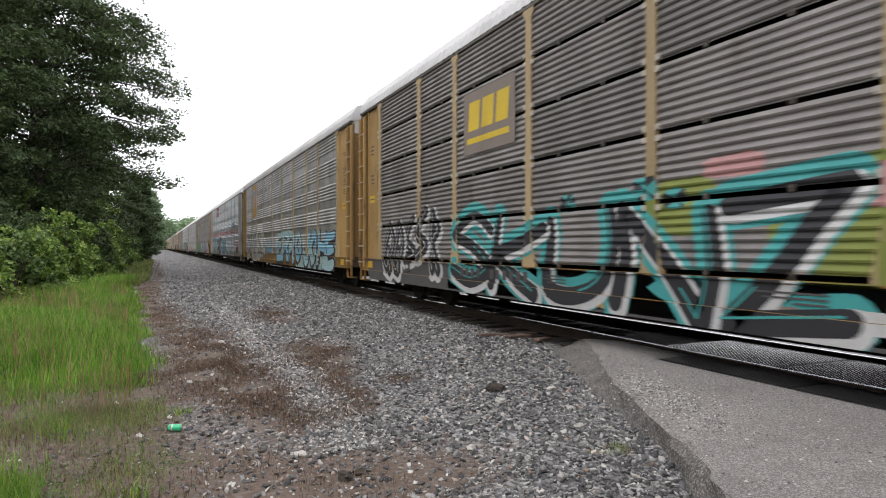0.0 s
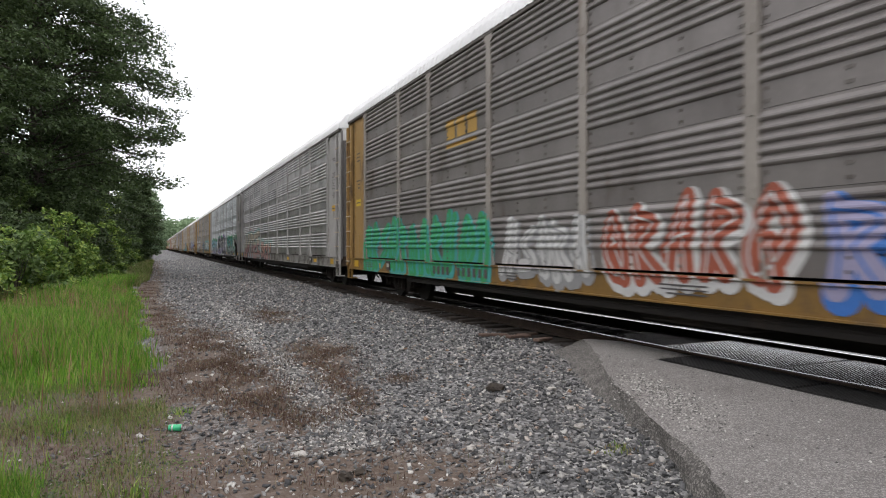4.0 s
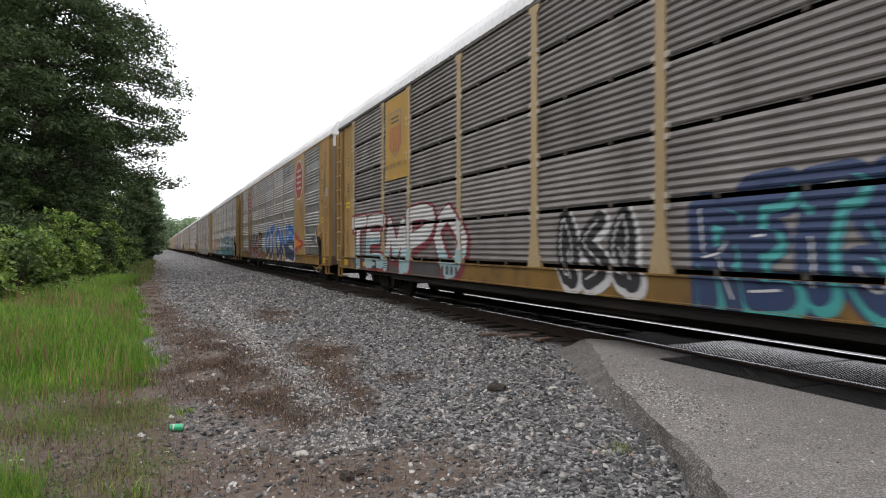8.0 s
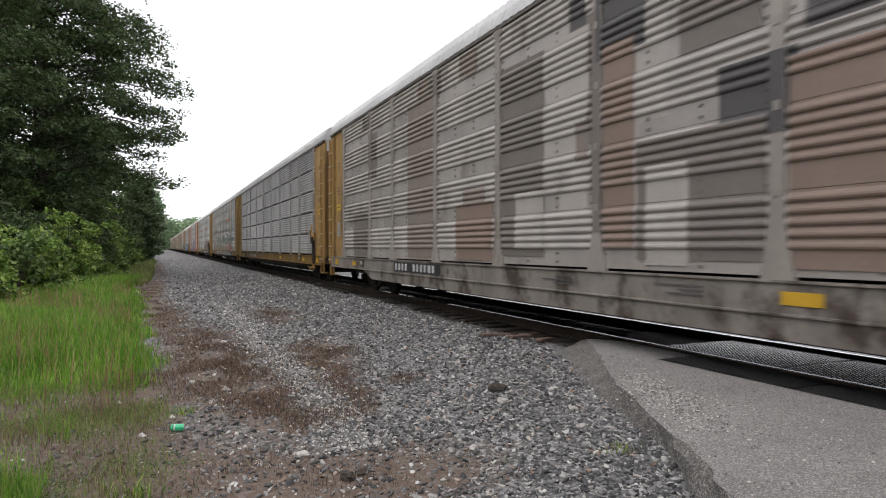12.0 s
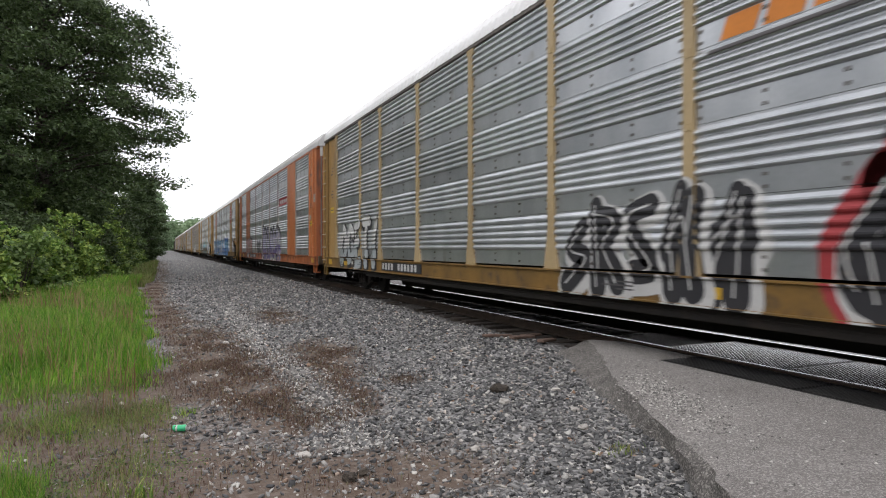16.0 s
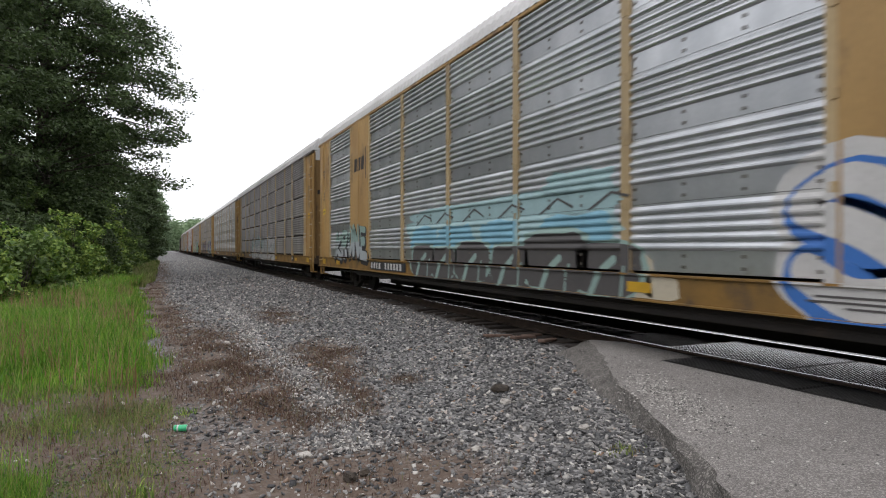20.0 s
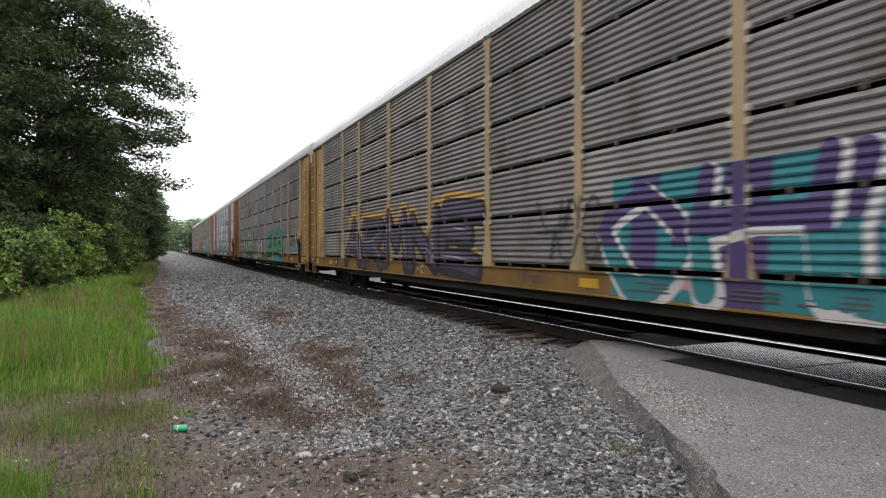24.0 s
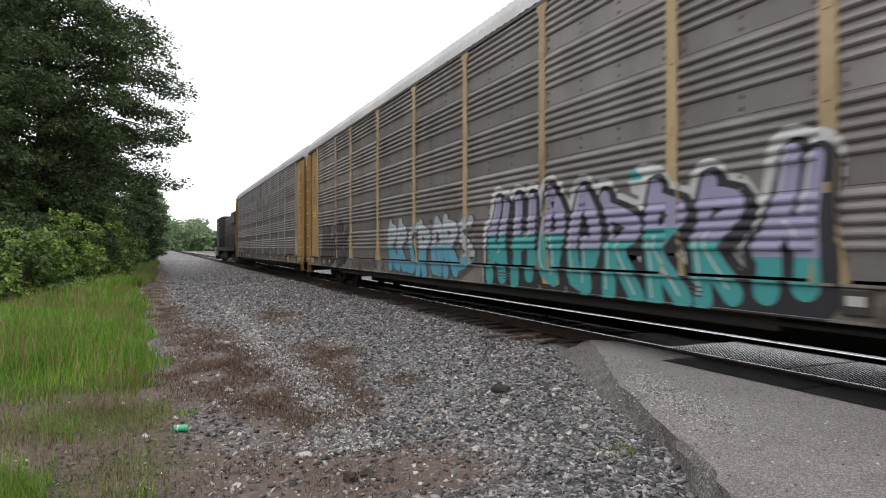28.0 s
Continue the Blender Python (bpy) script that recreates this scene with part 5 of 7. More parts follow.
piece(5, 19.42, 25.50, 0.72, 2.15, "TERK", fill="sky", line="black", back="green", second="lilac", shine="white", edge=0.09, halo=0.16)
piece(5, 12.96, 17.83, 0.72, 2.24, "NEWZS", fill="black", line="white", back="green", second="purple", shine="yellow")
piece(6, 1.77, 8.46, 1.06, 2.06, "ZORTEM", fill="white", line="black", back="teal", second="pale")
piece(6, 9.34, 11.74, 0.75, 2.05, "RETS", fill="navy", line="teal", back="navy", edge=0.05, halo=0.16, thick=1.15)
piece(6, 12.74, 14.71, 0.72, 1.98, None, fill="black", line="white", edge=0.05, thick=1.25)
piece(6, 17.75, 26.10, 0.72, 2.35, "TEMPO", fill="white", line="maroon", second="ice", edge=0.11)
piece(7, 6.76, 15.20, 0.75, 2.50, "OTONB", fill="blue", line="white", second="navy", edge=0.08)
piece(7, 16.75, 22.10, 0.72, 2.00, "WASB", fill="maroon", line="mint", back="black", second="red")
piece(8, 4.11, 14.80, 0.72, 2.15, "MATEUS", fill="ice", line="navy", back="azure", second="teal", shine="white", edge=0.09, halo=0.2)
piece(8, 16.37, 22.97, 1.04, 2.26, "IKAURK", fill="pink", line="maroon", second="cream", shine="white", edge=0.06)
piece(11, 9.46, 19.1, 0.8, 2.5, "NWASTXY", fill="mint", line="maroon", second="cream", shine="white", edge=0.075, lean=0.3, thick=0.95)
piece(11, 4.11, 9.34, 1.04, 2.49, "SFEB", fill="mint", line="maroon", second="salmon", shine="pale")
piece(12, 8.60, 12.09, 0.70, 2.22, None, fill="black", line="white", edge=0.09, thick=1.2)
piece(12, 2.56, 7.75, 0.72, 2.22, None, fill="black", line="white", back="red")
piece(12, 21.03, 25.30, 0.72, 2.32, "OCETI", fill="white", line="black", second="pale")
piece(13, 8.85, 15.16, 0.72, 2.51, None, fill="lilac", line="white", back="black", second="purple")
piece(13, 16.05, 17.69, 1.12, 1.91, None, fill="grey", line="dark")
piece(14, 18.45, 24.72, 0.70, 2.17, "TCMAX", fill="azure", line="white", back="azure", second="blue", edge=0.06, halo=0.22, thick=0.85)
piece(14, 12.93, 17.90, 0.68, 2.12, "BASQ", fill="azure", line="white", back="azure", second="blue", edge=0.1, halo=0.3, thick=0.85)
piece(14, 8.24, 12.65, 0.72, 2.19, "JAES", fill="azure", line="sky", back="blue", second="blue")
piece(15, 5.51, 7.10, 0.70, 2.15, "S", fill="white", line="blue", edge=0.12, back="white", halo=0.15)
piece(15, 21.10, 24.90, 1.04, 2.11, "KRONE", fill="mint", line="black", second="pale")
piece(16, 9.62, 18.94, 0.72, 2.04, None, fill="pale", line="grey", second="white")
piece(16, 14.05, 19.49, 0.72, 2.23, None, fill="mint", line="black", second="white")
piece(16, 9.85, 13.49, 1.05, 2.06, None, fill="white", line="grey", second="pale")
piece(17, 22.58, 24.19, 0.70, 1.56, None, fill="teal", line="black", second="orange", shine="pink")
piece(17, 23.78, 24.62, 1.15, 1.96, None, fill="white", line="pale")
piece(18, 2.07, 8.98, 0.75, 2.36, "OHLA", fill="violet", line="white", second="deep", edge=0.06, thick=0.8)
piece(18, 12.62, 22.50, 0.90, 2.40, "ARMNE", fill="plum", line="black", back="ochre", shine="lilac", edge=0.12, halo=0.12)
piece(19, 6.04, 11.13, 1.04, 2.49, "ENDS", fill="teal", line="black", second="green", shine="mint")
piece(19, 1.73, 4.21, 1.13, 1.93, None, fill="plum", line="pink", second="teal", shine="mint")
piece(19, 13.37, 15.83, 0.72, 1.97, "3EK", fill="white", line="dark", second="cream")
piece(19, 17.60, 23.55, 0.80, 2.58, "ZARN", fill="lime", line="black", shine="mint", edge=0.1)
piece(20, 12.55, 17.30, 0.68, 1.95, "ZENKO", fill="ice", line="black", edge=0.07)
piece(20, 8.02, 12.18, 0.68, 1.95, "FRED", fill="ice", line="dark", second="white", edge=0.07)
piece(20, 20.81, 22.77, 0.84, 2.54, None, fill="pink", line="black", second="grey")
piece(21, 4.71, 11.40, 0.68, 2.36, None, fill="lilac", line="black", back="white", second="teal", edge=0.13, halo=0.06, thick=0.85)
piece(21, 12.02, 17.26, 0.72, 2.24, None, fill="pale", line="dark", second="cyan", shine="lilac")
piece(21, 21.16, 25.28, 0.72, 2.35, None, fill="dark", line="black")


def put_on(k, name, label, layers, plate=None):
    """Flat painted shapes on the side of car k: (colour, outlines, lift) layers."""
    polys, mats = [], []
    for i, (colour, shapes, lift) in enumerate(layers):
        mats.append(spray(COLOURS[colour]))
        polys += [(q, i, lift) for q in shapes]
    painted(name, k, polys, mats, label, plate=plate)


def rect(u0, u1, z0, z1, lean=0.0):
    return [(u0, z0), (u1, z0), (u1 - lean, z1), (u0 - lean, z1)]


def ring(u, z, a, b, n, turn=0.0):
    p = [(u + a * math.cos(2 * math.pi * (i + turn) / n), z + b * math.sin(2 * math.pi * (i + turn) / n)) for i in range(n)]
    return [[(u, z), p[i], p[(i + 1) % n]] for i in range(n)]


def word(text, u0, u1, z0, h):
    """Painted words, read from the far end to the leading end."""
    out, cell = [], (u1 - u0) / len(text)
    for i, ch in enumerate(text):
        if ch != " ":
            out += [[(u1 - i * cell - p[0] * cell * 1.25, z0 + p[1] * h / 0.7) for p in t] for t in glyph(ch, 0.0)]
    return out


def shield(u, z, w, h):
    top = [rect(u - w, u + w, z + h * 0.35, z + h)]
    red = [rect(u - w + i * w / 3.5 * 1.0, u - w + (i + 0.5) * w / 3.5, z - h * (0.75 if i in (0, 6) else 1.0), z + h * 0.32) for i in range(7)]
    body = [rect(u - w * 1.1, u + w * 1.1, z - h * 0.7, z + h * 1.1), [(u - w * 1.1, z - h * 0.7), (u, z - h * 1.25), (u + w * 1.1, z - h * 0.7)]]
    bars = [rect(u - w * 0.7, u + w * 0.7, z + h * (0.5 + 0.22 * i), z + h * (0.6 + 0.22 * i)) for i in range(2)]
    return body, top, red, bars


# painted-over stretches of the sills: car, from, to, colour
FIELDS = [(0, 8.0, 27.0, "dark"), (0, 2.0, 8.0, "grey"), (1, 1.9, 8.6, "mint"), (2, 11.0, 16.6, "pale"), (2, 16.6, 19.8, "dark"), (4, 14.2, 24.8, "pale"), (5, 9.6, 17.9, "black"), (5, 19.6, 25.0, "navy"), (6, 18.2, 26.0, "dark"), (8, 9.0, 24.5, "mint"), (11, 4.2, 19.3, "mint"), (12, 2.6, 7.7, "black"), (13, 9.0, 15.0, "grey"), (14, 8.2, 18.0, "blue"), (14, 18.0, 24.4, "cyan"), (15, 9.0, 17.6, "dark"), (15, 4.5, 7.0, "pale"), (19, 6.1, 11.1, "teal"), (19, 13.4, 24.0, "lime"), (21, 4.8, 11.2, "dark")]


def emblems():
    for k, a, b, c in FIELDS:
        r = random.Random(k)
        low = CARS[k].get("low", SILL0)
        put_on(k, "sill_paint", c + " paint rolled over the sill", [(c, [[(a + 0.3, low), (b - r.uniform(0, 0.5), low), (b, SILL1), (a, SILL1 - 0.02)]], 0.0012)])
    # numbers on the sills, as plain bars on a dark field
    for k in range(len(CARS)):
        r = random.Random(70 + k)
        dark = k in (5, 8, 12, 13, 14, 15, 19, 20, 9, 2)
        u = 20.62
        if dark:
            if k == 2:
                put_on(k, "number_border", "yellow border round the number", [("ochre", [rect(17.6, 20.8, 0.705, 1.005)], 0.0145)])
            put_on(k, "number_field", "black field on the sill", [("black", [rect(17.75, 20.7, 0.745, 0.97)], 0.0158)])
        for i in range(12):
            if i not in (4, 5):
                w = r.uniform(0.11, 0.15)
                put_on(k, "number_bar", "", [("white" if dark else "pale" if k % 3 else "dark", [rect(u - w, u, 0.775, 0.945)], 0.0182)])
            u -= 0.235 if i not in (4, 5) else 0.15
    put_on(0, "graffiti_backdrop", "olive cloud of spray paint", [("olive", blob(11.3, 13.6, 1.0, 2.15, random.Random(3), 40, 0.06) + blob(14.2, 15.3, 1.5, 2.15, random.Random(6), 24, 0.1) + blob(15.4, 16.0, 1.1, 1.6, random.Random(7), 20, 0.1), 0.0012), ("pink", blob(11.9, 12.65, 1.7, 2.1, random.Random(4), 20, 0.1) + blob(13.6, 14.4, 2.1, 2.35, random.Random(8), 20, 0.12), 0.0022)])
    r = random.Random(40)
    put_on(0, "sill_art", "teal, brown and white blots on the sill", [("dark", [rect(11.6, 21.2, 0.5, 1.02)], 0.0012), ("teal", blob(16.2, 16.9, 0.52, 0.85, r, 16, 0.1) + blob(13.6, 15.2, 0.7, 1.0, r, 16, 0.1), 0.0030), ("ochre", blob(15.7, 16.3, 0.52, 0.72, r, 14, 0.1), 0.0034), ("rust", blob(13.2, 13.5, 0.55, 0.78, r, 12, 0.1) + blob(13.7, 14.05, 0.55, 0.75, r, 12, 0.1), 0.0034), ("white", blob(17.0, 17.5, 0.55, 0.75, r, 12, 0.15) + blob(12.2, 12.9, 0.6, 0.8, r, 12, 0.15), 0.0034)])
    tag(14, 4.95, 6.25, 1.2, 2.05, "white", 3, 0.05)
    tag(14, 1.95, 3.95, 1.25, 1.85, "dark", 4, 0.05)
    put_on(11, "graffiti_cloud", "pink and dark splash of spray paint", [("dark", blob(18.6, 20.1, 1.1, 1.62, r, 30, 0.25), 0.0012), ("pink", blob(18.7, 20.2, 1.15, 1.66, r, 30, 0.22), 0.0026)])
    # pale cloud over dark humps
    humps = [(16.7, 0.75, 1.42), (15.5, 0.7, 1.36), (14.1, 0.8, 1.48), (12.6, 0.7, 1.4), (11.2, 0.95, 1.6), (9.9, 0.8, 1.42)]
    put_on(15, "graffiti_cloud", "pale blue cloud of spray paint", [("ice", blob(9.5, 17.6, 1.25, 2.28, r, 60, 0.07) + blob(9.7, 11.5, 1.8, 2.5, r, 30, 0.15), 0.0015), ("sky", [q for u, w in ((16.6, 0.8), (14.9, 0.9), (13.0, 0.7), (10.6, 0.9)) for q in blob(u - w, u + w, 1.15, 1.85, r, 24, 0.14)], 0.0024), ("cream", [[(8.95, 0.72), (9.5, 0.72), (9.45, 1.45), (9.0, 1.2)]] + blob(8.5, 9.1, 0.72, 1.0, r, 14, 0.06), 0.0026)])
    for u, w, z in humps:
        put_on(15, "graffiti_letter", "dark hump edged in pale mint", [("mint", blob(u - w, u + w, 0.7, z + 0.05, r, 26, 0.07), 0.0055), ("dark", blob(u - w + 0.07, u + w - 0.07, 0.7, z, r, 26, 0.06), 0.0080), ("mint", ribbon([(u + 0.3, 0.72), (u + 0.1, 1.05), (u - 0.15, 1.2)], 0.12) + ribbon([(u - 0.35, 0.72), (u - 0.4, 1.1)], 0.05), 0.0105), ("dark", ribbon([(u - 0.5, 1.95 + 0.1 * (u % 1)), (u - 0.1, 2.12), (u + 0.4, 1.9)], 0.035), 0.0105)])
    # pink bubbles in a white cloud
    put_on(13, "graffiti_cloud", "dark and white cloud round pink bubbles", [("dark", blob(19.7, 22.75, 0.98, 2.02, r, 40, 0.05) + blob(21.95, 22.5, 0.7, 1.05, r, 14, 0.1), 0.0015), ("white", blob(19.75, 22.68, 1.02, 1.97, r, 40, 0.06) + blob(21.4, 22.45, 0.74, 1.3, r, 20, 0.08), 0.0030)])
    for u, z, a, b in ((22.47, 1.77, 0.15, 0.19), (22.06, 1.72, 0.15, 0.26), (21.6, 1.68, 0.2, 0.28), (21.1, 1.75, 0.19, 0.24), (20.6, 1.68, 0.2, 0.28), (20.15, 1.65, 0.18, 0.26), (22.15, 1.18, 0.28, 0.16), (21.55, 1.2, 0.22, 0.14), (21.0, 1.22, 0.25, 0.18), (20.4, 1.2, 0.24, 0.16)):
        put_on(13, "graffiti_letter", "pink spray-painted bubble", [("dark", ring(u - 0.03, z - 0.05, a + 0.06, b + 0.06, 18), 0.0060), ("white", ring(u, z, a + 0.055, b + 0.055, 18), 0.0078), ("pink", blob(u - a - 0.01, u + a + 0.01, z - b - 0.01, z + b + 0.02, r, 18, 0.06), 0.0096)])
    put_on(18, "graffiti_backdrop", "teal and plum spray paint behind letters", [("deep", [rect(1.9, 8.7, 0.72, 2.28)], 0.0008), ("violet", [rect(u, u + w, 0.72, 2.27, 0.1) for u, w in ((2.3, 0.5), (3.6, 0.7), (5.2, 0.4), (6.3, 0.6), (7.9, 0.5))], 0.0014), ("pink", blob(4.3, 5.0, 0.9, 1.5, random.Random(12), 16, 0.1) + blob(6.9, 7.5, 0.85, 1.4, random.Random(13), 16, 0.1), 0.0018)])
    for u, z in ((19.05, 1.75), (18.6, 1.3), (18.15, 1.55), (18.55, 2.05)):
        put_on(5, "star", "small yellow spray-painted star", [("yellow", [[(u, z), (u + q * math.cos(a), z + q * math.sin(a)), (u + p * math.cos(a + 0.628), z + p * math.sin(a + 0.628))] for i in range(10) for a, q, p in [(0.628 * i + 0.3, 0.1 if i % 2 else 0.04, 0.04 if i % 2 else 0.1)]], 0.016)])
    put_on(15, "white_block", "white painted block on the yellow panel", [("white", [[(4.45, 1.0), (5.5, 1.0), (5.45, 2.1), (4.7, 2.15)]], 0.004)])
    # yellow and dark railway emblems, as plain shapes
    put_on(0, "emblem", "yellow block emblem with underline", [("umber", [rect(18.5, 20.5, 3.15, 4.35)], 0.003), ("yellow", [rect(18.75 + 0.55 * i, 19.2 + 0.55 * i, 3.6, 4.15, 0.06) for i in range(3)] + [rect(18.7, 20.35, 3.35, 3.46)], 0.006)], plate=1.496)
    put_on(3, "emblem", "small orange block emblem", [("ochre", [rect(18.6 + 0.5 * i, 19.0 + 0.5 * i, 3.6, 4.0) for i in range(3)] + [rect(18.6, 20.0, 3.42, 3.5)], 0.005)])
    for k, u in ((15, 21.95), (19, 19.4)):
        put_on(k, "emblem", "dark bracketed block emblem", [("black", [rect(u - 0.55 + 0.38 * i, u - 0.25 + 0.38 * i, 3.75, 4.15, 0.05) for i in range(3)] + [rect(u - 0.78, u - 0.72, 3.45, 4.4), rect(u + 0.72, u + 0.78, 3.45, 4.4)], 0.005)])
    for k, u, z in ((1, 21.9, 4.35), (6, 21.9, 4.3)):
        body, top, red, bars = shield(u, z, 0.42, 0.5)
        if k == 1:
            layers = [("white", body, 0.008), ("blue", top, 0.011), ("red", red, 0.011), ("white", bars, 0.014)]
        else:
            inner = shield(u, z, 0.38, 0.46)[0]
            layers = [("umber", body, 0.008), ("ochre", inner, 0.010), ("brick", red, 0.012), ("dark", bars, 0.014)]
        put_on(k, "emblem_plate", "yellow plate with a striped shield", [("ochre", [rect(20.95, 22.65, 3.2 if k == 1 else 3.1, 5.22)], 0.004)] + layers, plate=1.496)
    put_on(1, "slogan", "dark painted words BUILDING AMERICA", [("dark", word("BUILDING AMERICA", 16.0, 20.7, 4.4, 0.28), 0.006)])
    put_on(6, "slogan", "dark painted words BUILDING AMERICA", [("dark", word("BUILDING AMERICA", 21.05, 22.6, 3.4, 0.13), 0.012)], plate=1.496)
    put_on(2, "emblem_plate", "red plate with white bars", [("red", [rect(18.15, 20.85, 4.35, 5.24)], 0.004), ("white", [rect(18.6 + 0.3 * i, 18.8 + 0.3 * i, 4.75, 5.0) for i in range(5)] + [rect(20.2, 20.6, 4.6, 5.1), rect(18.7, 19.6, 4.52, 4.6)], 0.008)])
    for z0, z1, u0, u1 in ((2.41, 2.52, 1.85, 25.8), (2.53, 2.63, 1.85, 25.8), (2.64, 2.75, 1.85, 25.8), (1.56, 1.66, 1.9, 4.6), (1.68, 1.78, 1.9, 4.6), (1.45, 1.55, 1.9, 4.6)):
        put_on(2, "stripe", "faded red stripe along the ribs", [("faded", [rect(u0, u1, z0 + 0.015, z1 - 0.02)], 0.002)])
    put_on(2, "paint_patch", "light blue paint patch", [("sky", [rect(4.9, 6.2, 3.05, 3.35), rect(4.62, 4.9, 2.0, 3.4)], 0.005)])
    put_on(5, "emblem", "oval black and white emblem", [("black", ring(19.5, 4.4, 0.6, 0.72, 20), 0.004), ("white", ring(19.5, 4.4, 0.48, 0.6, 20), 0.006), ("dark", ring(19.5, 4.2, 0.25, 0.22, 8) + [rect(19.25, 19.75, 4.6, 4.75), rect(19.2, 19.8, 3.45, 3.58)], 0.008)])
    for k in (7, 14):
        for u in (5.6, 21.9):
            w = [rect(u - 0.45, u + 0.45, z, z + 0.09) for z in (3.85, 4.1, 4.35, 4.6)]
            put_on(k, "octagon_sign", "red octagon with white rim", [("white", ring(u, 4.25, 0.84, 0.92, 8, 0.5), 0.004), ("red", ring(u, 4.25, 0.76, 0.84, 8, 0.5), 0.007)])
            for q in w:
                put_on(k, "sign_bar", "", [("white", [q], 0.010)])
    for k in (11, 12):
        put_on(k, "emblem", "orange-red slanted block emblem", [("orange", [rect(6.95 + 0.55 * i, 7.4 + 0.55 * i, 3.62, 3.86, 0.1) for i in range(4)], 0.005), ("dark", [rect(6.9, 9.2, 3.5, 3.55)], 0.005)])
    for k in (13, 20):
        put_on(k, "emblem", "red plate with white slanted blocks", [("red", [rect(6.9, 9.2, 3.5, 3.9)], 0.004), ("white", [rect(7.05 + 0.5 * i, 7.4 + 0.5 * i, 3.6, 3.8, 0.08) for i in range(4)], 0.007)])
    # notices at the trailing ends: framed plate, small lines, warning strip
    for k in range(len(CARS)):
        r = random.Random(400 + k)
        a = LENGTH - 1.3 - CARS[k].get("tail", 0)
        if k % 3 != 1:
            put_on(k, "warning_strip", "yellow warning strip with dark line", [("yellow", [rect(a, a + 0.46, 2.62, 2.82)], 0.004), ("dark", [rect(a + 0.06, a + 0.4, 2.70, 2.735)], 0.007)])
        if k in (2, 4, 5, 9, 14):
            put_on(k, "notice", "pale notice with dark lines", [("pale", [rect(a + 0.1, a + 0.42, 1.75, 2.2)], 0.004), ("dark", [rect(a + 0.14, a + r.uniform(0.28, 0.38), 1.8 + 0.07 * i, 1.825 + 0.07 * i) for i in range(5)], 0.007)])
        for i in range(6):
            z = 3.15 + 0.11 * i + (0.5 if i > 2 else 0)
            put_on(k, "stencil_line", "", [("dark", [rect(a + 0.08, a + r.uniform(0.25, 0.44), z, z + 0.04)], 0.004)])
        # frame of thin lines and small print on the leading end
        put_on(k, "stencil_frame", "", [("dark", [rect(0.84, 1.26, 3.4, 3.42), rect(0.84, 1.26, 3.7, 3.72), rect(0.84, 0.86, 3.4, 3.72), rect(1.24, 1.26, 3.4, 3.72), rect(0.9, 1.2, 3.5, 3.525), rect(0.9, 1.14, 3.58, 3.605)], 0.004)])
        for u in r.sample((5.2, 6.1, 7.6, 10.4, 12.9, 17.0, 22.4, 24.9), 4):
            put_on(k, "small_print", "", [("dark", [rect(u, u + r.uniform(0.3, 0.8), z, z + 0.02) for z in (0.80, 0.85, 0.9)], 0.0135)])
    put_on(4, "pale_patch", "fresh pale grey paint", [("pale", [rect(26.2, 26.9, 1.1, 2.0)], 0.002)])
    put_on(4, "round_sticker", "red ring pictogram sticker", [("red", ring(27.35, 1.75, 0.16, 0.16, 18), 0.004)] )
    put_on(4, "notice", "white framed notice with dark lines", [("white", [rect(26.0, 26.3, 1.5, 2.3)], 0.004), ("dark", [rect(26.05, 26.25, 1.6 + 0.13 * i, 1.65 + 0.13 * i) for i in range(5)], 0.007)])
    put_on(4, "end_art", "pale teal and plum spray paint on the end", [("mint", [[(25.95, 1.1), (26.7, 1.1), (26.3, 1.75), (25.95, 2.1)]], 0.008), ("plum", [[(25.95, 1.15), (26.5, 1.2), (25.95, 1.5)]], 0.011), ("pink", [[(25.95, 1.2), (26.35, 1.22), (25.95, 1.42)]], 0.013)])
    tag(4, 26.0, 26.95, 3.9, 4.6, "dark", 1, 0.05)
    tag(4, 26.1, 26.8, 3.1, 3.6, "dark", 2, 0.03)
    tag(4, 26.9, 27.0, 1.9, 2.5, "blue", 3, 0.04)
    tag(7, 2.3, 3.2, 1.45, 1.95, "dark", 4, 0.05)
    tag(16, 0.68, 1.1, 1.15, 1.4, "dark", 5, 0.025)
    tag(1, 9.8, 10.7, 2.35, 2.75, "dark", 6, 0.03)
    tag(18, 8.9, 10.6, 1.2, 2.1, "dark", 7, 0.05)
    tag(5, 2.0, 3.0, 2.4, 2.8, "dark", 8, 0.04)
    tag(10, 0.68, 1.12, 1.3, 1.9, "dark", 9, 0.03)
    tag(13, 26.1, 26.9, 1.4, 1.9, "white", 10, 0.03)
    tag(20, 0.66, 1.12, 1.3, 1.8, "dark", 11, 0.03)
    # repainted rectangles on the whitewashed car
    r = random.Random(8)
    for i in range(40):
        u, z = r.uniform(1.9, 24.5), r.uniform(1.1, 4.9)
        put_on(9, "paint_patch", "grey repainted rectangle", [(r.choice(("wash", "dusk", "umber", "dusk", "wash", "dark")), [rect(u, u + r.uniform(0.3, 1.1), z, min(5.2, z + r.uniform(0.5, 2.0)))], 0.003 + 0.0004 * i / 4)])
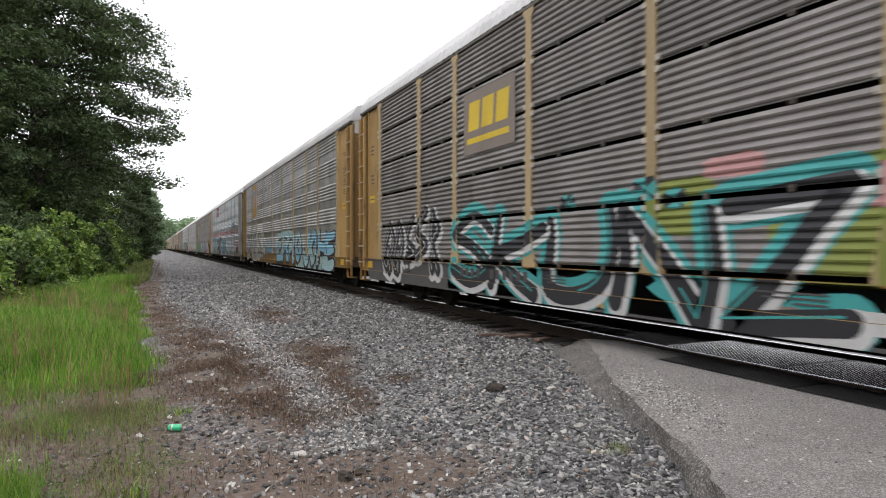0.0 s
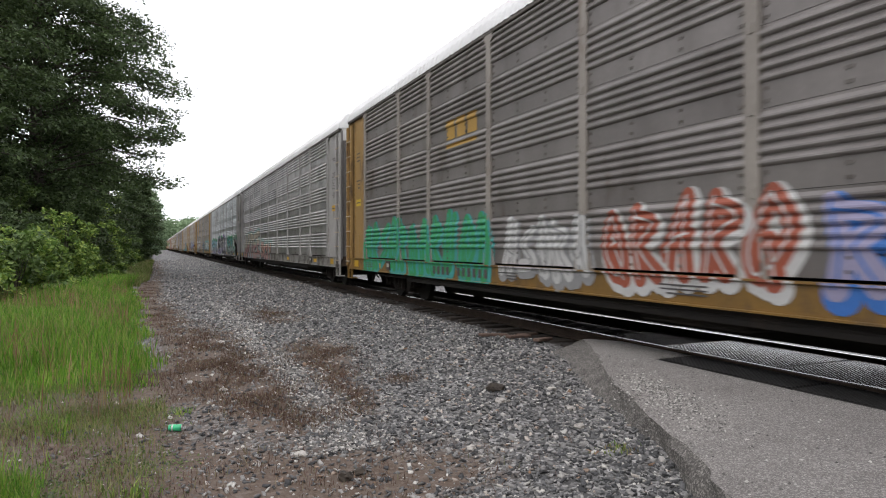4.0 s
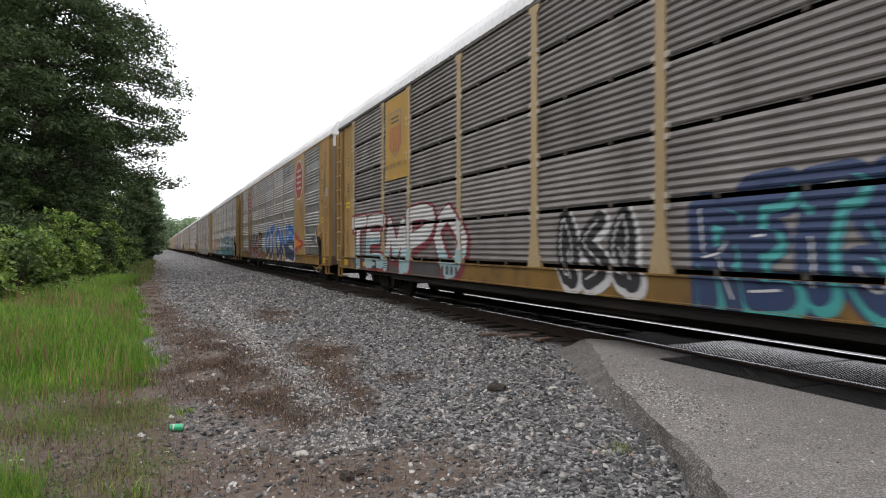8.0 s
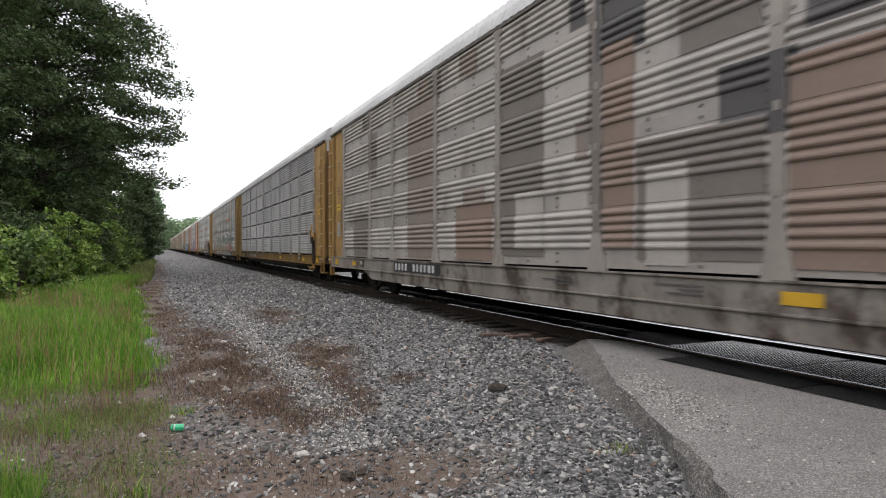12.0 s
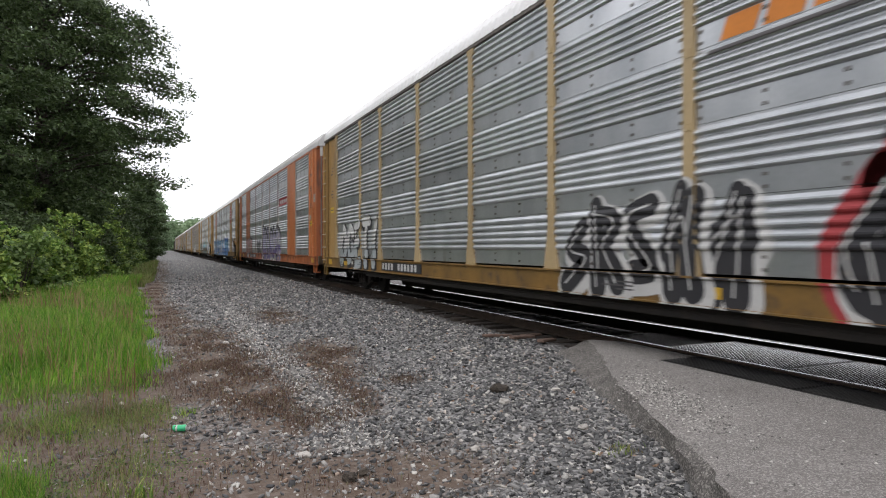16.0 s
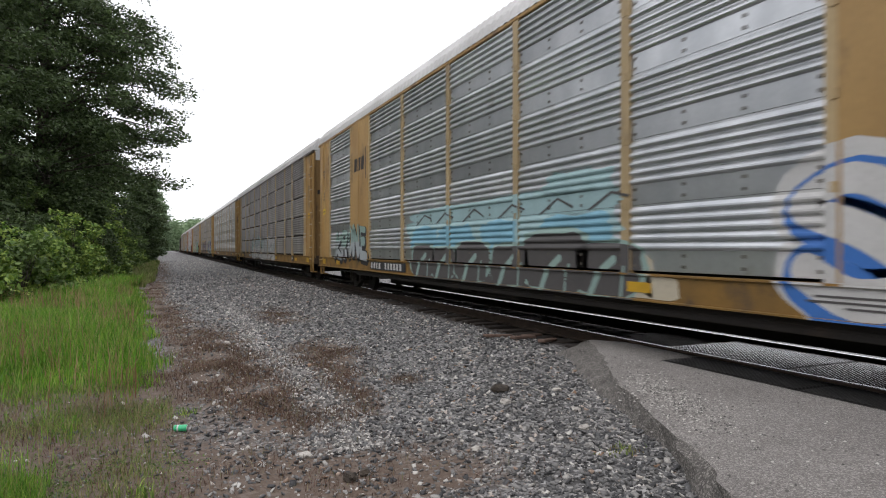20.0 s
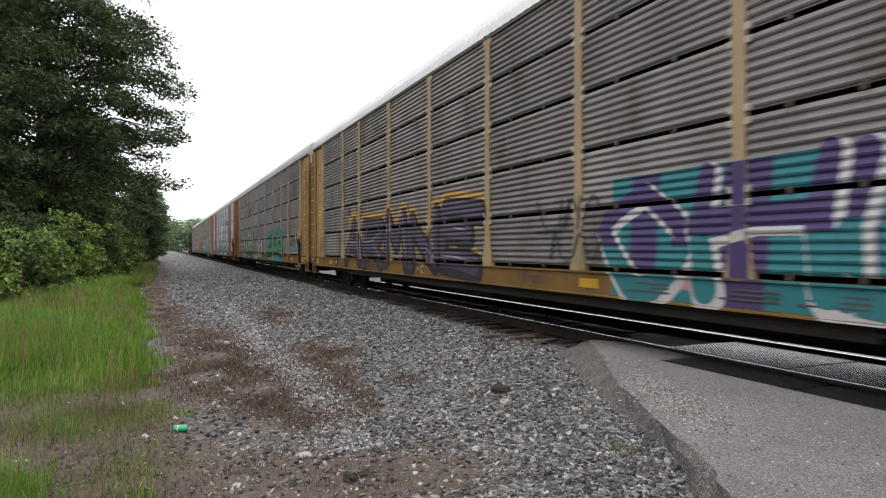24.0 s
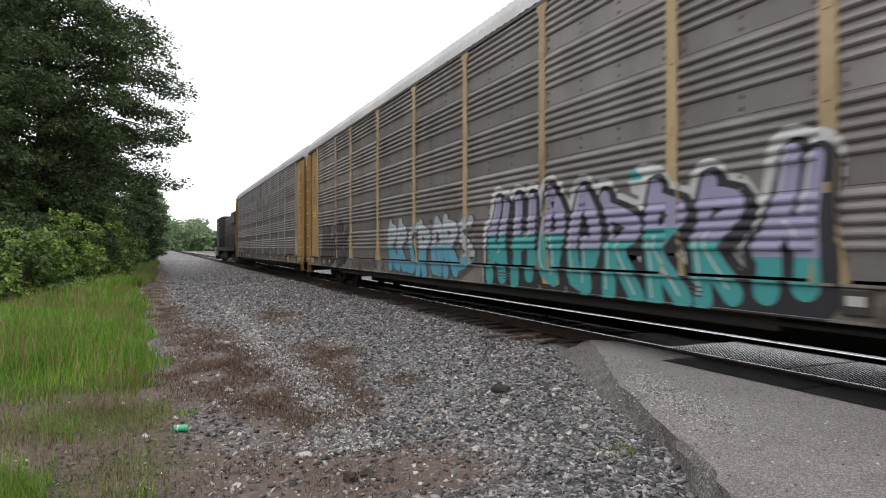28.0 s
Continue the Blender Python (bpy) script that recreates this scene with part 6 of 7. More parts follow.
    for i, (c, u0, u1, z0, z1) in enumerate([("umber", 18.22, 19.83, 1.1, 4.8), ("dusk", 13.72, 15.1, 1.2, 4.5), ("wash", 12.54, 13.56, 3.27, 4.54), ("dusk", 9.61, 11.53, 1.2, 2.7), ("wash", 10.66, 11.37, 1.13, 2.36), ("dusk", 9.68, 10.8, 3.6, 4.2), ("rust", 11.58, 12.22, 1.34, 4.1), ("rust", 7.4, 9.35, 1.14, 3.2), ("dusk", 23.1, 24.6, 1.1, 2.4), ("wash", 13.72, 14.6, 1.33, 2.27), ("rust", 15.43, 17.0, 1.1, 2.2), ("wash", 4.2, 6.1, 1.1, 3.0)]):
        put_on(9, "paint_patch", "%s repainted rectangle" % ("rust-brown" if c == "rust" else "grey"), [(c, [rect(u0, u1, z0, z1)], 0.010 + 0.0006 * i)])
    # flame, hearts and small tags
    edge = [(6.5, 1.12), (6.5, 1.92), (6.25, 2.05), (6.0, 1.78), (5.65, 1.9), (5.4, 1.66), (5.0, 1.66), (4.3, 1.42), (4.9, 1.4), (5.3, 1.22), (5.75, 1.32), (6.15, 1.1)]
    core = [(6.5 + (a - 6.5) * 0.7, 1.52 + (b - 1.52) * 0.5) for a, b in edge]
    put_on(7, "flame", "orange flame on the yellow panel", [("red", [[(5.9, 1.5), a, b] for a, b in zip(edge, edge[1:] + edge[:1])], 0.006), ("orange", [[(6.1, 1.5), a, b] for a, b in zip(core, core[1:] + core[:1])], 0.009)])
    for k, z in ((13, 2.3), (20, 2.3)):
        put_on(k, "round_sticker", "round pale sticker", [("white", ring(1.47, 2.6, 0.125, 0.125, 16), 0.006), ("green", ring(1.47, 2.6, 0.095, 0.095, 14), 0.009), ("white", ring(1.47, 2.6, 0.08, 0.08, 14), 0.012)])
    for k in (7, 13, 14, 15, 20):
        put_on(k, "panel_letter", "white square with dark bar", [("white", [rect(0.5, 0.6, 3.2, 3.5), rect(0.65, 0.8, 3.2, 3.5)], 0.004), ("ochre", [rect(0.69, 0.76, 3.25, 3.32), rect(0.69, 0.76, 3.38, 3.45)], 0.007)])


emblems()

# ================= plants =================


def quads(p, d, n, length, width):
    """Leaf-like quads: arrays of centres, directions, normals, and sizes."""
    side = np.cross(d, n)
    side /= np.linalg.norm(side, axis=1, keepdims=True) + 1e-9
    a, b = d * length[:, None] / 2, side * width[:, None] / 2
    v = np.stack([p - a, p + b * 1.0 - a * 0.1, p + a, p - b - a * 0.1], 1).reshape(-1, 3)
    f = np.arange(len(p) * 4).reshape(-1, 4)
    return v, f


def unit(n, r, flat=1.0):
    d = r.normal(size=(n, 3))
    d[:, 2] *= flat
    return d / (np.linalg.norm(d, axis=1, keepdims=True) + 1e-9)


def leaves(name, centres, spread, count, size, mat, r, flat=0.5):
    """Leaves strewn in clumps round the centres; spread per centre."""
    k = np.repeat(np.arange(len(centres)), count)
    off = unit(len(k), r) * r.uniform(0, 1, (len(k), 1)) ** 0.45 * np.array([1, 1, flat]) * 0.85
    p = centres[k] + off * spread[k][:, None]
    d = unit(len(k), r, 0.6)
    n = unit(len(k), r, 1.0) * 0.75 + off * 1.1 + np.array([0, 0, 0.7])
    ln = size * r.uniform(0.6, 1.5, len(k))
    return quads(p, d, n, ln, ln * 0.55)


def tree(x, y, height, crown_low, spread, seed, leaf=0.22, clumps=420, per=34, mat=None, lean=0.0):
    """A broadleaved tree: tapered trunk, limbs that rise and droop, leaf clumps in layers along the limbs."""
    r = np.random.default_rng(seed)
    z0 = float(ground_z(x, y)) - 0.1
    tr = tagged(new("tree"), "tall leafy tree with dark green layered crown", "tree", "trees beside the track")
    tr.location = (x, y, z0)
    s = Shape()
    top = Vector((lean, 0, height * 0.93))
    segs = 8
    pts = [Vector((lean * (i / segs) ** 1.5 + r.uniform(-0.12, 0.12), r.uniform(-0.12, 0.12), top.z * i / segs)) for i in range(segs + 1)]
    rad = height * 0.018
    for i in range(segs):
        s.tube(pts[i], pts[i + 1], rad * (1 - i / segs) + 0.03, 9, rad * (1 - (i + 1) / segs) + 0.03)
    centres, spr = [], []
    limbs = 92 if spread < 7 else 165
    for i in range(limbs):
        h = crown_low + (height * 0.95 - crown_low) * ((i + r.uniform(0, 0.8)) / limbs)
        rel = (h - crown_low) / (height - crown_low)
        bulge = float(np.interp(rel, [0, 0.09, 0.13, 0.36, 0.47, 0.62, 1], [0.55, 0.65, 0.86, 0.87, 0.83, 0.67, 0.15]))
        reach = spread * bulge * r.uniform(0.88, 1.0)
        reach = max(reach, 0.8)
        a = i * 2.399 + r.uniform(-0.4, 0.4)
        base = Vector((lean * (h / height) ** 1.5, 0, h * 0.94))
        tip = base + Vector((math.cos(a) * reach, math.sin(a) * reach, reach * r.uniform(0.0, 0.3) - 0.12 * reach))
        mid = base.lerp(tip, 0.5) + Vector((0, 0, reach * 0.12))
        w = 0.02 + 0.008 * reach
        s.tube(base, mid, w, 6, w * 0.65)
        s.tube(mid, tip, w * 0.65, 6, 0.015)
        nn = max(3, int(clumps / limbs))
        for q in range(nn):
            t = ((q + r.uniform(0.2, 1)) / nn) ** 0.6
            c = mid.lerp(tip, t * 2 - 1) if t > 0.5 else base.lerp(mid, t * 2)
            o = np.clip(r.normal(size=3), -1.2, 1.2) * reach * 0.07
            centres.append((c.x + o[0], c.y + o[1], c.z + o[2] * 0.5))
            spr.append(r.uniform(0.6, 1.25) * (0.5 + 0.08 * spread))
    part("trunk", s.mesh("trunk", M_BARK), tr, "dark bark trunk and limbs")
    v, f = leaves("crown", np.array(centres), np.array(spr), per, leaf, mat, r, 0.5)
    part("crown", raw("crown", v, f, mat or M_LEAF), tr)
    return tr


def bush(x, y, w, h, seed, per=30, clumps=60, leaf=0.13, mat=None):
    r = np.random.default_rng(seed)
    z0 = float(ground_z(x, y)) - 0.03
    bu = tagged(new("bush"), "dense fresh green bush at the edge of the wood", "bush", "bushes beside the track")
    bu.location = (x, y, z0)
    s = Shape()
    c, sp = [], []
    for i in range(clumps):
        a, q, t = r.uniform(0, 6.283), math.sqrt(r.uniform(0, 1)), r.uniform(0.05, 1) ** 0.8
        rr = w / 2 * q * (1 - 0.45 * t * t)
        p = (math.cos(a) * rr, math.sin(a) * rr, h * t * (1 - 0.35 * q * q) + r.normal() * 0.06 * h)
        if i % 6 == 0:      # shoots that stand above the rest
            p = (p[0] * 0.8, p[1] * 0.8, h * r.uniform(0.95, 1.25))
        c.append(p)
        sp.append(r.uniform(0.22, 0.7) * (0.33 + 0.11 * w))
        if i % 4 == 0:
            s.tube((p[0] * 0.15, p[1] * 0.15, 0), (p[0], p[1], max(0.1, p[2])), 0.022, 5, 0.006)
    part("woody_base", s.mesh("woody_base", M_BARK), bu, kind="stuff")
    v, f = leaves("foliage", np.array(c), np.array(sp), per, leaf, mat, r, 0.7)
    part("foliage", raw("foliage", v, f, mat or M_BUSH), bu)


def blades(name, x, y, hgt, wid, mat, r, label, cat, lean=0.35):
    n = len(x)
    z = ground_z(x, y) - 0.01
    a = r.uniform(0, 6.283, n)
    d = np.stack([np.cos(a), np.sin(a)], 1)
    tilt = r.uniform(0.05, lean, n) * hgt
    b = np.stack([x, y, z], 1)
    side = np.stack([-d[:, 1], d[:, 0], np.zeros(n)], 1) * wid[:, None] / 2
    mid = b + np.stack([d[:, 0] * tilt * 0.35, d[:, 1] * tilt * 0.35, hgt * 0.55], 1)
    tip = b + np.stack([d[:, 0] * tilt, d[:, 1] * tilt, hgt], 1)
    v = np.stack([b - side, b + side, mid + side * 0.8, mid - side * 0.8, tip], 1).reshape(-1, 3)
    k = np.arange(n)[:, None] * 5
    f = np.concatenate([np.concatenate([k, k + 1, k + 2], 1), np.concatenate([k, k + 2, k + 3], 1), np.concatenate([k + 3, k + 2, k + 4], 1)])
    return tagged(new(name, raw(name, v, f, mat)), label, cat, kind="stuff")


for i, (x, y, h, low, sp, lean) in enumerate([(-6.5, 45, 26, 3.2, 9.25, 0.0), (-9.5, 35, 24, 3.0, 6.0, 0), (-11, 52, 26, 3.5, 6.5, 0)]):
    tree(x, y, h, low, sp, 11 + i, 0.2, (1900, 1000, 600)[i], (92, 70, 50)[i], M_LEAF, lean)
for i, (x, y, h) in enumerate([(-1.5, 98, 12.5), (-4.5, 120, 14), (-3.2, 185, 16), (0.2, 235, 17), (-8, 66, 16)]):
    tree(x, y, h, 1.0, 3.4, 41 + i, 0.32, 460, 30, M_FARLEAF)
for i, (x, y, h, sp) in enumerate([(-4.6, 58, 12, 4.0), (-1.9, 74, 9.5, 3.2)]):
    tree(x, y, h, 0.8, sp, 91 + i, 0.2, 520, 56, M_LEAF)
for i, (x, y, h) in enumerate([(-4.7, 33, 3.4), (-3.3, 37, 4.4), (-5.6, 30, 3.2)]):
    tree(x, y, h, 0.6, 1.3, 95 + i, 0.15, 150, 44, M_LEAF)
r0 = random.Random(5)
for i in range(46):
    y = 22.0 + i * 1.25 + r0.uniform(-0.4, 0.4)
    x = -2.3 - max(0, (40 - y)) * 0.11 - r0.uniform(0.0, 1.0)
    h = r0.uniform(1.5, 2.5) if y < 34 else r0.uniform(2.2, 3.8)
    bush(x, y, r0.uniform(1.6, 3.4), h * r0.uniform(0.45, 1.1), 100 + i, 46, 62, 0.155, (M_BUSH, M_SHRUB, M_BUSH, M_BUSH, M_SHRUB)[i % 5])
for i in range(44):
    y = 24 + i * 0.75 + r0.uniform(-0.5, 0.5)
    x = -5.0 - (i * 0.37) % 1 * 13.0 - r0.uniform(0.0, 2.0)
    bush(x, y + 0.25 * (-x - 5), r0.uniform(3.0, 4.4), r0.uniform(2.2, 4.8), 200 + i, 30, 72, 0.19, (M_LEAF, M_SHRUB, M_LEAF)[i % 3])
for i in range(26):
    bush(-1.9 - r0.uniform(0, 1.2), 80 + i * 7 + r0.uniform(-2, 2), r0.uniform(3, 5), r0.uniform(2.2, 3.8), 300 + i, 22, 46, 0.3, M_SHRUB if i % 2 else M_LEAF)


def meadow():
    r = np.random.default_rng(3)
    n = 90000
    y = 7.6 + r.uniform(0, 1, n) ** 0.85 * 21.6
    bound = -0.16 - np.clip(y - 9.5, 0, 40) * 0.038 + 0.1 * np.sin(1.9 * y) + 0.12 * np.sin(4.3 * y) + r.normal(0, 0.12, n)
    x = bound - np.abs(r.normal(0, 1, n)) * (1.2 + 0.16 * y)
    k = np.clip((y - 8.3 + 0.35 * np.sin(2.3 * x) + 0.25 * np.sin(5.1 * x + y) + r.normal(0, 0.4, n)) / 1.9, 0.0, 1) * np.clip((bound - x) / 0.4, 0.3, 1)
    keep = (x > -11) & (k > 0.02) & (r.uniform(0, 1, n) < 0.35 + 0.65 * smooth01(7.8, 9.3, y))
    x, y, k = x[keep], y[keep], k[keep]
    h = r.uniform(0.12, 0.52, len(x)) * (0.3 + 0.7 * k) * (0.8 + 0.25 * np.sin(0.9 * x + 0.7 * y))
    blades("meadow_grass", x, y, h, np.full(len(x), 0.007) + 0.0006 * y, M_GRASS, r, "tall green meadow grass at the path's edge", "grass", 0.75)
    n = 60000
    x = 0.1 - np.abs(r.normal(0, 1, n)) * 2.2
    y = r.uniform(2.6, 9.4, n)
    m = (np.sin(1.9 * x + 1.2 * y) + np.sin(2.6 * y - 1.7 * x) + r.normal(0, 1.0, n) + np.clip(-x - 1.2, 0, 2) * np.clip(6.6 - y, 0, 2) > 0.5) & (x < 0.25 - 0.1 * (9 - y) + r.normal(0, 0.2, n))
    x, y = x[m], y[m]
    blades("low_grass", x, y, r.uniform(0.02, 0.12, len(x)), np.full(len(x), 0.006), M_DRYGRASS, r, "short sparse grass on trodden soil", "grass", 0.9)
    n = 100000
    area = SPOTS[:, 2] * np.minimum(SPOTS[:, 3], 2.0) * np.where(((SPOTS[:, 0] < 0) & (SPOTS[:, 1] < 8)) | (SPOTS[:, 1] < 6), 0.22, 1.0)      # few on the trodden soil by the meadow
    q = SPOTS[r.choice(len(SPOTS), n, p=area / area.sum())]
    x, y = q[:, 0] + r.normal(size=n) * q[:, 2] * 0.8, q[:, 1] + r.normal(size=n) * q[:, 3] * 0.8
    m = np.sin(5.3 * x + 2.9 * y) + np.sin(4.1 * y - 3.7 * x) + r.normal(0, 0.6, n) > -0.5
    x, y = x[m], y[m]
    blades("dry_weeds", x, y, r.uniform(0.018, 0.085, len(x)), np.full(len(x), 0.006), M_DRY, r, "reddish dry weeds in the gravel", "weeds", 1.6)

    # ripe stalks and seed heads above the grass
    n = 2800
    y = 7.6 + r.uniform(0, 1, n) ** 0.9 * 18
    x = -0.3 - (y - 8.8) * 0.04 - np.abs(r.normal(0, 1, n)) * (0.8 + 0.14 * y)
    m = np.sin(1.3 * x + 0.9 * y) + np.sin(2.1 * x - 0.6 * y) + r.normal(0, 0.6, n) > 0.2
    x, y = x[m], y[m]
    blades("ripe_stalks", x, y, r.uniform(0.3, 0.75, len(x)), np.full(len(x), 0.006) + 0.0005 * y, M_STALK, r, "ripe brownish grass stalks with seed heads", "grass", 0.5)
    # rank grass along the foot of the bushes
    n = 7000
    y = r.uniform(22, 34, n)
    x = -1.15 - np.clip(30 - y, 0, 9) * 0.1 - np.abs(r.normal(0, 0.5, n)) + 0.25 * np.sin(0.8 * y)
    blades("rank_grass", x, y, r.uniform(0.15, 0.65, n), np.full(n, 0.03), M_GRASS, r, "rank grass at the foot of the bushes", "grass", 0.8)
    n = 14000
    y = r.uniform(32, 90, n)
    x = -0.55 - np.abs(r.normal(0, 0.45, n)) + 0.2 * np.sin(0.7 * y)
    blades("dead_brush", x, y, r.uniform(0.1, 0.5, n), np.full(n, 0.03), M_DRYGRASS, r, "dead brown brush on the bank by the path", "brush", 0.9)
    n = 9000
    x, y = -0.75 - np.abs(r.normal(0, 0.6, n)), r.normal(5.7, 0.75, n)
    m = np.sin(3.1 * x + 2.2 * y) + r.normal(0, 0.5, n) > 0.1
    blades("green_grass_patch", x[m], y[m], r.uniform(0.04, 0.2, m.sum()), np.full(m.sum(), 0.007), M_GRASS, r, "patch of fresh short grass on trodden soil", "grass", 0.8)
    n = 150
    c = np.stack([r.uniform(-2.2, 0.35, n), r.uniform(3.7, 8.0, n), np.zeros(n)], 1)
    c = np.concatenate([c, np.stack([r.uniform(-1.9, -0.5, 90), r.uniform(4.0, 5.8, 90), np.zeros(90)], 1)])
    n = len(c)
    c[:, 2] = ground_z(c[:, 0], c[:, 1]) + 0.03
    v, f = leaves("low_weeds", c, r.uniform(0.1, 0.32, n), 34, 0.02, M_SHRUB, r, 0.3)
    tagged(new("low_weeds", raw("low_weeds", v, f, M_SHRUB)), "low broad-leaved green weeds on brown soil", "weeds", kind="stuff")


meadow()


def ballast():
    """Loose crushed stones over the gravel, each an uneven lump."""
    r = np.random.default_rng(9)
    ico = np.array([(x, y, z) for x in (-0.75, 0.75) for y in (-0.75, 0.75) for z in (-0.75, 0.75)])
    fac = np.array([(0, 1, 3), (0, 3, 2), (4, 6, 7), (4, 7, 5), (0, 4, 5), (0, 5, 1), (2, 3, 7), (2, 7, 6), (0, 2, 6), (0, 6, 4), (1, 5, 7), (1, 7, 3)])
    n = 140000
    y = 2.0 + r.uniform(0, 1, n) ** 1.8 * 44
    x = r.uniform(-1.5, 8.6, n)
    dens = (0.2 * smooth01(-1.6, -0.2, x) * smooth01(9.0, 6.5, y) + 0.4 * smooth01(-0.2, 0.6, x) + 0.4 * smooth01(0.2, 2.2, x)) * (1 - 0.6 * soil_at(x, y))
    edge = road_edge(x)
    keep = (r.uniform(0, 1, n) < dens * (1 - 0.96 * smooth01(20, 45, y)) * (1 - 0.97 * smooth01(5.35, 5.85, x))) & ((y > edge + 0.14 + 0.8 * smooth01(4.3, 5.2, x)) & ((x < 5.4) | (y > 8.6)))
    x, y = x[keep], y[keep]
    n = len(x)
    size = r.uniform(0.007, 0.021, n) * (1 + 0.03 * y)
    z = ground_z(x, y) + size * 0.25
    v = ico[None] * r.uniform(0.6, 1.3, (n, 8, 1)) * size[:, None, None] * np.stack([r.uniform(0.9, 1.75, n), r.uniform(0.7, 1.2, n), r.uniform(0.32, 0.75, n)], 1)[:, None, :]
    v[..., 2] += v[..., 0] * r.uniform(-0.6, 0.6, (n, 1)) + v[..., 1] * r.uniform(-0.5, 0.5, (n, 1))
    a = r.uniform(0, 6.283, n)
    c, s = np.cos(a)[:, None], np.sin(a)[:, None]
    v = np.stack([v[..., 0] * c - v[..., 1] * s + x[:, None], v[..., 0] * s + v[..., 1] * c + y[:, None], v[..., 2] + z[:, None]], -1)
    f = (fac[None] + (np.arange(n) * 8)[:, None, None]).reshape(-1, 3)
    tagged(new("ballast_stones", raw("ballast_stones", v.reshape(-1, 3), f, M_STONE)), "loose grey crushed stones", "gravel", kind="stuff")

    # coarse sparse stones further along
    n = 15000
    y = r.uniform(36, 100, n)
    x = r.uniform(-1.2, 5.5, n)
    size = r.uniform(0.02, 0.05, n)
    oct6 = np.array([(1, 0, 0), (-1, 0, 0), (0, 1, 0), (0, -1, 0), (0, 0, 0.8), (0, 0, -0.5)])
    f8 = np.array([(0, 2, 4), (2, 1, 4), (1, 3, 4), (3, 0, 4)])
    v = oct6[None] * size[:, None, None] * r.uniform(0.6, 1.3, (n, 6, 1)) + np.stack([x, y, ground_z(x, y)], 1)[:, None, :]
    tagged(new("far_stones", raw("far_stones", v.reshape(-1, 3), (f8[None] + (np.arange(n) * 6)[:, None, None]).reshape(-1, 3), M_STONE)), "loose stones along the track", "gravel", kind="stuff")
    # paler small stones on the trodden strip
    n = 6000
    y = 5.4 + r.uniform(0, 1, n) ** 1.4 * 16
    x = 1.68 + 0.1 * np.sin(0.9 * y) + r.normal(0, 0.17, n) + 0.012 * np.clip(y - 12, 0, 9) ** 1.5
    size = r.uniform(0.006, 0.017, n) * (1 + 0.03 * y)
    v = oct6[None] * size[:, None, None] * r.uniform(0.6, 1.4, (n, 6, 1)) + np.stack([x, y, ground_z(x, y) + size * 0.3], 1)[:, None, :]
    tagged(new("path_stones", raw("path_stones", v.reshape(-1, 3), (f8[None] + (np.arange(n) * 6)[:, None, None]).reshape(-1, 3), M_GRIT)), "pale small stones on the trodden path", "gravel", kind="stuff")
    # fine grit between them
    n = 62000
    y = 2.0 + r.uniform(0, 1, n) ** 1.8 * 40
    x = r.uniform(-1.6, 6.4, n)
    edge = road_edge(x)
    keep = (y > edge + 0.12 + 0.6 * smooth01(4.3, 5.2, x)) & (r.uniform(0, 1, n) < (0.25 + 0.75 * smooth01(-0.8, 1.5, x)) * (1 - 0.25 * soil_at(x, y)) * (1 - 0.96 * smooth01(18, 41, y)) * (1 - 0.97 * smooth01(5.35, 5.85, x))) & ((x < 5.5) | (y > 8.4))
    x, y = x[keep], y[keep]
    n = len(x)
    size = r.uniform(0.004, 0.013, n) * (1 + 0.03 * y)
    base = np.array([(-1, -0.7, -0.2), (1, -0.9, -0.2), (0.8, 0.8, -0.2), (-0.9, 1, -0.2), (0.1, 0, 0.8)])
    v = base[None] * size[:, None, None] * r.uniform(0.6, 1.4, (n, 5, 1)) + np.stack([x, y, ground_z(x, y)], 1)[:, None, :]
    f = np.array([(0, 1, 4), (1, 2, 4), (2, 3, 4), (3, 0, 4)])
    f = (f[None] + (np.arange(n) * 5)[:, None, None]).reshape(-1, 3)
    tagged(new("fine_grit", raw("fine_grit", v.reshape(-1, 3), f, M_STONE)), "fine grey grit between the stones", "gravel", kind="stuff")


ballast()


def far_wood():
    r = np.random.default_rng(21)
    n = 1500
    c = np.stack([r.uniform(-45, 130, n), r.uniform(430, 520, n), r.uniform(0, 1, n) ** 0.8 * 19], 1)
    c[:, 2] *= 0.75 + 0.25 * np.sin(c[:, 0] * 0.11) + 0.12 * np.sin(c[:, 0] * 0.37)
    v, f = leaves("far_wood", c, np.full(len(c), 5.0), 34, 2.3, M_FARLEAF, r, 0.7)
    # unseen woods beside and behind the camera, added to dim the cars' sides
    along = r.uniform(-75, 70, n)
    side = r.uniform(0, 1, n) < 0.6
    c2 = np.stack([np.where(side, -29 - r.uniform(0, 7, n), along - 0.0), np.where(side, along * 0.75 - 22, -46 - r.uniform(0, 7, n)), r.uniform(0, 1, n) ** 0.8 * 12.5], 1)
    near = np.stack([-15 - r.uniform(0, 9, n), r.uniform(-30, 56, n), r.uniform(0, 1, n) ** 0.8 * 8], 1)
    deep = np.concatenate([near, np.stack([-13 - r.uniform(0, 15, n), r.uniform(56, 330, n), r.uniform(0, 1, n) ** 0.8 * 12], 1)])
    c2 = np.concatenate([c2, deep])
    v2, f2 = leaves("wood_edge", c2, np.full(len(c2), 3.6), 13, 1.8, M_LEAF, r, 0.7)
    tagged(new("wood_edge", raw("wood_edge", v2, f2, M_LEAF)), "unseen dark woods added to dim light on the cars", "woods", kind="stuff")
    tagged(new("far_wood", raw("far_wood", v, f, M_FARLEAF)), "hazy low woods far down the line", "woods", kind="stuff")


far_wood()

# ================= small things on the ground =================


def on_ground(x, y):
    return float(ground_z(x, y))


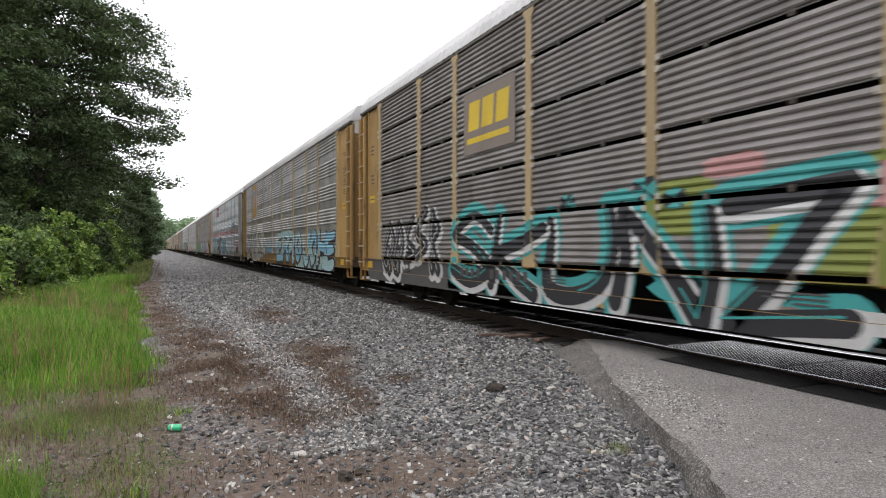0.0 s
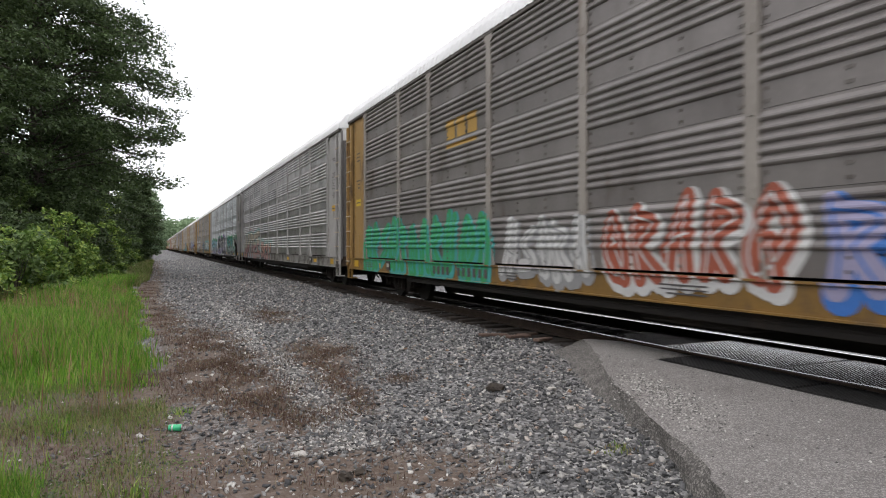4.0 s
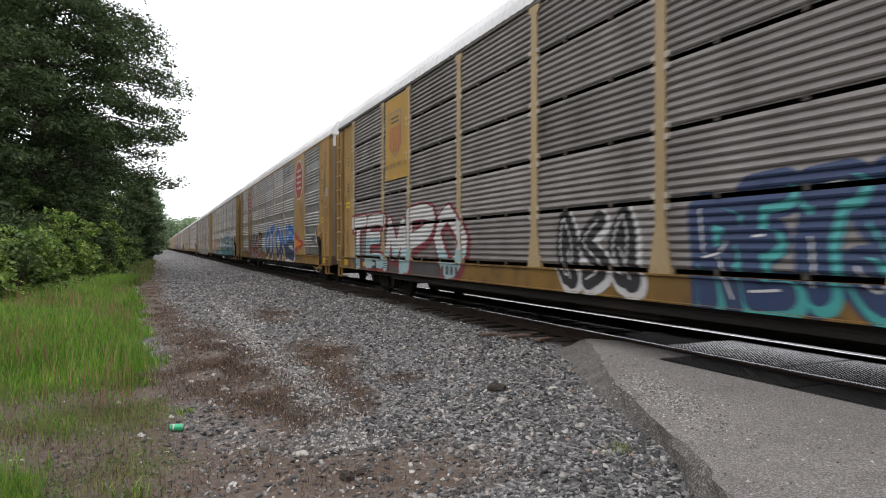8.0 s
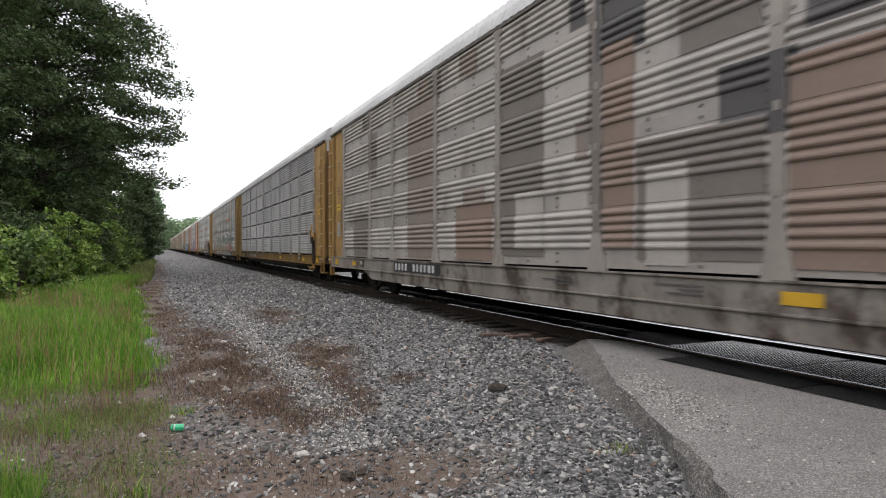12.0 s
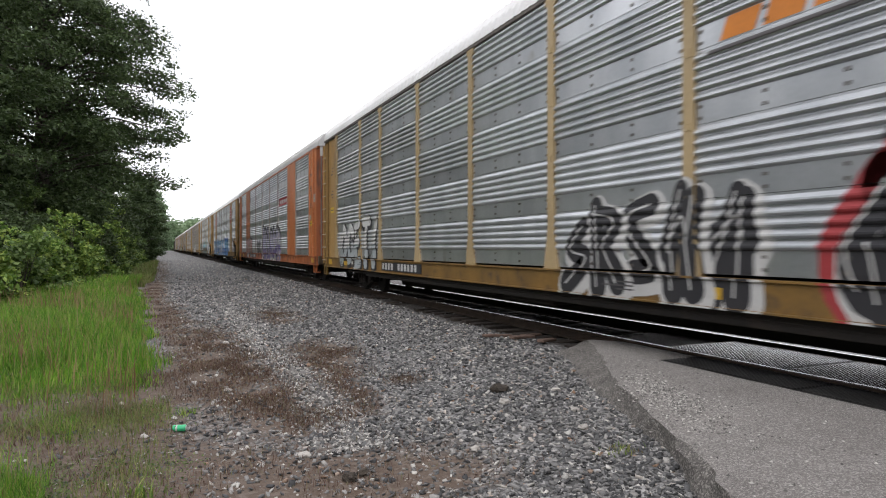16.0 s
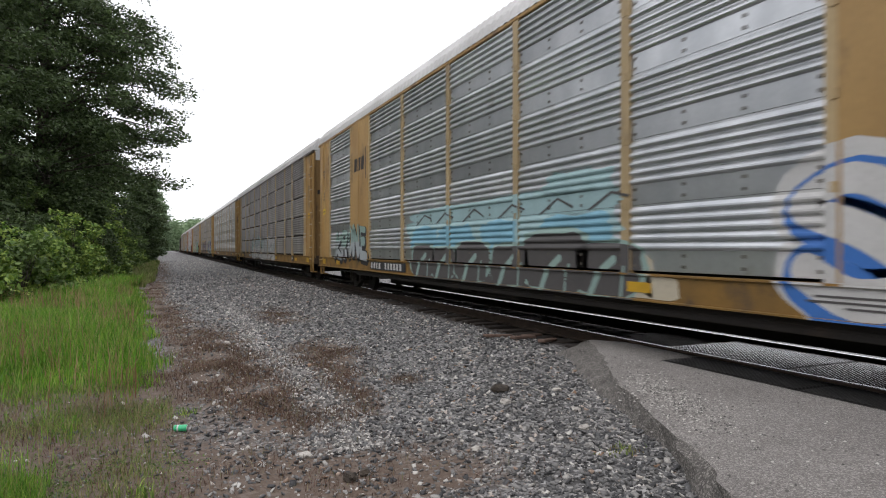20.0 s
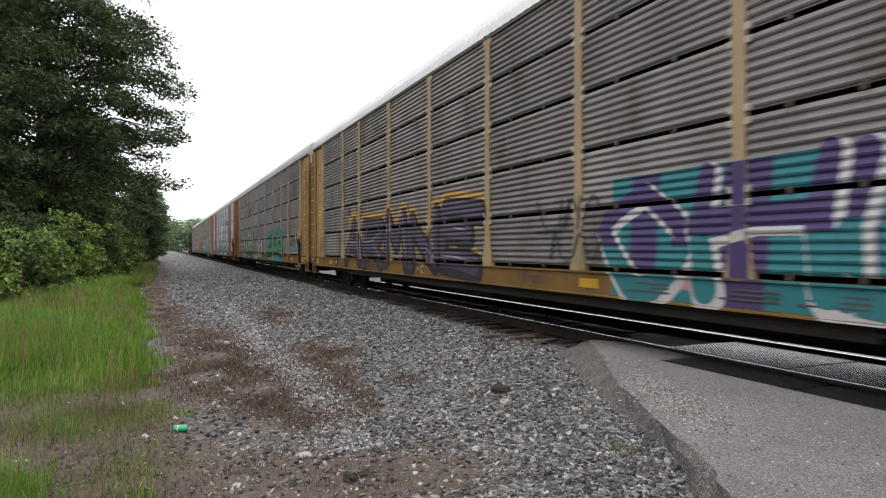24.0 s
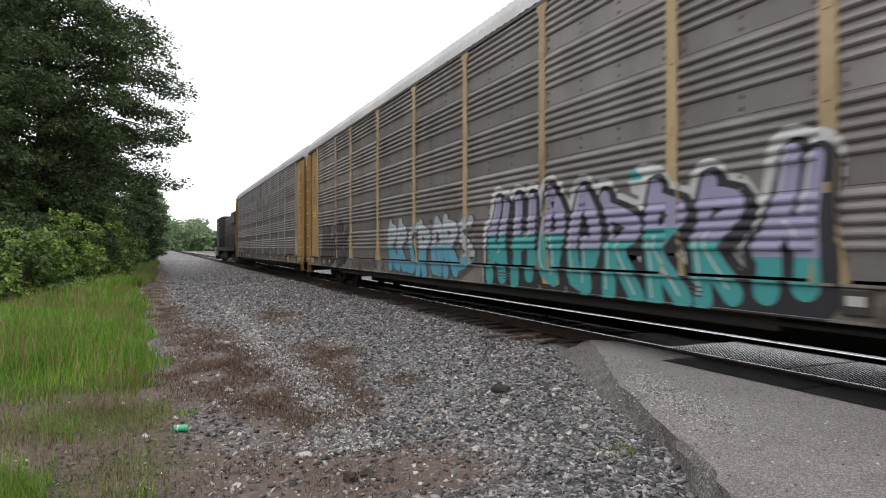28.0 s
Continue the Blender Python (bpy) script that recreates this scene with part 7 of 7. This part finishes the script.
def build_can():
    can = tagged(new("drink_can"), "crumpled bright green drink can lying in the weeds", "can")
    green = flat_paint("green_can_print", (0.05, 0.60, 0.27), 0.3, 0.5)
    metal = surface("bare_aluminium", (0.7, 0.7, 0.7), (0.6, 0.6, 0.6), 8, 0.3, 0.9, 0.05, 60, 0)
    s = Shape()
    prof = [(0.0, 0.026), (0.008, 0.032), (0.05, 0.033), (0.07, 0.030), (0.09, 0.033), (0.112, 0.033), (0.122, 0.027)]
    v = [(a, ra * math.cos(math.pi * i / 8), ra * math.sin(math.pi * i / 8)) for a, ra in prof for i in range(16)]
    f = [(j * 16 + i, j * 16 + (i + 1) % 16, j * 16 + 16 + (i + 1) % 16, j * 16 + 16 + i) for j in range(len(prof) - 1) for i in range(16)]
    s.add(v, f + [tuple(range(16)), tuple(range(96, 112))])
    part("body", s.mesh("body", green, smooth=False), can)
    part("lid", Shape().tube((0.122, 0, 0), (0.126, 0, 0), 0.027, 16, 0.025).mesh("lid", metal), can, "silver can lid")
    part("print_band", Shape().tube((0.03, 0, 0), (0.045, 0, 0), 0.0336, 16).mesh("print_band", flat_paint("white_can_print", (0.7, 0.7, 0.7), 0.3)), can, "white printed band")
    can.matrix_basis = pose(0.105, 6.75, on_ground(0.105, 6.75) + 0.035, 0, 0, -18)


build_can()


def lump(name, label, cat, x, y, size, mat, seed, flat=0.6, group=""):
    r = random.Random(seed)
    bm = bmesh.new()
    bmesh.ops.create_icosphere(bm, subdivisions=2, radius=1)
    for v in bm.verts:
        k = 1 + 0.5 * noise.noise(v.co * 1.7 + Vector((seed, 0, 0))) + r.uniform(-0.06, 0.06)
        v.co = Vector((v.co.x * size * k * 1.25, v.co.y * size * k, v.co.z * size * k * flat))
    s = Shape().take(bm)
    ob = tagged(new(name, s.mesh(name, mat)), label, cat, group)
    ob.matrix_basis = pose(x, y, on_ground(x, y) + size * flat * 0.5, 0, 0, r.uniform(0, 180))
    return ob


M_CLOD = surface("dark_earth_clod", (0.045, 0.038, 0.033), (0.08, 0.065, 0.05), 20, 0.95, 0, 0.8, 90, 0.1)
M_PALE = surface("pale_rock", (0.50, 0.47, 0.43), (0.36, 0.34, 0.31), 20, 0.85, 0, 0.4, 90, 0.1)
M_SLAB = surface("splintered_tie_wood", (0.17, 0.11, 0.085), (0.10, 0.07, 0.055), 6, 0.9, 0, 0.6, 60, 0.2)


for i, (x, y, sz) in enumerate([(3.62, 6.62, 0.09), (1.33, 4.84, 0.055), (1.46, 4.9, 0.045)]):
    lump("earth_clod", "dark clod of earth on the gravel", "clod", x, y, sz, M_CLOD, 31 + i, 0.7, "clods")
for i, (x, y, sz) in enumerate([(4.12, 6.19, 0.045), (1.12, 5.49, 0.045), (3.4, 6.1, 0.05), (0.75, 8.4, 0.045), (2.5, 5.0, 0.04), (3.6, 4.95, 0.045), (-0.75, 27.0, 0.12), (1.1, 12.5, 0.06), (4.3, 9.0, 0.05), (3.9, 5.5, 0.045)]):
    lump("pale_stone", "pale larger stone on the gravel", "stone", x, y, sz, M_PALE, 51 + i, 0.65, "pale stones")
for i, (x, y, a) in enumerate([(5.5, 9.25, 20), (5.72, 8.85, 35), (5.3, 9.75, 5), (5.82, 9.5, 28)]):
    ob = tagged(new("wood_scrap", Shape().box(-0.28, 0.28, -0.06, 0.06, 0, 0.05, 0.012).mesh("wood_scrap", M_SLAB)), "splintered brown scrap of a wooden tie", "wood scrap", "wood scraps")
    ob.matrix_basis = pose(x, y, on_ground(x, y) + 0.01, 0, 4, a)


def tuft(x, y, n, h, seed, mat, label, cat):
    r = np.random.default_rng(seed)
    px, py = x + r.normal(0, 0.07, n), y + r.normal(0, 0.07, n)
    blades("weed_tuft", px, py, r.uniform(0.3, 1, n) * h, np.full(n, 0.012), mat, r, label, cat, 0.9)


for i, (x, y, n, h) in enumerate([(3.42, 4.2, 90, 0.07), (-0.35, 4.4, 90, 0.2), (-0.75, 4.1, 110, 0.26), (-0.15, 5.0, 60, 0.12), (-1.3, 5.4, 90, 0.16), (0.25, 7.4, 50, 0.1), (0.1, 4.3, 40, 0.12)]):
    tuft(x, y, n, h, 600 + i, M_BUSH if i else M_DRYGRASS, "small green weed tuft in gravel", "weed")


def loose_grit():
    """Fine pale grit strewn over the asphalt near its broken edge."""
    r = np.random.default_rng(77)
    n = 4200
    t = r.normal(0, 0.55, n)
    x = 4.42 + 0.45 * t + r.normal(0, 0.16, n)
    y = 4.75 + 0.95 * t + r.normal(0, 0.2, n)
    far = r.uniform(0, 1, n) < 0.22
    x = np.where(far, r.uniform(2.9, 5.5, n), x)
    y = np.where(far, road_edge(x) - 0.1 - np.abs(r.normal(0, 1.6, n)), y)
    s = 0.003 + 0.009 * r.uniform(0, 1, n) ** 2
    m = (x < 5.5)
    x, y, s = x[m], y[m], s[m]
    z = -0.03 - 0.13 * smooth01(5.6, 2.2, x)
    base = np.array([(-1, -1, 0), (1, -0.8, 0), (0.9, 1, 0), (-0.8, 0.9, 0), (0, 0, 0.9)])
    v = base[None] * s[:, None, None] * r.uniform(0.7, 1.3, (len(x), 5, 1)) + np.stack([x, y, z], 1)[:, None, :]
    f = np.array([(0, 1, 4), (1, 2, 4), (2, 3, 4), (3, 0, 4)])
    f = (f[None] + (np.arange(len(x)) * 5)[:, None, None]).reshape(-1, 3)
    tagged(new("loose_grit", raw("loose_grit", v.reshape(-1, 3), f, M_GRIT)), "fine pale grit on asphalt", "gravel", kind="stuff")


loose_grit()


# ================= movement of the train =================
GAP0 = 19.13           # place of the coupling behind the first car at the start


def motions():
    """The train runs towards the camera and past it, gathering a little speed."""
    times = list(range(29))
    for k, car in enumerate(TRAIN):
        centre = GAP0 + PITCH * (k - 0.5)
        walk(car, [(t, pose(TRACK_X, centre - 21.09 * t - 0.0022 * t * t, 0)) for t in times])
    centre = GAP0 + PITCH * (len(TRAIN) - 1) + 0.45 + 11.3
    walk(ENGINE, [(t, pose(TRACK_X, centre - 21.09 * t - 0.0022 * t * t, 0)) for t in times])


motions()
